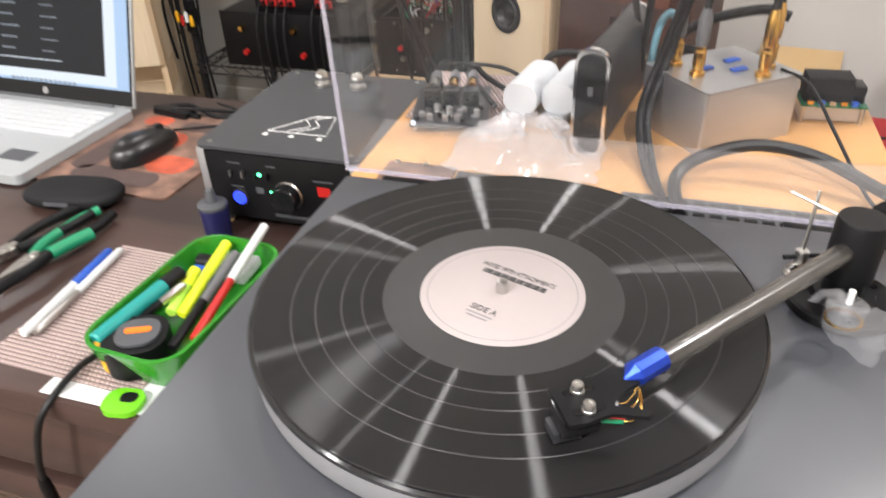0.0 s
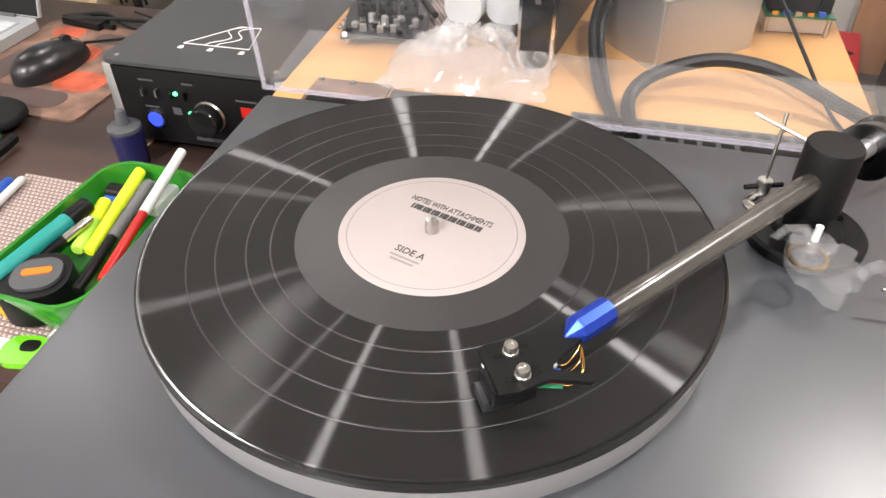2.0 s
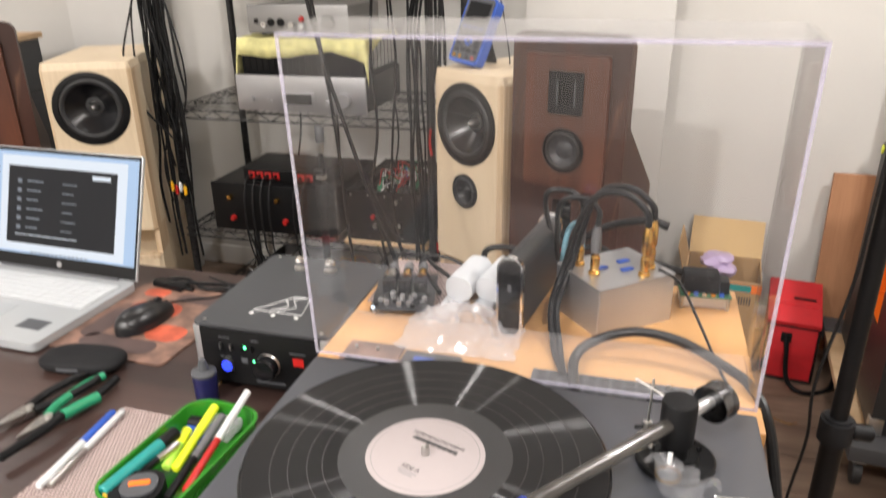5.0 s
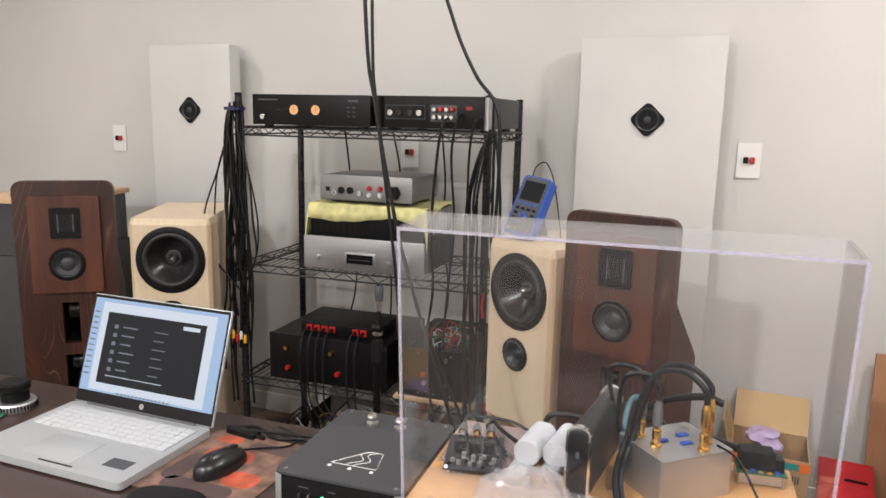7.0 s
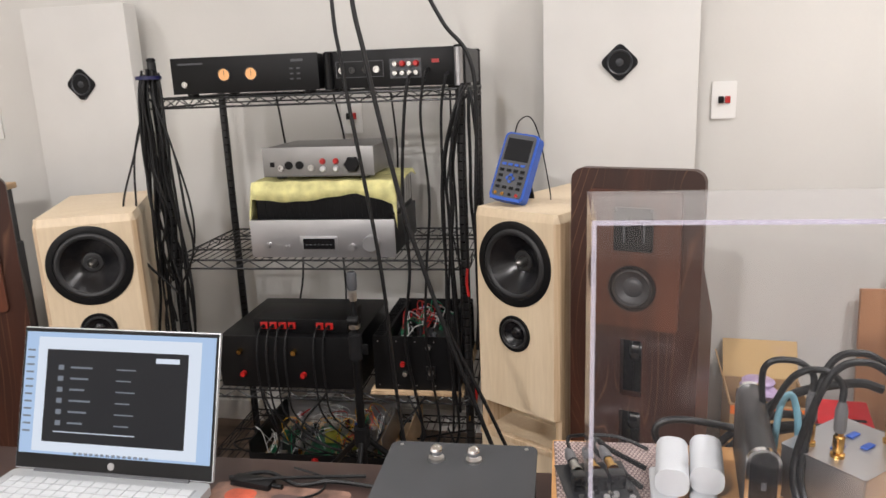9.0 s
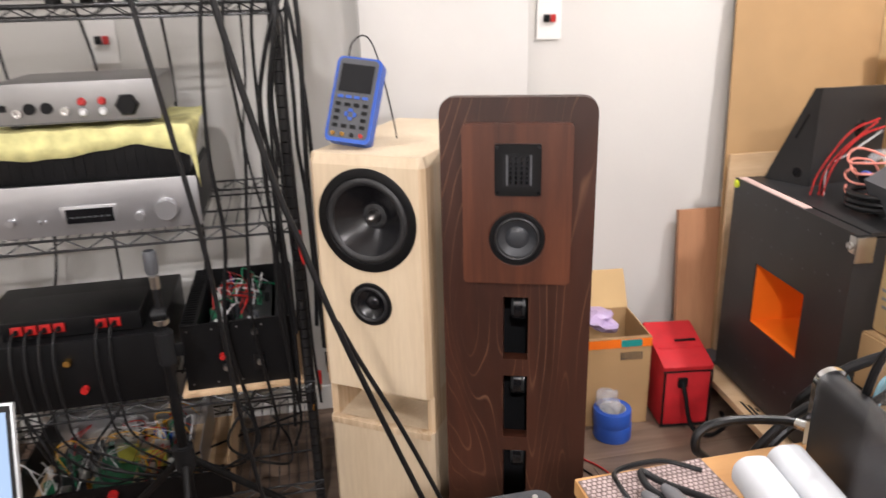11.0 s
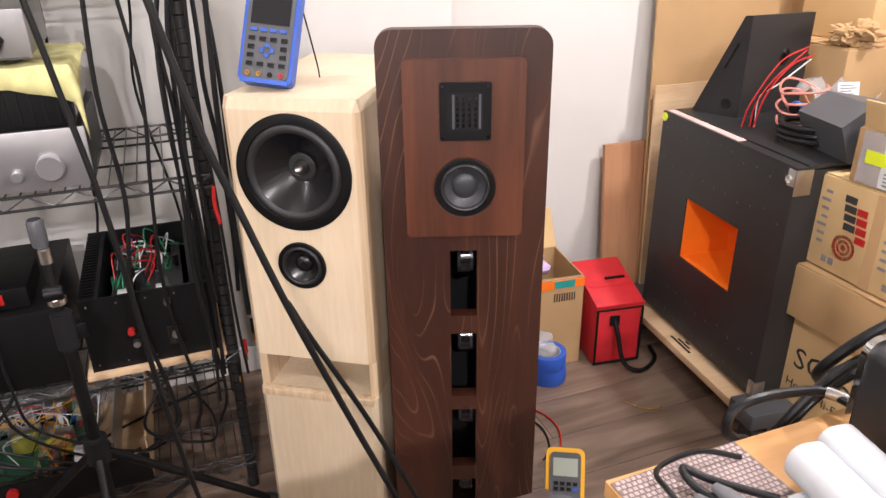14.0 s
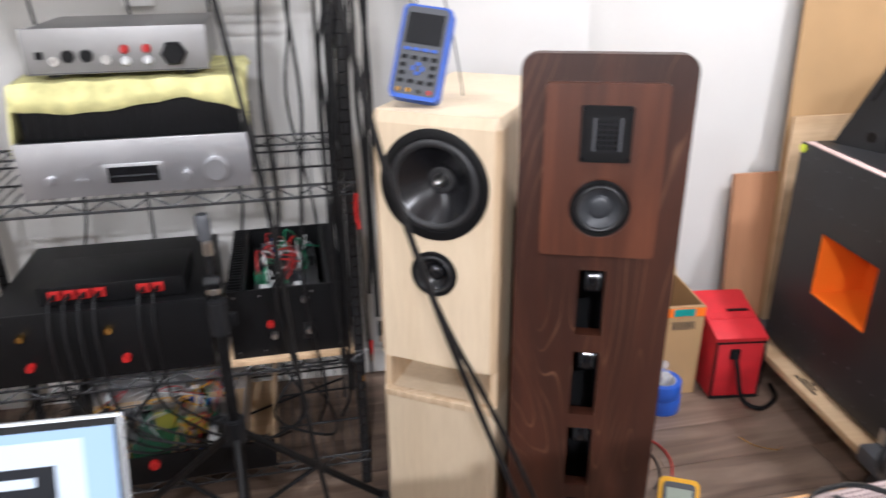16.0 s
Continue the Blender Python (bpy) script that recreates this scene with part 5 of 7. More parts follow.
wedge = thing("wedge_cabinet", "black wedge-shaped wooden monitor cabinet with loose wires", "cabinet", (0.897, 1.800, 0.762), -18)
shell = bm_new()
for p in ((0, 0, 0), (0.088, -0.108, 0), (0.324, 0.020, 0), (0.236, 0.128, 0), (0.088, -0.108, 0.272), (0.324, 0.020, 0.262), (0.075, -0.092, 0.270), (0.311, 0.034, 0.262)):
    shell.verts.new(p)
bmesh.ops.convex_hull(shell, input=shell.verts)
bmesh.ops.dissolve_limit(shell, angle_limit=0.02, verts=shell.verts, edges=shell.edges)
part("shell", shell, SUB_BLACK, wedge, smooth=0)
fm = pose(0.088, -0.108, 0, 0, 0, math.degrees(math.atan2(0.128, 0.236)))
for hx, hz, hr in ((0.165, 0.150, 0.022), (0.168, 0.152, 0.015)):
    ho = lathe([(hr + 0.002, 0), (hr, 0.001), (0, 0.001)], 28, "-y", (hx, 0, hz))
    bmesh.ops.transform(ho, matrix=fm, verts=ho.verts)
    part("cable_hole", ho, BLACK_GLOSS, wedge)
sm = pose(0, 0, 0, 0, 0, math.degrees(math.atan2(-0.108, 0.088)))
ho = lathe([(0.015, 0), (0.014, 0.001), (0, 0.001)], 28, "-y", (0.100, 0, 0.035))
bmesh.ops.transform(ho, matrix=sm, verts=ho.verts)
part("round_hole", ho, BLACK_GLOSS, wedge)
part("slot", box(-0.003, 0.003, -0.001, 0, 0, 0.075, m=sm @ pose(0.082, 0, 0.130, 0, 24, 0)), BLACK_GLOSS, wedge)

gm = thing("grey_wedge", "small dark grey plastic wedge enclosure", "enclosure", (0.862, 1.272, 0.762), -12)
part("shell", prism([(0, 0.085), (0.035, 0.0), (0.18, 0.0), (0.195, 0.105), (0.066, 0.130)], 0.16, m=pose(0, 0.15, 0) @ UP_FRONT), GREY_PLASTIC, gm)
bmw = tagged(part("speaker_wire", tube([(0.885, 1.585, 0.766), (0.90, 1.58, 0.83), (0.965, 1.57, 0.93), (1.04, 1.56, 0.965)], 0.0022, 6), RED), "red speaker wire with bare ends", "wire", group="speaker wires")
tagged(part("speaker_wire", tube([(0.91, 1.57, 0.766), (0.925, 1.56, 0.85), (0.99, 1.56, 0.92), (1.05, 1.55, 0.945)], 0.0022, 6), RED), "red speaker wire with bare ends", "wire", group="speaker wires")
for k, mt in enumerate((RED, BLACK, WHITE_PLASTIC)):
    d = 0.008 * (k + 1)
    tagged(part("speaker_wire", tube([(0.897 + d, 1.578, 0.766), (0.905 + 0.5 * d, 1.572, 0.82 + d), (0.945 + d, 1.566, 0.90 - d), (1.03 + 0.01 * k, 1.555, 0.958 - 0.012 * k)], 0.0019, 6), mt), ("red speaker wire with bare ends", "thin black wire from the cabinet's hole", "thin white wire from the cabinet's hole")[k], "wire", group="speaker wires")
PINK = plain("clear_pink_flex", (0.62, 0.22, 0.17), 0.3, vary=0.15)
coil = bm_new()
pts = []
for k in range(60):
    a = k * 0.42
    pts.append((0.985 + 0.055 * math.cos(a) * (1 + 0.15 * math.sin(k)), 1.50 + 0.05 * math.sin(a), 0.775 + 0.0018 * k + 0.03 * max(0, math.sin(a)) * (k % 13 > 5)))
tagged(part("twin_flex", tube(pts, 0.0032, 6, 3), PINK), "coil of clear pink twin speaker flex", "wire")
pts = []
for k in range(44):
    a = k * 0.45
    pts.append((0.955 + 0.075 * math.cos(a), 1.42 + 0.075 * math.sin(a), 0.770 + 0.0011 * k))
tagged(part("coiled_cable", tube(pts, 0.0075, 8, 3), CABLE), "thick black cable coiled on the cabinet", "cable")
plug = thing("speaker_plug", "blue and black round loudspeaker plug", "plug", (0.965, 1.500, 0.826), 30)
part("shell", lathe([(0, 0), (0.013, 0), (0.014, 0.004), (0.014, 0.03), (0.011, 0.034), (0, 0.034)], 24, "x"), BLACK, plug)
part("collar", lathe([(0.0145, 0.008), (0.016, 0.010), (0.016, 0.020), (0.0145, 0.022)], 24, "x"), BLUE_PLASTIC, plug, "blue locking collar")
bag = bm_new()
for i in range(7):
    for j in range(5):
        bag.verts.new((1.02 + 0.03 * i, 1.45 + 0.03 * j, 0.85 + 0.05 * noise.noise((i * 0.6, j * 0.7, 2)) + 0.03 * math.sin(i)))
bag.verts.ensure_lookup_table()
for i in range(6):
    for j in range(4):
        bag.faces.new([bag.verts[a] for a in (i * 5 + j, i * 5 + j + 1, (i + 1) * 5 + j + 1, (i + 1) * 5 + j)])
tagged(part("plastic_bag", bag, FILM, None, smooth=80), "crumpled clear plastic bag with a paper slip", "plastic bag")
slip = thing("paper_slip", "printed white paper slip leaning in a clear bag", "paper", (1.060, 1.43, 0.852), -15)
part("sheet", box(-0.028, 0.028, 0, 0.001, 0, 0.045, m=pose(0, 0, 0, -14, 0, 0)), WHITE_PLASTIC, slip)
for k in range(5):
    part("print_bar", box(-0.022, 0.020 - 0.006 * (k % 3), -0.0006, -0.0002, 0.008 + 0.007 * k, 0.0105 + 0.007 * k, m=pose(0, 0, 0, -14, 0, 0)), INK_GREY, slip)


# cartons: each stands with its long side towards the room
def carton(at, rz, size, mat, label, tape=True, flaps=False):
    c = thing("cardboard_carton", label, "carton", at, rz, "cartons")
    sx, sy, szz = size
    if not flaps:
        part("box", box(0, sx, 0, sy, 0, szz, bevel=0.004), mat, c)
        for a in (0.004, sy / 2 + 0.002):
            part("top_flap", box(0.004, sx - 0.004, a, a + sy / 2 - 0.006, szz + 0.0005, szz + 0.004), mat, c)
        if tape:
            part("tape", box(-0.0012, sx + 0.0012, sy / 2 - 0.026, sy / 2 + 0.026, szz + 0.0042, szz + 0.005), TAPE_CLEAR, c)
    else:
        for b in ((0, 0.004, 0, sy), (sx - 0.004, sx, 0, sy), (0.004, sx - 0.004, 0, 0.004), (0.004, sx - 0.004, sy - 0.004, sy)):
            part("side", box(*b, 0, szz), mat, c)
        part("bottom", box(0.004, sx - 0.004, 0.004, sy - 0.004, 0, 0.004), CARD_IN, c)
        part("flap", box(0, sx, 0, 0.06, 0, 0.004, m=pose(0, 0.005, szz) @ pose(0, 0, 0, -75, 0, 0)), CARD_IN, c)
        part("flap", box(0, sx, 0, 0.13, 0, 0.004, m=pose(0, sy, szz) @ pose(0, 0, 0, 60, 0, 0)), CARD_LIGHT, c)
        part("flap", box(0, 0.10, 0, sy, 0, 0.004, m=pose(0, 0, szz) @ pose(0, 0, 0, 0, -105, 0)), mat, c)
    return c


SIDE = pose(0, 0, 0, 90, 0, -90)  # lettering upright on a side that looks to -x
c3 = carton((0.862, 0.830, 0), 0, (0.42, 0.470, 0.372), CARD_LIGHT, "brown loudspeaker carton with dark printed model text")
lettering("SQ-67", 0.082, INK, Matrix.Translation((-0.001, 0.425, 0.235)) @ SIDE, c3, align="LEFT")
lettering("Home Hi-Fi", 0.034, INK, Matrix.Translation((-0.001, 0.435, 0.175)) @ SIDE, c3, align="LEFT")
c2 = carton((0.845, 0.800, 0.377), 1.5, (0.43, 0.540, 0.135), CARD, "dented brown carton with torn tape")
part("tape", box(-0.0014, 0.0, 0.20, 0.235, 0.0, 0.136), TAPE_CLEAR, c2)
c1 = carton((0.850, 0.870, 0.520), -1, (0.40, 0.430, 0.218), CARD_LIGHT, "tan carton printed with a red and black logo block")
for k in range(4):
    ya = 0.300 + 0.003 * k
    part("logo_block", box(-0.0012, 0, ya, ya + 0.030, 0.112 + 0.021 * k, 0.128 + 0.021 * k), INK, c1)
    part("logo_block", box(-0.0012, 0, ya - 0.032, ya - 0.006, 0.092 + 0.021 * k, 0.108 + 0.021 * k), RED, c1)
for ra_, rb_ in ((0.022, 0.030), (0.012, 0.018), (0.0, 0.007)):
    part("logo_ring", lathe([(ra_, 0), (ra_, 0.0012), (rb_, 0.0012), (rb_, 0)], 28, "x", (-0.0012, 0.318, 0.070)), RED, c1, "red target mark")
part("tape", box(-0.0008, 0, 0.235, 0.262, 0.0, 0.217), TAPE_CLEAR, c1)
for k in range(7):
    part("print_bar", box(-0.001, 0, 0.375, 0.392 + 0.004 * (k % 3), 0.060 + 0.020 * k, 0.067 + 0.020 * k), INK_GREY, c1)
    part("print_bar", box(-0.001, 0, 0.205 - 0.004 * (k % 2), 0.225, 0.060 + 0.020 * k, 0.067 + 0.020 * k), INK_GREY, c1)
for y in (0.355, 0.335, 0.19):
    part("print_mark", box(-0.001, 0, y, y + 0.014, 0.018, 0.034), INK_GREY, c1)
c0 = carton((0.868, 0.850, 0.743), 2, (0.33, 0.365, 0.120), CARD, "film-wrapped brown parcel with a shipping label and yellow stickers")
part("raised_flap", box(0, 0.004, 0.01, 0.355, 0, 0.062, m=pose(0.002, 0, 0.120, 0, -14, 0)), CARD_LIGHT, c0, "folded-up flap with handwriting")
for k in range(7):
    y0_ = 0.290 - 0.030 * k
    part("pen_stroke", tube([(-0.004, y0_, 0.140), (-0.009, y0_ - 0.006, 0.163), (-0.006, y0_ - 0.012, 0.150), (-0.009, y0_ - 0.018, 0.165)], 0.0011, 5), INK, c0)
part("film_wrap", box(-0.0015, -0.0005, 0.02, 0.350, 0.004, 0.118), FILM, c0)
part("shipping_label", box(-0.0022, -0.0016, 0.06, 0.295, 0.006, 0.100), WHITE_PLASTIC, c0, "white shipping label")
part("sticker", box(-0.0030, -0.0023, 0.135, 0.225, 0.072, 0.108), YELLOW_HI, c0, "yellow printed sticker")
lettering("NA CKXA", 0.017, INK, Matrix.Translation((-0.0032, 0.218, 0.078)) @ SIDE, c0)
part("sticker", box(-0.0030, -0.0023, 0.285, 0.335, 0.050, 0.078), YELLOW_HI, c0, "small yellow sticker")
for k in range(12):
    part("print_bar", box(-0.0030, -0.0023, 0.14 + k * 0.006, 0.1425 + k * 0.006 + 0.001 * (k % 2), 0.040, 0.068), INK, c0)
for k in range(4):
    part("print_bar", box(-0.0030, -0.0023, 0.225 + 0.004 * k, 0.285, 0.012 + 0.008 * k, 0.015 + 0.008 * k), INK_GREY, c0)
cx = carton((1.30, 1.02, 0.0), 4, (0.45, 0.42, 0.62), CARD, "plain brown carton standing on the floor")
cy = carton((1.30, 1.05, 0.62), -3, (0.42, 0.36, 0.33), CARD, "plain brown carton on top of another carton")
cr = bm_new()
bmesh.ops.create_icosphere(cr, subdivisions=4, radius=0.085)
for v in cr.verts:
    v.co *= 0.75 + 0.45 * noise.noise(v.co * 22) - 0.35 * abs(noise.noise(v.co * 60))
    v.co.z *= 0.55
bmesh.ops.translate(cr, verts=cr.verts, vec=(1.315, 1.665, 0.968))
tagged(part("packing_paper", cr, CARD, None, smooth=20), "crumpled brown packing paper on a tall carton", "paper")
cz = carton((1.25, 1.62, 0.0), -2, (0.48, 0.30, 0.93), CARD, "tall brown carton by the wall")
c9 = carton((1.36, 1.66, 0.935), 3, (0.34, 0.24, 0.26), CARD_LIGHT, "tan carton on top of a taller one")

# sheets that lean at the wall
def leaning(name, label, x0, x1, ybot, z1, lean, mat, th=0.006, rz=-2, cat="sheet"):
    s = part(name, box(0, x1 - x0, 0, th, 0, z1), mat, None)
    s.matrix_basis = pose(x0, ybot, 0, lean, 0, rz)
    return tagged(s, label, cat)


leaning("cardboard_sheet", "large brown corrugated cardboard sheet leaning at the wall", 0.895, 1.40, 1.955, 1.75, -3.2, CARD)
leaning("cardboard_sheet", "tall light cardboard sheet leaning at the wall", 1.41, 2.2, 1.95, 1.8, -3.0, CARD_LIGHT)
leaning("plywood_offcut", "small raw plywood sheet leaning behind the cabinet", 0.885, 1.30, 1.925, 0.80, -2.5, PLY_RAW, 0.009)
leaning("veneer_panel", "reddish brown veneered panel leaning at the wall", 0.765, 0.985, 1.965, 0.612, -6, VENEER, 0.016, cat="panel")
leaning("veneer_panel", "pale edged panel leaning at the wall", 0.955, 1.0, 1.93, 0.60, -6, PINK, 0.012, cat="panel")

# cool bag and floor clutter
cb = thing("cool_bag", "red insulated cool bag with black piping and straps", "bag", (0.590, 1.735, 0), -8)
bx, by, bh = 0.150, 0.205, 0.205
part("body", box(0, bx, 0, by, 0, bh, bevel=0.012), RED_NYLON, cb)
lidm = pose(0, by, bh + 0.055) @ pose(0, 0, 0, 15, 0, 0)
part("lid", box(-0.004, bx + 0.004, -by - 0.012, 0.0, -0.012, 0.008, bevel=0.006, m=lidm), RED_NYLON, cb)
part("lid_back", box(0.004, bx - 0.004, by * 0.35, by, bh - 0.01, bh + 0.035, bevel=0.01), RED_NYLON, cb)
for pts in ([(0, 0, bh - 0.012), (bx, 0, bh - 0.012), (bx, by, bh - 0.012)], [(0.004, -0.002, 0.006), (0.004, -0.002, bh - 0.012)], [(bx, -0.002, 0.006), (bx, -0.002, bh - 0.012)], [(0, -0.002, 0.006), (bx, -0.002, 0.006)]):
    part("piping", tube(pts, 0.004, 8, smooth=False), BLACK, cb, "black piping")
part("strap", tube([(0.06, -0.004, 0.16), (0.065, -0.02, 0.12), (0.08, -0.05, 0.03), (0.13, -0.07, 0.008), (0.20, -0.02, 0.006), (0.22, 0.05, 0.006)], 0.007, 8), BLACK, cb, "black webbing strap")
part("buckle", box(0.045, 0.075, -0.008, 0.0, 0.14, 0.172, bevel=0.002), BLACK, cb)
for x in (0.07, 0.10):
    part("zip_tag", box(x, x + 0.035, -by * 0.5, -by * 0.5 + 0.008, 0.008, 0.012, m=lidm), BLACK, cb)

oc2 = carton((0.330, 1.80, 0), -6, (0.235, 0.22, 0.300), CARD, "open brown carton with an orange and blue strip", flaps=True)
part("printed_strip", box(0, 0.236, -0.0015, -0.0003, 0.268, 0.296), ORANGE, oc2)
part("printed_strip", box(0.14, 0.205, -0.0022, -0.0016, 0.270, 0.294), TEAL, oc2)
for k in range(9):
    part("print_bar", box(0.14 + k * 0.008, 0.144 + k * 0.008, -0.0015, -0.0004, 0.225, 0.252), INK, oc2)
pb = bm_new()
bmesh.ops.create_icosphere(pb, subdivisions=3, radius=0.07)
for v in pb.verts:
    v.co *= 0.8 + 0.6 * noise.noise(v.co * 20)
    v.co.z *= 0.5
bmesh.ops.translate(pb, verts=pb.verts, vec=(0.45, 1.90, 0.315))
tagged(part("plastic_wrap", pb, plain("lilac_wrap", (0.52, 0.40, 0.62), 0.3, vary=0.25), None, smooth=20), "crumpled lilac plastic wrap in the carton", "packaging")
for k in range(2):
    tr = thing("tape_roll", "roll of blue masking tape lying on the floor", "tape roll", (0.430 - 0.003 * k, 1.735, 0.048 * k), group="blue tape rolls")
    part("tape", lathe([(0.040, 0), (0.056, 0), (0.057, 0.002), (0.057, 0.046), (0.056, 0.048), (0.040, 0.048), (0.040, 0)], 48), BLUE_PLASTIC, tr)
    part("core", lathe([(0.038, 0.001), (0.040, 0.001), (0.040, 0.047), (0.038, 0.047), (0.038, 0.001)], 40), WHITE_PLASTIC, tr)
fb = bm_new()
bmesh.ops.create_icosphere(fb, subdivisions=3, radius=0.045)
for v in fb.verts:
    v.co *= 0.8 + 0.5 * noise.noise(v.co * 30)
bmesh.ops.translate(fb, verts=fb.verts, vec=(0.42, 1.74, 0.120))
tagged(part("plastic_bag", fb, FILM, None, smooth=20), "small clear plastic bag on the tape rolls", "plastic bag")

dmm = thing("multimeter", "yellow handheld multimeter leaning on the floor", "multimeter", (0.180, 1.190, 0.004), -28)
dm = pose(0, 0, 0, 50, 0, 0)
part("holster", prism(rounded(0.088, 0.175, 0.014, 5), 0.030, (0, 0.0875, 0), m=dm), YELLOW, dmm)
part("face", prism(rounded(0.070, 0.155, 0.010, 5), 0.004, (0, 0.0875, 0.030), m=dm), GREY_PLASTIC, dmm)
part("screen", box(-0.028, 0.028, 0.112, 0.152, 0.034, 0.0355, m=dm), plain("lcd", (0.32, 0.36, 0.30), 0.25, vary=0.04, relief=0), dmm, "grey liquid-crystal screen")
part("dial", lathe([(0.020, 0.034), (0.019, 0.042), (0.006, 0.044), (0, 0.044)], 28), BLACK, dmm).matrix_basis = dm @ Matrix.Translation((0, 0.045, 0))
for k in range(8):
    part("button", box(-0.026 + 0.0145 * (k % 4), -0.016 + 0.0145 * (k % 4), 0.080 + 0.012 * (k // 4), 0.088 + 0.012 * (k // 4), 0.034, 0.0365, m=dm), BLUE_PLASTIC if k == 3 else BLACK, dmm)
part("prop_stand", box(-0.03, 0.03, 0, 0.004, 0, 0.085, m=pose(0, 0.118, 0.0, 12, 0, 0)), YELLOW, dmm)

# handheld oscilloscope on the birch speaker
osc = thing("handheld_oscilloscope", "blue handheld oscilloscope propped on its stand", "oscilloscope", (-0.329, 1.517, 0.990), -24)
om = pose(0, 0, 0, 0, 7, 0) @ pose(0, 0, 0.003, 66, 0, 0)
part("case", prism(rounded(0.100, 0.185, 0.014, 5), 0.034, (0, 0.0925, -0.002), m=om), BLUE_PLASTIC, osc)
face = part("face", prism(rounded(0.086, 0.172, 0.010, 5), 0.003, (0, 0.094, 0.032), m=om), GREY_PLASTIC, osc)
part("screen", box(-0.036, 0.036, 0.108, 0.168, 0.035, 0.0362, m=om), BLACK_MATT, osc, "dark switched-off screen")
for k in range(4):
    part("soft_key", box(-0.034 + 0.0180 * k, -0.022 + 0.0180 * k, 0.094, 0.100, 0.035, 0.0375, m=om), BLUE_PLASTIC, osc)
for r in range(4):
    for k in range(4):
        if r in (1, 2) and k in (1, 2):
            continue
        part("key", box(-0.036 + 0.0200 * k, -0.024 + 0.0200 * k, 0.030 + 0.0155 * r, 0.038 + 0.0155 * r, 0.035, 0.038, bevel=0.001, m=om), BLACK, osc)
for k in range(4):
    part("arrow_key", prism([(-0.0055, 0.006), (0.0055, 0.006), (0.0035, 0.0125), (-0.0035, 0.0125)], 0.003, m=om @ Matrix.Translation((0, 0.060, 0.035)) @ pose(0, 0, 0, 0, 0, 90 * k)), BLUE_PLASTIC, osc)
for k in range(4):
    part("socket", lathe([(0.0045, 0.034), (0.0045, 0.038), (0.002, 0.038), (0.002, 0.035), (0, 0.035)], 16), (GOLD, GOLD, BLACK, RED)[k], osc).matrix_basis = om @ Matrix.Translation((-0.031 + 0.0205 * k, 0.0165, 0))
part("grip", box(-0.044, 0.044, 0.000, 0.008, 0.030, 0.036, m=om), BLUE_PLASTIC, osc)
part("prop_stand", box(-0.022, 0.022, 0, 0.005, 0, 0.115, m=pose(0.0, 0.105, 0.0, 24, 0, 0)), BLACK, osc, "black prop stand")
part("wrist_cord", tube([(-0.01, 0.055, 0.178), (0.0, 0.065, 0.215), (0.03, 0.07, 0.225), (0.05, 0.085, 0.17), (0.075, 0.09, 0.04), (0.08, 0.09, 0.003)], 0.0018, 6), BLACK, osc)

# ---- things on the wooden bench ----
def mesh_mat(name, x0, x1, y0, y1, z, rz, label, at):
    """A non-slip mat: rows of small pads with gaps between them, on a dark net."""
    t = thing(name, label, "mat", at, rz)
    part("net", box(x0, x1, y0, y1, 0, 0.0012), plain("mat_net", (0.17, 0.125, 0.115), 0.8), t)
    bm = bm_new()
    nx, ny = int((x1 - x0) / 0.0052), int((y1 - y0) / 0.0052)
    for i in range(nx):
        for j in range(ny):
            cx, cy = x0 + (i + 0.5 + 0.5 * (j % 2)) * (x1 - x0) / nx, y0 + (j + 0.5) * (y1 - y0) / ny
            if cx > x1 - 0.002:
                continue
            v = [bm.verts.new((cx + dx * 0.0019, cy + dy * 0.0019, 0.0012 + dz * 0.0016)) for dx, dy, dz in ((-1, -1, 0), (1, -1, 0), (1, 1, 0), (-1, 1, 0), (0, 0, 1))]
            for a in range(4):
                bm.faces.new((v[a], v[(a + 1) % 4], v[4]))
    tagged(part("pad_sheet", bm, plain("mat_pads", (0.40, 0.315, 0.295), 0.75, vary=0.06), t, smooth=0), kind="stuff")
    return t


mesh_mat("anti_slip_mat", 0, 0.135, 0, 0.150, BZ, 2, "pinkish anti-slip mat piece on the pine board", (-0.198, 0.372, BZ))
pcb = thing("circuit_board", "black circuit board with round capacitors and terminal blocks", "circuit board", (-0.178, 0.330, BZ + 0.003), 12)
part("board", box(0, 0.085, 0, 0.115, 0.006, 0.0078), PCB_BLACK, pcb)
for x in (0.006, 0.079):
    for y in (0.006, 0.109):
        part("standoff", cyl(0.003, 0.006, (x, y, 0), seg=10), STEEL, pcb)
rq = random.Random(5)
for k in range(5):
    part("capacitor", cyl(0.0036, 0.006 + 0.003 * (k % 3), (0.012 + 0.015 * k, 0.024 + 0.014 * (k % 2), 0.0078), seg=18, bevel=0.001), ALU, pcb)
for k in range(3):
    x = 0.020 + 0.022 * k
    part("relay", box(x - 0.009, x + 0.009, 0.052, 0.070, 0.0078, 0.026, bevel=0.001), BLACK_GLOSS, pcb)
    part("phono_socket", lathe([(0.0075, 0), (0.0075, 0.005), (0.0055, 0.006), (0.0055, 0.024), (0, 0.024)], 20, "y", (x, 0.074, 0.020)), GOLD if k else STEEL, pcb)
    part("plug", lathe([(0.0068, 0), (0.0068, 0.018), (0.004, 0.03), (0, 0.03)], 16, "y", (x, 0.098, 0.020)), CABLE_GREY, pcb)
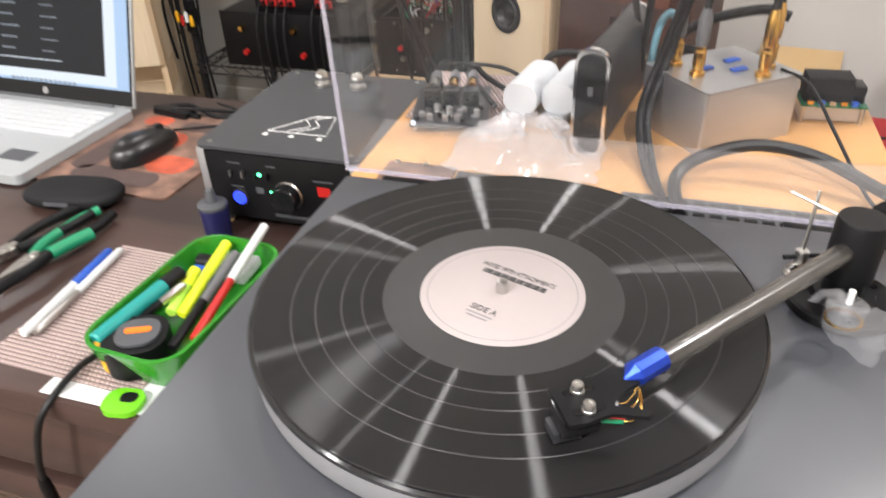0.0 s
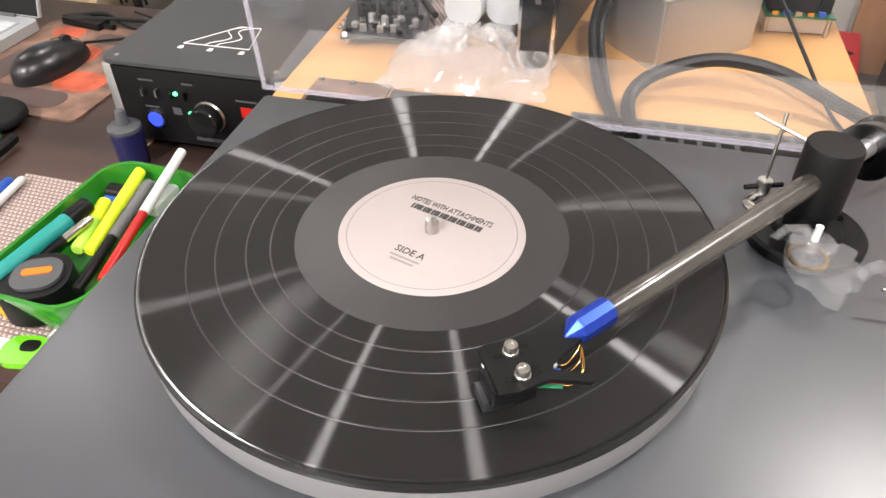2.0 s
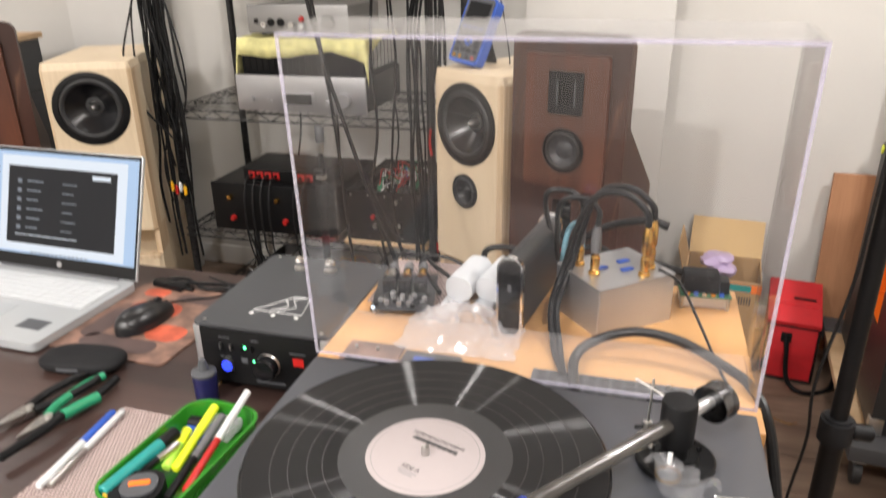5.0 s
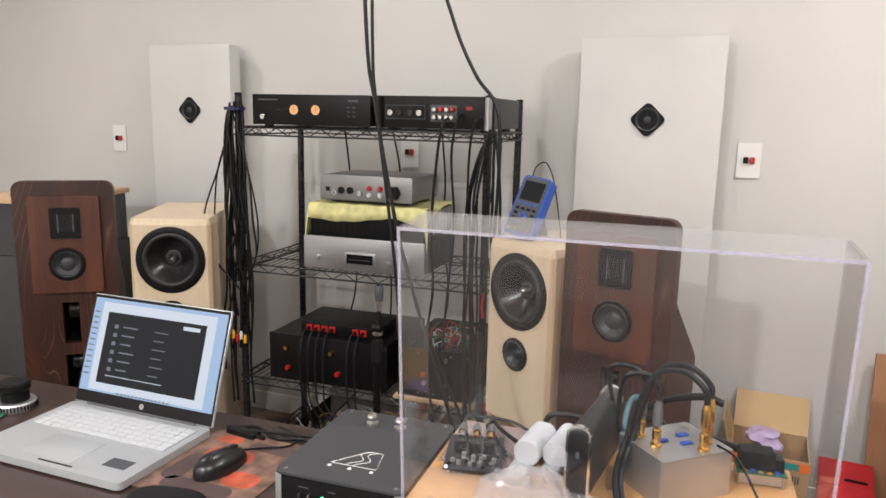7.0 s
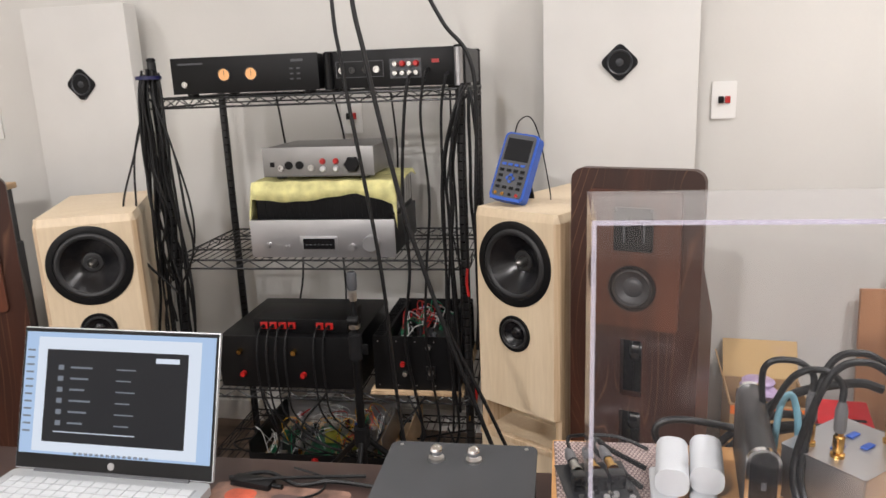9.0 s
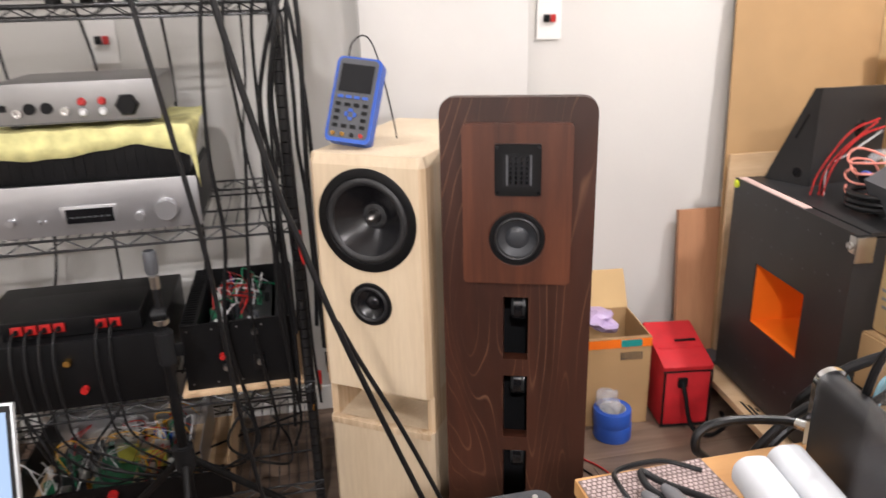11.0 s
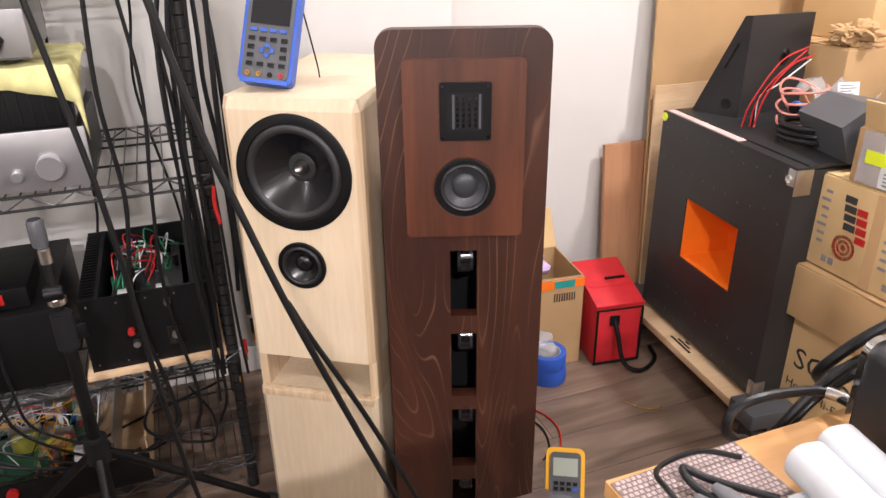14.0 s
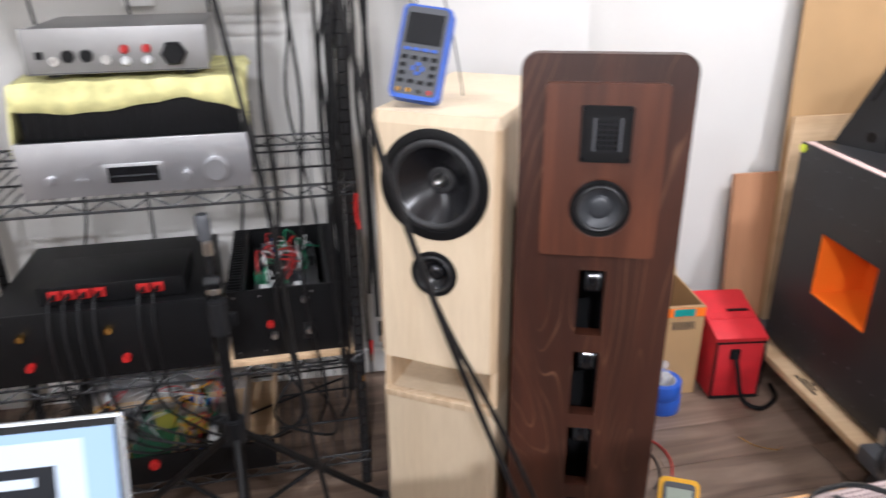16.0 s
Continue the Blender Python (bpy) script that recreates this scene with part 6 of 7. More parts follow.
for k in range(18):
    x, y = rq.uniform(0.006, 0.078), rq.uniform(0.006, 0.05)
    part("component", box(x - 0.003, x + 0.003, y - 0.002, y + 0.002, 0.0078, 0.0078 + rq.uniform(0.002, 0.007)), rq.choice([ALU, BLACK_GLOSS, STEEL]), pcb)
part("indicator", cyl(0.0025, 0.003, (0.004, 0.004, 0.0078), seg=10), glow("led_white", (0.8, 0.9, 1), 2), pcb)
tagged(part("board_lead", tube([(-0.17, 0.43, BZ + 0.012), (-0.185, 0.47, BZ + 0.03), (-0.17, 0.505, BZ + 0.02), (-0.12, 0.515, BZ + 0.015), (-0.08, 0.505, BZ + 0.004)], 0.0025, 6), CABLE), "thin black lead at the circuit board", "cable")

# white foam rolls
FOAM = plain("white_foam", (0.53, 0.55, 0.57), 0.7, vary=0.05, grain=300, relief=0.3)
for x, y, z, w, h, ln, rz in ((-0.076, 0.372, 0, 0.030, 0.012, 0.074, -4), (-0.034, 0.376, 0, 0.030, 0.012, 0.078, -10), (-0.068, 0.382, 0.0125, 0.038, 0.034, 0.080, -8), (-0.028, 0.390, 0.0125, 0.038, 0.034, 0.080, -9)):
    fr = thing("foam_roll", "white rounded foam roll lying on the board" if z == 0 else "white rounded foam roll on top of another", "foam roll", (x, y, BZ + z), rz, "foam rolls")
    part("roll", prism(rounded(w, h, h * 0.42, 6), ln, m=pose(0, ln, h / 2 + 0.0004) @ UP_FRONT), FOAM, fr)

# upright black drive box with a chrome front
DEVICE = plain("device_black", (0.014, 0.014, 0.015), 0.45, vary=0.08)
bb = thing("standing_device", "slim upright black device with chrome-framed ends", "device", (0.013, 0.325, BZ), -9)
part("body", prism(rounded(0.031, 0.106, 0.015, 6), 0.160, m=pose(0.0, 0.162, 0.053) @ UP_FRONT), DEVICE, bb)
part("bezel", prism(rounded(0.034, 0.110, 0.016, 6), 0.007, m=pose(0.0, 0.002, 0.055) @ UP_FRONT), CHROME, bb, "chrome front frame")
part("bezel", prism(rounded(0.034, 0.110, 0.016, 6), 0.007, m=pose(0.0, 0.169, 0.055) @ UP_FRONT), CHROME, bb, "chrome rear frame")
part("front", prism(rounded(0.027, 0.102, 0.012, 6), 0.002, m=pose(0.0, -0.005, 0.055) @ UP_FRONT), BLACK_GLOSS, bb, "glossy black front")
part("window", box(-0.002, 0.003, -0.0075, -0.007, 0.065, 0.074), GREY_PLASTIC, bb)

# passive preamp: brushed box with gold terminals
px = thing("passive_box", "brushed aluminium box with four gold terminals", "metal box", (0.134, 0.420, BZ), 40)
part("case", prism(rounded(0.118, 0.098, 0.003, 3), 0.064), ALU, px)
part("lid", prism(rounded(0.119, 0.099, 0.003, 3), 0.002, (0, 0, 0.064)), SILVER, px)
for k, (x, y) in enumerate(((-0.036, 0.030), (-0.036, -0.004), (0.018, -0.036), (0.040, -0.020))):
    t = part("terminal", lathe([(0, 0.066), (0.0075, 0.066), (0.0075, 0.070), (0.005, 0.071), (0.0062, 0.078), (0.0062, 0.090), (0.0045, 0.092), (0.0045, 0.100), (0, 0.100)], 20, at=(x, y, 0)), GOLD, px, "gold binding post")
    part("plug_sleeve", lathe([(0.0055, 0.096), (0.0065, 0.100), (0.0065, 0.122), (0.004, 0.132), (0, 0.132)], 18, at=(x, y, 0)), GOLD if k > 1 else CABLE_GREY, t)
for x, y in ((-0.018, 0.006), (0.010, -0.012), (0.022, 0.012)):
    part("blue_tag", box(x - 0.009, x + 0.009, y - 0.004, y + 0.004, 0.0662, 0.0685, bevel=0.0008), BLUE_PLASTIC, px, "blue adhesive tag")
pm = pose(0.134, 0.420, BZ, 0, 0, 40)
def leads(name, label, pts, r, mat=CABLE, cat="cable", group=""):
    return tagged(part(name, tube(pts, r, 10, 8), mat), label, cat, group)
for k, (x, y) in enumerate(((0.018, -0.036), (0.040, -0.020))):
    p = pm @ Vector((x, y, 0.130))
    leads("audio_cable", "black audio cable arching from a gold terminal", [p, p + Vector((-0.004, 0, 0.022)), p + Vector((-0.035, 0.005, 0.042)), p + Vector((-0.075, -0.005, 0.028)), (0.068 + 0.008 * k, 0.40, 0.90), (0.060 + 0.007 * k, 0.36, 0.868), (0.072 + 0.007 * k, 0.30, BZ + 0.006), (0.09, 0.24, BZ + 0.006)], 0.0042, group="audio cables")
for k, (x, y) in enumerate(((-0.036, 0.030), (-0.036, -0.004))):
    p = pm @ Vector((x, y, 0.130))
    leads("audio_cable", "black audio cable arching from a gold terminal", [p, p + Vector((0, 0.005, 0.02)), p + Vector((-0.02, 0.01, 0.034)), p + Vector((-0.05, 0.015, 0.02)), (0.052, 0.47 + 0.01 * k, 0.89), (0.050, 0.50, BZ + 0.006)], 0.0038, group="audio cables")
leads("ribbon_cable", "pale blue ribbon loop behind the metal box", [(0.060, 0.455, 0.87), (0.066, 0.46, 0.93), (0.078, 0.462, 0.945), (0.086, 0.46, 0.92), (0.088, 0.455, 0.88)], 0.004, plain("pale_blue", (0.20, 0.42, 0.52), 0.5))
leads("power_cable", "thick black cable looping over the bench", [(0.105, 0.215, BZ + 0.007), (0.100, 0.27, BZ + 0.012), (0.120, 0.295, BZ + 0.024), (0.165, 0.310, BZ + 0.034), (0.215, 0.308, BZ + 0.030), (0.262, 0.290, BZ + 0.016), (0.292, 0.262, BZ + 0.008), (0.31, 0.22, BZ - 0.02), (0.33, 0.16, 0.70)], 0.006)
leads("thin_cable", "thin black cable from the metal box", [(0.190, 0.425, 0.905), (0.215, 0.40, 0.900), (0.238, 0.36, 0.872), (0.262, 0.30, BZ + 0.004), (0.27, 0.26, BZ + 0.004)], 0.0018)

rel = thing("relay_module", "green circuit board with a black module on steel posts", "circuit board", (0.222, 0.455, BZ), 4)
part("board", box(0, 0.066, 0, 0.045, 0.018, 0.0198), PCB_GREEN, rel)
part("module", box(0.004, 0.050, 0.010, 0.040, 0.0198, 0.046, bevel=0.001), BLACK_MATT, rel)
part("relay", box(0.051, 0.063, 0.010, 0.036, 0.0198, 0.038, bevel=0.001), BLACK, rel)
part("metal_tray", box(0.002, 0.060, 0.004, 0.041, 0.002, 0.017), ALU, rel)
for x in (0.003, 0.062):
    for y in (0.003, 0.042):
        part("post", cyl(0.0025, 0.018, (x, y, 0), seg=10), STEEL, rel)
for k in range(5):
    part("component", box(0.006 + 0.011 * k, 0.012 + 0.011 * k, 0.001, 0.006, 0.0198, 0.024), (GOLD, BLUE_PLASTIC, STEEL, GOLD, BLUE_PLASTIC)[k], rel)

# crumpled clear film, reflection patches and a plate below the lid
fl = bm_new()
NX, NY = 44, 34
g = []
for i in range(NX + 1):
    row = []
    for j in range(NY + 1):
        u, v = i / NX, j / NY
        x, y = -0.120 + 0.150 * u, 0.258 + 0.112 * v
        ridge = 1 - abs(noise.noise((u * 4.2, v * 3.2, 3.1))) * 2.6
        fine = 1 - abs(noise.noise((u * 9, v * 8, 1.7))) * 2.4
        dome = max(0, math.sin(math.pi * u)) ** 0.7 * max(0, math.sin(math.pi * min(1, v * 1.02))) ** 0.7
        z = BZ + 0.003 + dome * (0.010 + 0.024 * max(0, ridge) + 0.010 * fine)
        row.append(fl.verts.new((x + 0.004 * (fine - 0.5), y + 0.006 * (ridge - 0.5), max(BZ + 0.001, z))))
    g.append(row)
for i in range(NX):
    for j in range(NY):
        fl.faces.new((g[i][j], g[i + 1][j], g[i + 1][j + 1], g[i][j + 1]))
tagged(part("plastic_film", fl, FILM, None, smooth=9), "crumpled clear plastic film heaped on the board", "plastic film")
# Pinkish, dark and blue boxes added as colour for reflections in the lid's bottom.
pr = tagged(part("reflection_patch", box(-0.175, -0.105, 0.205, 0.262, BZ + 0.0005, BZ + 0.003), SKIN_PRINT), "pinkish flat patch standing in for a reflection in the lid's bottom", "card")
tagged(part("reflection_patch", box(-0.10, -0.03, 0.20, 0.25, BZ + 0.0005, BZ + 0.006), PCB_BLACK), "dark flat patch standing in for a reflection in the lid's bottom", "card")
tagged(part("blue_reflection_patch", box(-0.085, -0.06, 0.215, 0.235, BZ + 0.0062, BZ + 0.008), BLUE_PLASTIC), "small blue patch standing in for a reflection in the lid's bottom", "chip")
vent = thing("perforated_plate", "grey perforated metal plate lying under the lid", "metal plate", (0.055, 0.205, BZ), 0)
part("plate", box(0, 0.19, 0, 0.045, 0.0005, 0.004), GREY_PLASTIC, vent)
for r in range(4):
    for k in range(13):
        part("slot", box(0.006 + 0.014 * k, 0.016 + 0.014 * k, 0.005 + 0.010 * r, 0.010 + 0.010 * r, 0.0041, 0.0046), BLACK, vent, smooth=0)

# ---- things on the desk ----
mp = thing("mouse_mat", "worn printed mouse mat in faded orange and brown", "mouse mat", (-0.628, 0.452, DZ), -3)
part("mat", prism(rounded(0.225, 0.245, 0.012, 4), 0.003), SKIN_PRINT, mp)
ORANGE_PRINT = plain("orange_print", (0.46, 0.085, 0.04), 0.55, vary=0.5, grain=380)
DARK_PRINT = plain("dark_print", (0.08, 0.05, 0.045), 0.6, vary=0.3, grain=150)
for (x, y, w, h, mt) in ((-0.02, 0.03, 0.10, 0.06, ORANGE_PRINT), (0.055, -0.035, 0.07, 0.05, ORANGE_PRINT), (-0.07, -0.03, 0.04, 0.10, DARK_PRINT), (0.04, 0.085, 0.10, 0.03, DARK_PRINT), (0.0, -0.085, 0.14, 0.04, DARK_PRINT), (-0.06, 0.09, 0.05, 0.03, ORANGE_PRINT)):
    part("printed_patch", prism([(px_ + x, py_ + y) for px_, py_ in rounded(w, h, min(w, h) * 0.45, 5)], 0.0003, (0, 0, 0.003)), mt, mp)

ms = thing("computer_mouse", "glossy black computer mouse with a cable", "mouse", (-0.632, 0.440, DZ + 0.0035), -12)
mb = bm_new()
bmesh.ops.create_uvsphere(mb, u_segments=32, v_segments=18, radius=1)
for v in mb.verts:
    x, y, z = v.co
    v.co = (x * 0.031 * (1 - 0.12 * y), y * 0.058, (0.034 * (max(z, 0) ** 0.75) * (1 - 0.18 * y)) if z > 0 else 0)
part("shell", mb, plain("mouse_black", (0.009, 0.009, 0.010), 0.3, vary=0.1, relief=0), ms, smooth=60)
part("wheel", cyl(0.008, 0.006, (-0.003, 0.030, 0.026), "x", 20), RUBBER, ms)
part("button_line", tube([(0, 0.052, 0.017), (0, 0.035, 0.030), (0, 0.010, 0.0355)], 0.0006, 5), BLACK_MATT, ms)
part("cable", tube([(0.0, 0.056, 0.012), (0.01, 0.09, 0.004), (0.045, 0.13, 0.002), (0.03, 0.17, 0.002), (-0.03, 0.18, 0.004)], 0.002, 6), CABLE, ms)

gc = thing("glasses_case", "soft black spectacle case with a worn label", "case", (-0.636, 0.297, DZ), 8)
cbm = bm_new()
bmesh.ops.create_uvsphere(cbm, u_segments=36, v_segments=18, radius=1)
for v in cbm.verts:
    x, y, z = v.co
    s = lambda a, p: math.copysign(abs(a) ** p, a)
    v.co = (s(x, 0.65) * 0.066, s(y, 0.75) * 0.034, max(0, 0.014 + s(z, 0.8) * 0.014))
part("shell", cbm, BLACK_MATT, gc, smooth=60)
part("print_bar", box(-0.022, 0.012, -0.0345, -0.0325, 0.012, 0.017), GREY_PLASTIC, gc)

mesh_mat("anti_slip_mat", -0.105, 0.075, -0.105, 0.100, DZ, -2, "pinkish grey anti-slip mat on the desk", (-0.405, 0.118, DZ))

# green tray full of tools
tray = thing("pen_tray", "translucent green plastic tray full of pens and tools", "tray", (-0.340, 0.118, DZ + 0.003), -4)
o1, o2, o3 = rounded(0.108, 0.198, 0.030, 6), rounded(0.090, 0.178, 0.022, 6), rounded(0.100, 0.190, 0.026, 6)
tb = bm_new()
rings = [[tb.verts.new((x, y, z)) for x, y in o] for o, z in ((o2, 0.0), (o1, 0.034), (o1, 0.037), (o3, 0.037), ([(x * 0.95, y * 0.97) for x, y in o2], 0.003))]
for a, b in zip(rings, rings[1:]):
    n = len(a)
    for i in range(n):
        tb.faces.new((a[i], a[(i + 1) % n], b[(i + 1) % n], b[i]))
tb.faces.new(rings[0][::-1])
tb.faces.new(rings[-1])
part("tray_body", tb, GREEN_SOLID, tray)
for k in range(30):
    y = -0.075 + 0.15 * k / 29
    for s in (-1, 1):
        part("rib", box(s * 0.0480 - 0.0012, s * 0.0480 + 0.0012, y, y + 0.002, 0.004, 0.030, m=pose(0, 0, 0, 0, s * 8, 0)), GREEN_SOLID, tray, smooth=0)


def pen(label, a, b, r, body, cap=None, cap_len=0.3, name="pen", tip=True, cat="pen"):
    """A pen lying from its tail a to its tip b."""
    a, b = Vector(a), Vector(b)
    L = (b - a).length
    t = new(name)
    t.matrix_basis = Matrix.Translation(a) @ (b - a).to_track_quat("Z", "Y").to_matrix().to_4x4()
    tagged(t, label, cat)
    part("barrel", lathe([(0, 0), (r * 0.8, 0), (r, 0.002), (r, L * (1 - cap_len)), (r * 0.9, L * (1 - cap_len) + 0.001)], 18), body, t)
    part("cap", lathe([(r * 0.9, L * (1 - cap_len)), (r * 1.08, L * (1 - cap_len)), (r * 1.05, L - 0.004), (r * 0.6 if tip else r, L), (0, L)], 18), cap or body, t)
    return t


tz = DZ + 0.012
pen("yellow highlighter with a round end", (-0.340, 0.100, tz + 0.012), (-0.350, 0.206, tz + 0.026), 0.0054, YELLOW_HI, YELLOW_HI, 0.45, "highlighter", False, "highlighter")
pen("lime green marker lying in the tray", (-0.352, 0.100, tz + 0.012), (-0.365, 0.165, tz + 0.016), 0.0060, plain("lime", (0.42, 0.72, 0.08), 0.4), YELLOW_HI, 0.4, "marker", False, "marker")
pen("white and red marker pen leaning out of the tray", (-0.302, 0.065, tz + 0.018), (-0.312, 0.226, tz + 0.042), 0.0044, RED, WHITE_PLASTIC, 0.52, "marker", False, "marker")
pen("black marker with a clear barrel", (-0.315, 0.050, tz + 0.018), (-0.328, 0.188, tz + 0.028), 0.0048, BLACK, CABLE_GREY, 0.55, "marker", False, "marker")
pen("teal screwdriver with a black collar", (-0.384, 0.034, tz + 0.024), (-0.368, 0.146, tz + 0.026), 0.0078, TEAL, BLACK, 0.22, "screwdriver", False, "screwdriver")
pen("thin black screwdriver bit holder", (-0.378, 0.060, tz + 0.014), (-0.352, 0.130, tz + 0.026), 0.004, BLACK, STEEL, 0.4, "screwdriver", True, "screwdriver")
tm = thing("tape_measure", "yellow and black pocket tape measure", "tape measure", (-0.352, 0.050, DZ + 0.008), 24)
part("case", prism(rounded(0.058, 0.056, 0.022, 6), 0.030), BLACK, tm)
part("stripe", prism([(x * 0.9 - 0.008, y * 0.9) for x, y in rounded(0.05, 0.05, 0.02, 6)], 0.0295, (-0.006, 0.006, -0.001)), YELLOW, tm, "yellow case back")
part("grip", prism(rounded(0.040, 0.038, 0.016, 6), 0.003, (0.003, 0, 0.030)), GREY_PLASTIC, tm)
part("badge", prism(rounded(0.024, 0.008, 0.003, 4), 0.0008, (0.003, 0.002, 0.033)), ORANGE, tm)
tagged(part("battery_pack", box(-0.375, -0.335, 0.160, 0.190, tz, tz + 0.014, bevel=0.002), BLUE_PLASTIC), "small blue and grey packet in the tray", "packet")
tagged(part("rubber_bung", cyl(0.009, 0.02, (-0.376, 0.186, tz + 0.012), "x", 18, bevel=0.002), BLACK), "round black rubber cap in the tray", "cap")
tagged(part("clear_packet", box(-0.35, -0.31, 0.165, 0.205, tz + 0.006, tz + 0.018, bevel=0.003), FILM), "clear plastic packet in the tray", "packet")
lv = thing("green_clip", "bright green plastic clip hanging at the desk's edge", "clip", (-0.338, 0.004, DZ + 0.001), 10)
part("clip", prism([(px_, py_ - 0.004) for px_, py_ in rounded(0.036, 0.030, 0.012, 5)], 0.006), plain("lime_clip", (0.14, 0.50, 0.01), 0.25), lv)
part("hole", prism(rounded(0.016, 0.012, 0.005, 4), 0.0004, (0.004, 0.0, 0.006)), BLACK, lv)
# Glare on the desk's front edge, laid on as a thin white strip.
tagged(part("edge_glare_strip", box(-0.425, -0.262, -0.006, 0.030, DZ + 0.0003, DZ + 0.0009), WHITE_PLASTIC), "white strip standing in for glare at the desk's front edge", "card")

# pen and mechanical pencil on the mat, pliers, cup, rubber band
pen("blue and white ballpoint pen on the mat", (-0.492, 0.050, DZ + 0.008), (-0.506, 0.200, DZ + 0.008), 0.0048, WHITE_PLASTIC, BLUE_PLASTIC, 0.45)
pen("silver mechanical pencil on the mat", (-0.482, 0.055, DZ + 0.007), (-0.495, 0.205, DZ + 0.008), 0.004, STEEL, WHITE_PLASTIC, 0.55, "pencil", True, "pencil")


def pliers(at, rz, grip, label):
    t = thing("pliers", label, "pliers", at, rz, "pliers")
    for s in (-1, 1):
        part("handle", tube([(s * 0.006, 0.0, 0.010), (s * 0.016, -0.03, 0.010), (s * 0.017, -0.075, 0.010), (s * 0.012, -0.105, 0.010)], 0.0062, 10), grip if s > 0 else BLACK, t)
        part("jaw", prism([(0, 0), (s * 0.010, 0.004), (s * 0.007, 0.028), (s * 0.001, 0.052), (0, 0.052)][::s], 0.009, (0, 0, 0.005)), STEEL, t)
    part("pivot", cyl(0.006, 0.013, (0, 0.002, 0.003), seg=18, bevel=0.001), STEEL, t)
    return t


pliers((-0.578, 0.165, DZ), 174, TEAL_GREEN, "black and green handled pliers on the desk")
pliers((-0.618, 0.175, DZ), 166, BLACK, "black handled long-nose pliers on the desk")
wt = thing("wire_stripper", "grey wire stripping tool with green grips", "tool", (-0.553, 0.160, DZ + 0.012), -8)
part("handle", tube([(0, -0.09, 0.006), (0.004, -0.03, 0.008), (0.0, 0.0, 0.008)], 0.006, 10), BLACK, wt)
part("grip", tube([(0, 0.002, 0.008), (0.004, 0.028, 0.008), (0.010, 0.052, 0.008)], 0.0078, 12), TEAL_GREEN, wt, "green plastic grip")
cup = thing("navy_bottle", "small navy plastic bottle with a grey cap", "bottle", (-0.405, 0.268, DZ))
part("body", lathe([(0, 0), (0.0150, 0), (0.0158, 0.002), (0.0165, 0.038), (0.0168, 0.042), (0, 0.042)], 32), NAVY, cup)
part("cap", lathe([(0.0172, 0.042), (0.0172, 0.046), (0.0145, 0.048), (0.0075, 0.049), (0.0045, 0.064), (0.003, 0.065), (0, 0.065)], 32), GREY_PLASTIC, cup)
band = lathe([(0.017 + 0.001 * math.cos(a), 0.0015 * math.sin(a)) for a in [radians(45 * k) for k in range(9)]], 32, at=(-0.425, 0.305, DZ + 0.002))
tagged(part("rubber_band", band, plain("rubber_tan", (0.42, 0.28, 0.13), 0.6)), "tan rubber band on the desk", "rubber band")
leads("jack_cable", "black cable with a silver jack plug hanging over the desk's edge", [(-0.395, 0.060, DZ + 0.006), (-0.402, 0.020, DZ + 0.010), (-0.412, -0.022, DZ - 0.01), (-0.430, -0.030, DZ - 0.06), (-0.440, -0.030, DZ - 0.10)], 0.0035)
jp = thing("jack_plug", "silver jack plug at a hanging cable", "plug", (-0.440, -0.030, DZ - 0.155))
part("sleeve", lathe([(0, 0.02), (0.005, 0.02), (0.006, 0.024), (0.006, 0.054), (0.004, 0.062), (0, 0.062)], 18), BLACK, jp)
part("pin", lathe([(0, 0), (0.0022, 0.002), (0.0022, 0.020), (0, 0.020)], 14), STEEL, jp)
leads("desk_cable", "black cable bundle behind the mouse mat", [(-0.72, 0.585, DZ + 0.006), (-0.66, 0.60, DZ + 0.010), (-0.60, 0.575, DZ + 0.006), (-0.55, 0.59, DZ + 0.006), (-0.47, 0.58, DZ + 0.006)], 0.0035)
leads("desk_cable", "black cable bundle behind the mouse mat", [(-0.71, 0.57, DZ + 0.006), (-0.65, 0.575, DZ + 0.014), (-0.58, 0.60, DZ + 0.006), (-0.50, 0.61, DZ + 0.006)], 0.003)
hub = thing("usb_adapter", "black adapter block beside the laptop", "adapter", (-0.675, 0.575, DZ), -10)
part("block", box(-0.035, 0.035, -0.012, 0.012, 0, 0.013, bevel=0.003), BLACK, hub)
part("lead_relief", cyl(0.004, 0.018, (0.035, 0, 0.0065), "x", 12), BLACK, hub)
puck = thing("volume_puck", "round black and silver desktop volume knob", "volume knob", (-1.205, 0.520, DZ))
part("base", lathe([(0, 0), (0.040, 0), (0.041, 0.003), (0.041, 0.014), (0.038, 0.018), (0, 0.018)], 48), ALU, puck, "ribbed silver base")
part("dial", lathe([(0.028, 0.018), (0.028, 0.040), (0.032, 0.044), (0.032, 0.056), (0.028, 0.060), (0, 0.061)], 48), BLACK, puck)
for k in range(40):
    a = 2 * math.pi * k / 40
    part("rib", box(-0.0012, 0.0012, 0.0405, 0.0425, 0.003, 0.014, m=pose(0, 0, 0, 0, 0, math.degrees(a))), BLACK, puck, smooth=0)
leads("headphone_lead", "thin dark lead running off the desk", [(-1.25, 0.48, DZ + 0.004), (-1.30, 0.44, DZ + 0.004), (-1.38, 0.45, DZ + 0.004)], 0.003)

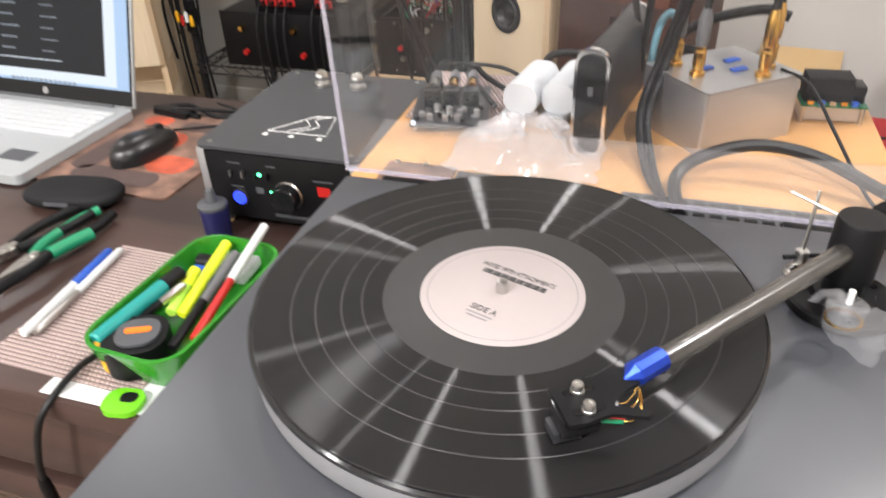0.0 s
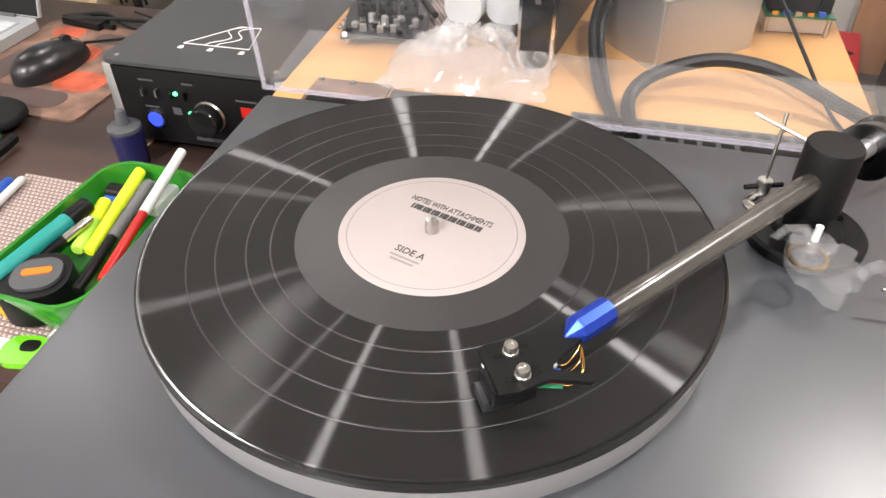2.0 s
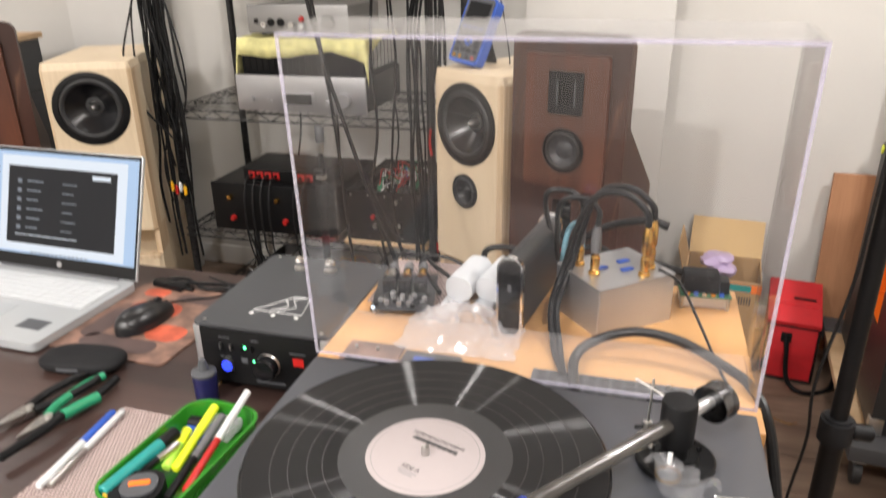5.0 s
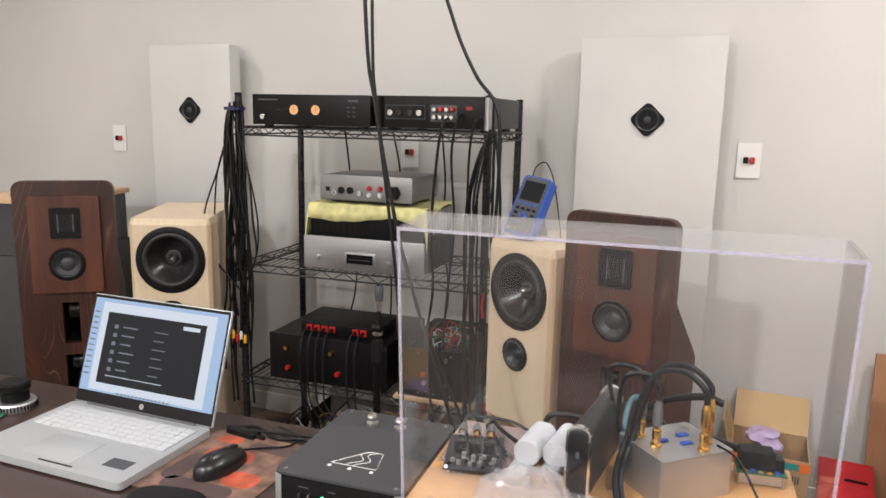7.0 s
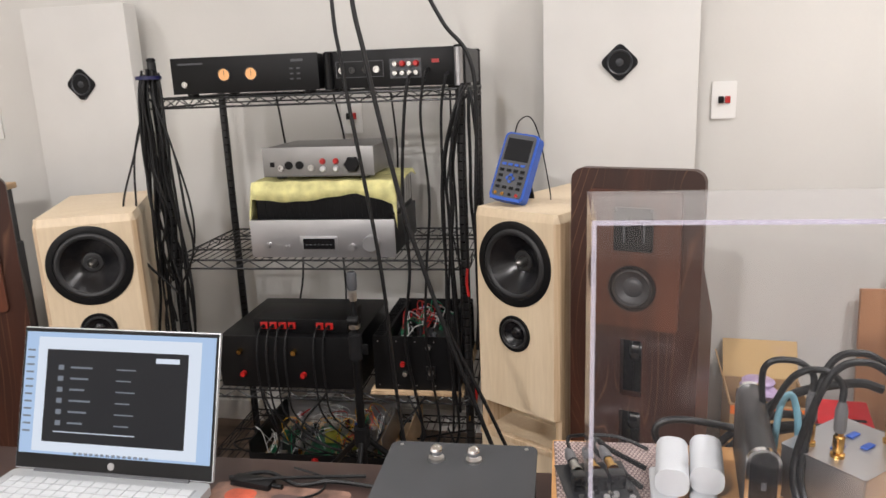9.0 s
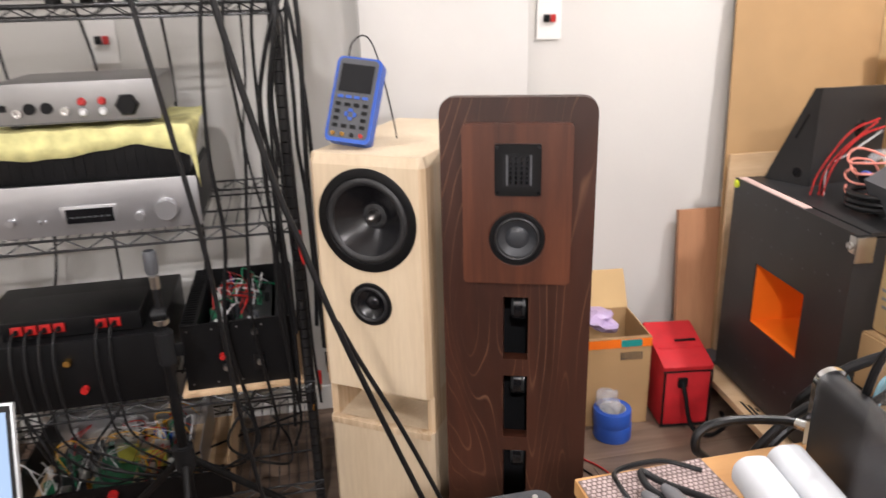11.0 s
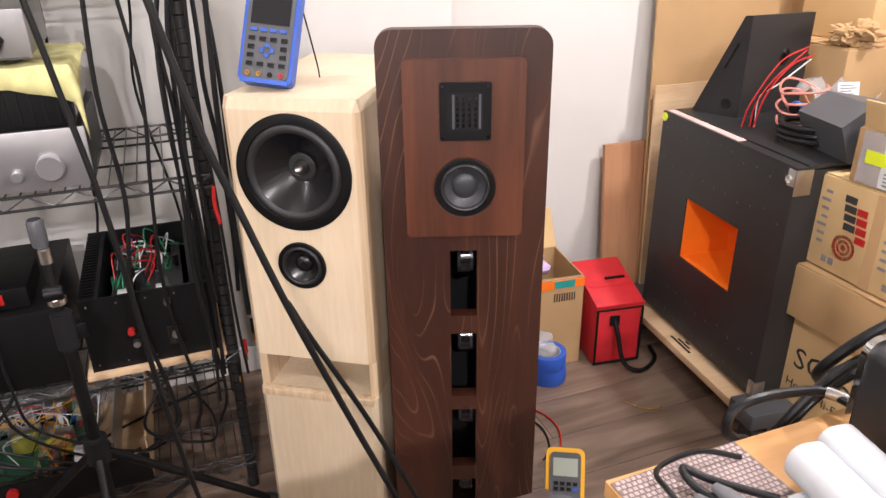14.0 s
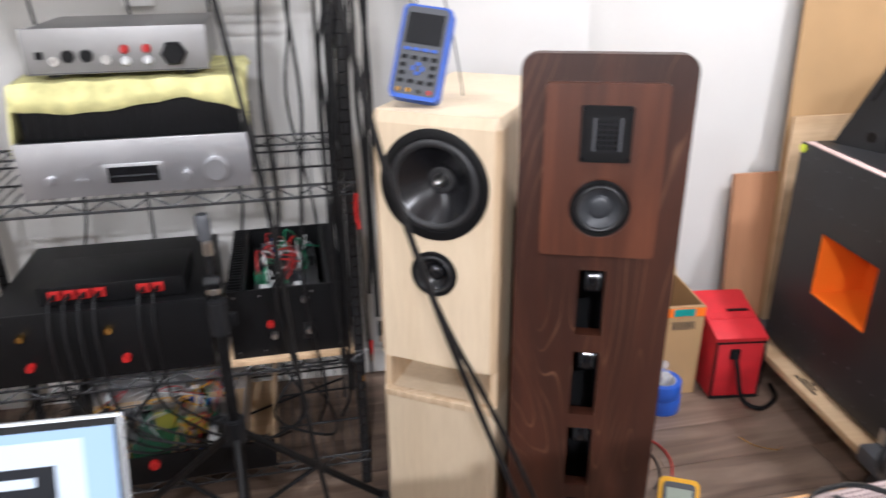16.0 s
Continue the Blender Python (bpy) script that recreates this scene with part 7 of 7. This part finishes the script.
# thick cables that loop in the air behind the bench
leads("power_cable", "thick black cable looping behind the bench", [(0.118, 0.515, 0.845), (0.122, 0.530, 0.875), (0.096, 0.54, 0.882), (0.045, 0.54, 0.862), (0.010, 0.545, 0.822), (-0.01, 0.56, 0.76), (0.02, 0.58, 0.60)], 0.0052, group="bench power cables")
leads("power_cable", "thick black cable looping behind the bench", [(0.132, 0.510, 0.845), (0.134, 0.525, 0.862), (0.106, 0.54, 0.867), (0.055, 0.545, 0.848), (0.022, 0.55, 0.810), (0.005, 0.565, 0.75), (0.03, 0.58, 0.60)], 0.0052, group="bench power cables")
plugged = leads("power_cable", "thick black cable plugged into the device's end", [(0.052, 0.512, 0.858), (0.045, 0.535, 0.858), (0.01, 0.54, 0.864), (-0.035, 0.54, 0.869), (-0.062, 0.54, 0.862), (-0.066, 0.54, 0.842), (-0.045, 0.55, 0.818), (-0.01, 0.56, 0.78), (0.0, 0.58, 0.62)], 0.0050, group="bench power cables")
part("plug", tube([(0.047, 0.499, 0.858), (0.054, 0.516, 0.858), (0.046, 0.534, 0.858)], 0.0062, 14), STEEL, plugged, "steel cable plug")

# ---- cables and stands ----
rc = random.Random(21)
POLE_X, POLE_Y = 0.474, 0.55


def hang(x0, y0, z0, x1, y1, z1, sway=0.03, n=5):
    pts = [Vector((x0, y0, z0))]
    for k in range(1, n):
        t = k / n
        pts.append(Vector((x0 + (x1 - x0) * t + rc.uniform(-sway, sway), y0 + (y1 - y0) * t + rc.uniform(-sway, sway) * 0.5, z0 + (z1 - z0) * t)))
    return pts + [Vector((x1, y1, z1))]


# two long cables from the ceiling
leads("hanging_cable", "thick black cable hanging from the ceiling", [(-0.70, 1.25, CEIL), (-0.70, 1.25, 1.6), (-0.685, 1.25, 1.36), (-0.65, 1.25, 1.10), (-0.62, 1.25, 0.86), (-0.60, 1.25, 0.55), (-0.57, 1.25, 0.28), (-0.52, 1.22, 0.02)], 0.0046, group="hanging cables")
leads("hanging_cable", "thick black cable hanging from the ceiling", [(-0.59, 0.90, CEIL), (-0.562, 0.90, 1.6), (-0.535, 0.90, 1.36), (-0.483, 0.90, 1.10), (-0.450, 0.90, 0.985), (-0.405, 0.90, 0.84), (-0.342, 0.90, 0.66), (-0.284, 0.90, 0.50), (-0.20, 0.90, 0.26), (-0.15, 0.95, 0.01)], 0.0044, group="hanging cables")
leads("hanging_cable", "black cable running beside a hanging one", [(-0.41, 0.91, 0.86), (-0.385, 0.912, 0.80), (-0.322, 0.915, 0.66), (-0.258, 0.915, 0.50), (-0.17, 0.915, 0.26), (-0.12, 0.95, 0.01)], 0.0037, group="hanging cables")
leads("hanging_cable", "black cable drooping from the ceiling to the rack", [(-0.70, 1.57, CEIL), (-0.63, 1.57, 1.85), (-0.575, 1.57, 1.63), (-0.50, 1.57, 1.47), (-0.435, 1.565, 1.385), (-0.415, 1.56, 1.25), (-0.425, 1.56, 0.9), (-0.42, 1.56, 0.5)], 0.0055, group="hanging cables")

# loom on the left post of the rack
for k in range(18):
    r = rc.uniform(0.0025, 0.0048)
    a = rc.uniform(0, 6.28)
    rr = rc.uniform(0.016, 0.045)
    x, y = -1.362 + rr * math.cos(a), 1.575 + rr * math.sin(a) * 0.6
    z1 = rc.choice([0.42, 0.5, 0.62, 0.75, 0.3])
    pts = [(-1.355 + rr * 0.7 * math.cos(a), 1.58 + rr * math.sin(a) * 0.5, 1.385 - rc.uniform(0, 0.03))] + hang(x, y, 1.30, x + rc.uniform(-0.03, 0.05), y, z1, 0.014, 6)
    m = rc.choice([CABLE, CABLE, CABLE, CABLE, CABLE, CABLE_GREY, RED]) if z1 < 0.5 else CABLE
    leads("loom_cable", "black cable hung over the rack post", pts, r, m, group="near cable loom")
for k in range(5):
    s = rc.choice([-1, 1])
    x = -1.36
    leads("loom_cable", "black cable hung over the rack post", [(x, 1.575, 1.33), (x + s * 0.06, 1.56, 1.15), (x + s * rc.uniform(0.07, 0.12), 1.55, 0.98), (x + s * 0.09, 1.55, 0.85), (x + 0.02, 1.56, 0.72)], 0.003, group="near cable loom")
tie = thing("cable_tie", "dark navy cable tie round the loom", "cable tie", (-1.358, 1.578, 1.352))
part("band", lathe([(0.034, 0), (0.036, 0), (0.036, 0.010), (0.034, 0.010), (0.034, 0)], 28), NAVY, tie)
for k, mt in enumerate((YELLOW, RED, WHITE_PLASTIC, YELLOW)):
    tg = tagged(part("phono_plug", lathe([(0, 0), (0.006, 0), (0.006, 0.022), (0.004, 0.030), (0, 0.030)], 14, at=(-1.372 + 0.016 * k, 1.552, 0.545 - 0.012 * (k % 2))), mt), "coloured phono plug hanging in the loom", "plug", group="phono plugs")

# loom on the right post
for k in range(9):
    r = rc.uniform(0.0028, 0.0046)
    x = -0.435 + rc.uniform(-0.075, 0.055)
    y = 1.572 + rc.uniform(-0.03, 0.02)
    z1 = rc.choice([0.40, 0.45, 0.55, 0.35, 0.30])
    leads("loom_cable", "black cable hung over the far rack post", [(-0.452 + rc.uniform(-0.02, 0.02), 1.585, 1.30 + rc.uniform(-0.02, 0.015)), (x * 0.5 - 0.22, y, 1.24)] + hang(x, y, 1.10, x + rc.uniform(-0.02, 0.02), y, z1, 0.008, 5), r, CABLE, group="far cable loom")
for k in range(5):
    x = -0.46 + 0.022 * k
    pl = thing("banana_plug", "gold banana plug with a red sleeve hanging from a cable", "plug", (x, 1.560 + 0.004 * (k % 2), 0.33 + 0.05 * (k % 3)), 0, "banana plugs")
    part("sleeve", lathe([(0, 0.02), (0.004, 0.02), (0.005, 0.024), (0.005, 0.055), (0, 0.058)], 14), RED if k % 2 else BLACK, pl)
    part("pin", lathe([(0, 0), (0.002, 0.001), (0.0026, 0.010), (0.002, 0.020), (0, 0.020)], 12), GOLD, pl)
tagged(part("red_sleeve", tube([(-0.452, 1.56, 0.80), (-0.455, 1.558, 0.76), (-0.45, 1.555, 0.72)], 0.0042, 10), RED), "red sleeved plug on the rack post", "plug")

# leads that drop from the reversed amplifier and the tube amplifier
for k, (x, xe) in enumerate(((-0.611, -0.62), (-0.566, -0.57), (-0.511, -0.515))):
    y = 1.545 + 0.006 * (k % 3)
    z0 = 1.352 if k % 2 else 1.34
    leads("amplifier_lead", "black lead dropping from the amplifier's sockets", [(x + 0.02, 1.588, z0), (x + 0.015, 1.55, z0 - 0.02), (x, y, 1.22), (x + rc.uniform(-0.02, 0.02), y, 1.0), ((x + xe) / 2, y, 0.8), (xe + rc.uniform(-0.02, 0.02), y, 0.58), (xe + rc.uniform(-0.03, 0.03), y + 0.01, 0.32), (xe, y + 0.03, 0.22)], 0.0038 if k % 3 else 0.0045, group="amplifier leads")
for k in range(4):
    x = -1.15 + 0.2 * k
    leads("rear_lead", "dark lead hanging behind the rack", [(x, 2.0, 1.31), (x + rc.uniform(-0.02, 0.02), 2.05, 1.1), (x + rc.uniform(-0.04, 0.04), 2.055, 0.9), (x + rc.uniform(-0.05, 0.05), 2.05, 0.6), (x + rc.uniform(-0.1, 0.1), 2.0, 0.25)], 0.0035, group="rear leads")
for k in range(6):
    x = -1.105 + 0.030 * (k + (2 if k > 3 else 0))
    xe = -1.10 + 0.055 * k
    leads("switch_lead", "black lead from the spring terminals", [(x, 1.612, 0.600), (x - 0.004, 1.585, 0.585), (x - 0.005, 1.562, 0.52), (x, 1.555, 0.42), (x + 0.02, 1.55, 0.33), (xe + 0.06, 1.56, 0.24), (xe + 0.14, 1.58, 0.19), (xe + 0.18, 1.62, 0.17)], 0.0030, CABLE, group="switch leads")
for k in range(4):
    x = rc.uniform(-1.2, -0.55)
    leads("floor_cable", "tangled dark cable on the lower shelf", [(x, 1.58, 0.40), (x + rc.uniform(-0.1, 0.1), 1.55, 0.27), (x + rc.uniform(-0.2, 0.2), 1.60, 0.16), (x + rc.uniform(-0.2, 0.2), 1.75, 0.125), (x + rc.uniform(-0.3, 0.3), 1.9, 0.125)], 0.0035, group="tangled cables")
for k in range(6):
    x = -0.62 + 0.06 * k
    leads("floor_cable", "black cable lying on the floor", [(x, 1.5, 0.006), (x + 0.08, 1.40, 0.006), (x + rc.uniform(-0.1, 0.1), 1.25, 0.006), (x - 0.12, 1.12, 0.006), (x - 0.3, 1.05, 0.006)], 0.0045, CABLE if k != 2 else WHITE_PLASTIC, group="floor cables")

# microphone stand in front of the rack
mic = thing("microphone_stand", "black microphone stand with an empty clip on a tripod", "microphone stand", (-0.745, 1.40, 0))
part("pole", tube([(0, 0, 0.10), (0, 0, 0.62)], 0.0115, 16, smooth=False), BLACK, mic)
part("upper_pole", tube([(0, 0, 0.60), (-0.004, 0.02, 0.76)], 0.0075, 14, smooth=False), BLACK, mic)
part("clutch", cyl(0.019, 0.075, (0, 0, 0.585), seg=20, bevel=0.003), BLACK_MATT, mic)
part("clutch_ring", cyl(0.016, 0.014, (-0.002, 0.008, 0.672), seg=20, bevel=0.002), STEEL, mic, "steel clutch ring")
part("boom_joint", cyl(0.014, 0.030, (-0.018, 0.004, 0.695), "x", 20, bevel=0.002), BLACK, mic)
part("wing_nut", box(0.012, 0.035, -0.004, 0.004, 0.60, 0.63, bevel=0.003), BLACK, mic)
part("swivel", cyl(0.010, 0.03, (-0.004, 0.02, 0.745), seg=16, bevel=0.002), STEEL, mic)
part("microphone_clip", lathe([(0.012, 0), (0.014, 0.01), (0.014, 0.045), (0.011, 0.05)], 20, at=(-0.008, 0.03, 0.775)), GREY_PLASTIC, mic, "grey plastic microphone clip")
part("hub", cyl(0.022, 0.06, (0, 0, 0.325), seg=20, bevel=0.003), BLACK_MATT, mic)
part("lower_tube", tube([(0, 0, 0.10), (0, 0, 0.33)], 0.0095, 14, smooth=False), STEEL, mic)
for a in (20, 150, 275):
    c, s_ = math.cos(radians(a)), math.sin(radians(a))
    leg = part("leg", tube([(0.018 * c, 0.018 * s_, 0.34), (0.34 * c, 0.34 * s_, 0.012)], 0.0085, 12, smooth=False), BLACK, mic)
    part("brace", tube([(0.012 * c, 0.012 * s_, 0.13), (0.17 * c, 0.17 * s_, 0.185)], 0.005, 8, smooth=False), BLACK, leg)
    part("foot", tube([(0.325 * c, 0.325 * s_, 0.028), (0.35 * c, 0.35 * s_, 0.008)], 0.012, 12, smooth=False), RUBBER, leg)

# tall black stand beside the bench
pole = thing("black_stand", "tall black metal stand with a clamp and a thin cable", "stand", (POLE_X, POLE_Y, 0))
part("lower_tube", tube([(0, 0, 0.05), (0, 0, 0.62)], 0.0165, 18, smooth=False), BLACK, pole)
part("upper_tube", tube([(0, 0, 0.60), (0, 0, 1.40)], 0.0125, 18, smooth=False), BLACK, pole)
part("clamp", cyl(0.024, 0.045, (0, 0, 0.595), seg=20, bevel=0.004), BLACK_MATT, pole)
part("clamp_knob", cyl(0.013, 0.03, (0.020, 0.0, 0.618), "x", 14, bevel=0.003), BLACK, pole)
for a in (-20, 100, 220):
    c, s_ = math.cos(radians(a)), math.sin(radians(a))
    part("leg", tube([(0, 0, 0.16), (0.20 * c, 0.20 * s_, 0.012)], 0.009, 10, smooth=False), BLACK, pole)
part("cable", tube([(-0.012, -0.012, 1.38), (-0.020, -0.014, 1.0), (-0.024, -0.012, 0.86), (-0.045, -0.014, 0.70), (-0.040, -0.012, 0.60), (-0.052, -0.016, 0.45), (-0.04, -0.01, 0.2)], 0.0024, 6), CABLE, pole)

# probe leads and an offcut of wire on the floor
leads("probe_lead", "red meter lead on the floor", [(0.25, 1.38, 0.03), (0.30, 1.42, 0.004), (0.34, 1.50, 0.004), (0.33, 1.58, 0.004), (0.26, 1.68, 0.004), (0.20, 1.78, 0.004)], 0.0026, RED)
leads("probe_lead", "black meter lead on the floor", [(0.23, 1.38, 0.03), (0.28, 1.44, 0.004), (0.30, 1.52, 0.004), (0.27, 1.60, 0.004), (0.22, 1.70, 0.004), (0.16, 1.80, 0.004)], 0.0028, CABLE)
leads("wire_offcut", "short bare wire offcut on the floor", [(0.575, 1.545, 0.003), (0.60, 1.50, 0.003), (0.645, 1.475, 0.003), (0.665, 1.485, 0.003)], 0.0012, GOLD)

# thick cables and probes at the far edge of the bench
leads("thick_cable", "thick black cable bending over the bench's far edge", [(0.20, 0.512, BZ + 0.095), (0.17, 0.518, BZ + 0.10), (0.11, 0.54, BZ + 0.075), (0.07, 0.56, BZ + 0.03), (0.085, 0.575, BZ + 0.0), (0.12, 0.565, BZ + 0.012), (0.18, 0.53, BZ + 0.03), (0.24, 0.50, BZ + 0.03)], 0.0058)
leads("probe_cable", "black probe cable on the mat", [(-0.10, 0.40, BZ + 0.012), (-0.125, 0.44, BZ + 0.012), (-0.15, 0.475, BZ + 0.016), (-0.148, 0.50, BZ + 0.018), (-0.13, 0.485, BZ + 0.012), (-0.09, 0.45, BZ + 0.008)], 0.0035)

# dark cabinet past the far walnut speaker, with a board and loose parts on it
lc = thing("tall_cabinet", "dark grey cabinet with a sloped shoulder under a wooden board", "cabinet", (-2.47, 1.36, 0), 12)
up_y = Matrix(((1, 0, 0, 0), (0, 0, 1, 0), (0, 1, 0, 0), (0, 0, 0, 1)))
part("lower_box", box(0, 0.43, 0, 0.50, 0.02, 0.80, bevel=0.004), CHARCOAL, lc)
part("upper_box", prism([(0, 0.802), (0.43, 0.802), (0.43, 0.995), (0.14, 0.995), (0, 0.88)], 0.48, m=up_y), CHARCOAL, lc)
part("top_board", box(0.10, 0.445, -0.01, 0.49, 0.997, 1.018, bevel=0.002), PLY_RAW, lc, "pale plywood board")
part("corner_bracket", box(0.396, 0.434, -0.004, 0.0, 0.90, 0.96, bevel=0.001), STEEL, lc)
for x in (0.05, 0.38):
    for y in (0.05, 0.45):
        part("foot", cyl(0.018, 0.02, (x, y, 0), seg=16), RUBBER, lc)
lp = thing("crossover_board", "loose electronic parts and blue wire on a wooden board", "circuit board", (-2.28, 1.47, 1.018), 12)
part("board", box(0, 0.14, 0, 0.09, 0, 0.004), PCB_GREEN, lp)
part("coil", lathe([(0.012, 0), (0.026, 0), (0.026, 0.022), (0.012, 0.022), (0.012, 0)], 24, at=(0.035, 0.045, 0.004)), GOLD, lp, "copper coil")
part("capacitor", cyl(0.014, 0.032, (0.085, 0.045, 0.004), seg=18, bevel=0.002), GREY_PLASTIC, lp)
part("wire", tube([(0.10, 0.02, 0.006), (0.13, 0.0, 0.03), (0.16, 0.01, 0.02), (0.17, 0.03, 0.003)], 0.0025, 6), BLUE_PLASTIC, lp)

gp = thing("bare_circuit_board", "bare green circuit board on the dark desk", "circuit board", (-1.335, 0.395, DZ), 14)
part("board", box(0, 0.165, 0, 0.085, 0.002, 0.0036), PCB_GREEN, gp)
for k in range(14):
    part("solder_pad", cyl(0.0025, 0.0006, (0.012 + 0.0108 * k, 0.012 + 0.055 * ((k * 5) % 7) / 7, 0.0036), seg=8), STEEL, gp)
for x in (0.005, 0.160):
    for y in (0.005, 0.080):
        part("standoff", cyl(0.003, 0.002, (x, y, 0), seg=10), STEEL, gp)

# ---- floor planks ----
fm, nt, b = nodes_of("vinyl_plank")
v = coords(nt, (0.12, 1, 1))
oi = nt.nodes.new("ShaderNodeObjectInfo")
add = nt.nodes.new("ShaderNodeVectorMath")
add.operation = "ADD"
cmb = nt.nodes.new("ShaderNodeCombineXYZ")
mul = nt.nodes.new("ShaderNodeMath")
mul.operation = "MULTIPLY"
mul.inputs[1].default_value = 37.0
nt.links.new(oi.outputs["Random"], mul.inputs[0])
nt.links.new(mul.outputs[0], cmb.inputs[1])
nt.links.new(v, add.inputs[0])
nt.links.new(cmb.outputs[0], add.inputs[1])
grain = noise_tex(nt, add.outputs[0], 16, 6, 0.6, 0.8)
fib = noise_tex(nt, add.outputs[0], 160, 3, 0.6)
base_c = ramp(nt, grain, [(0.28, (0.085, 0.055, 0.039)), (0.5, (0.170, 0.118, 0.086)), (0.75, (0.27, 0.20, 0.150))])
tone = ramp(nt, oi.outputs["Random"], [(0.0, (0.80, 0.80, 0.80)), (1.0, (1.12, 1.10, 1.08))])
mx = mixer(nt, "MULTIPLY", base_c.outputs[0], tone.outputs[0], 1.0)
nt.links.new(mx.outputs[2], b.inputs["Base Color"])
b.inputs["Roughness"].default_value = 0.42
bump(nt, b, fib, 0.1, 0.0005)
me_long = bpy.data.meshes.new("plank")
pbm = box(0, 1.1985, 0, 0.1496, -0.004, 0, bevel=0.0008)
pbm.to_mesh(me_long)
pbm.free()
me_long.materials.append(fm)
row = 0
y = D0
while y < 2.15:
    x = W0 - 1.2 * ((row * 0.37) % 1.0)
    while x < W1:
        o = new("plank", me_long)
        o.parent = floor
        xa, xb = max(x, W0), min(x + 1.2, W1)
        o.location, o.scale = (xa, y, 0), ((xb - xa) / 1.2, 1, 1)
        x += 1.2
    y += 0.151
    row += 1
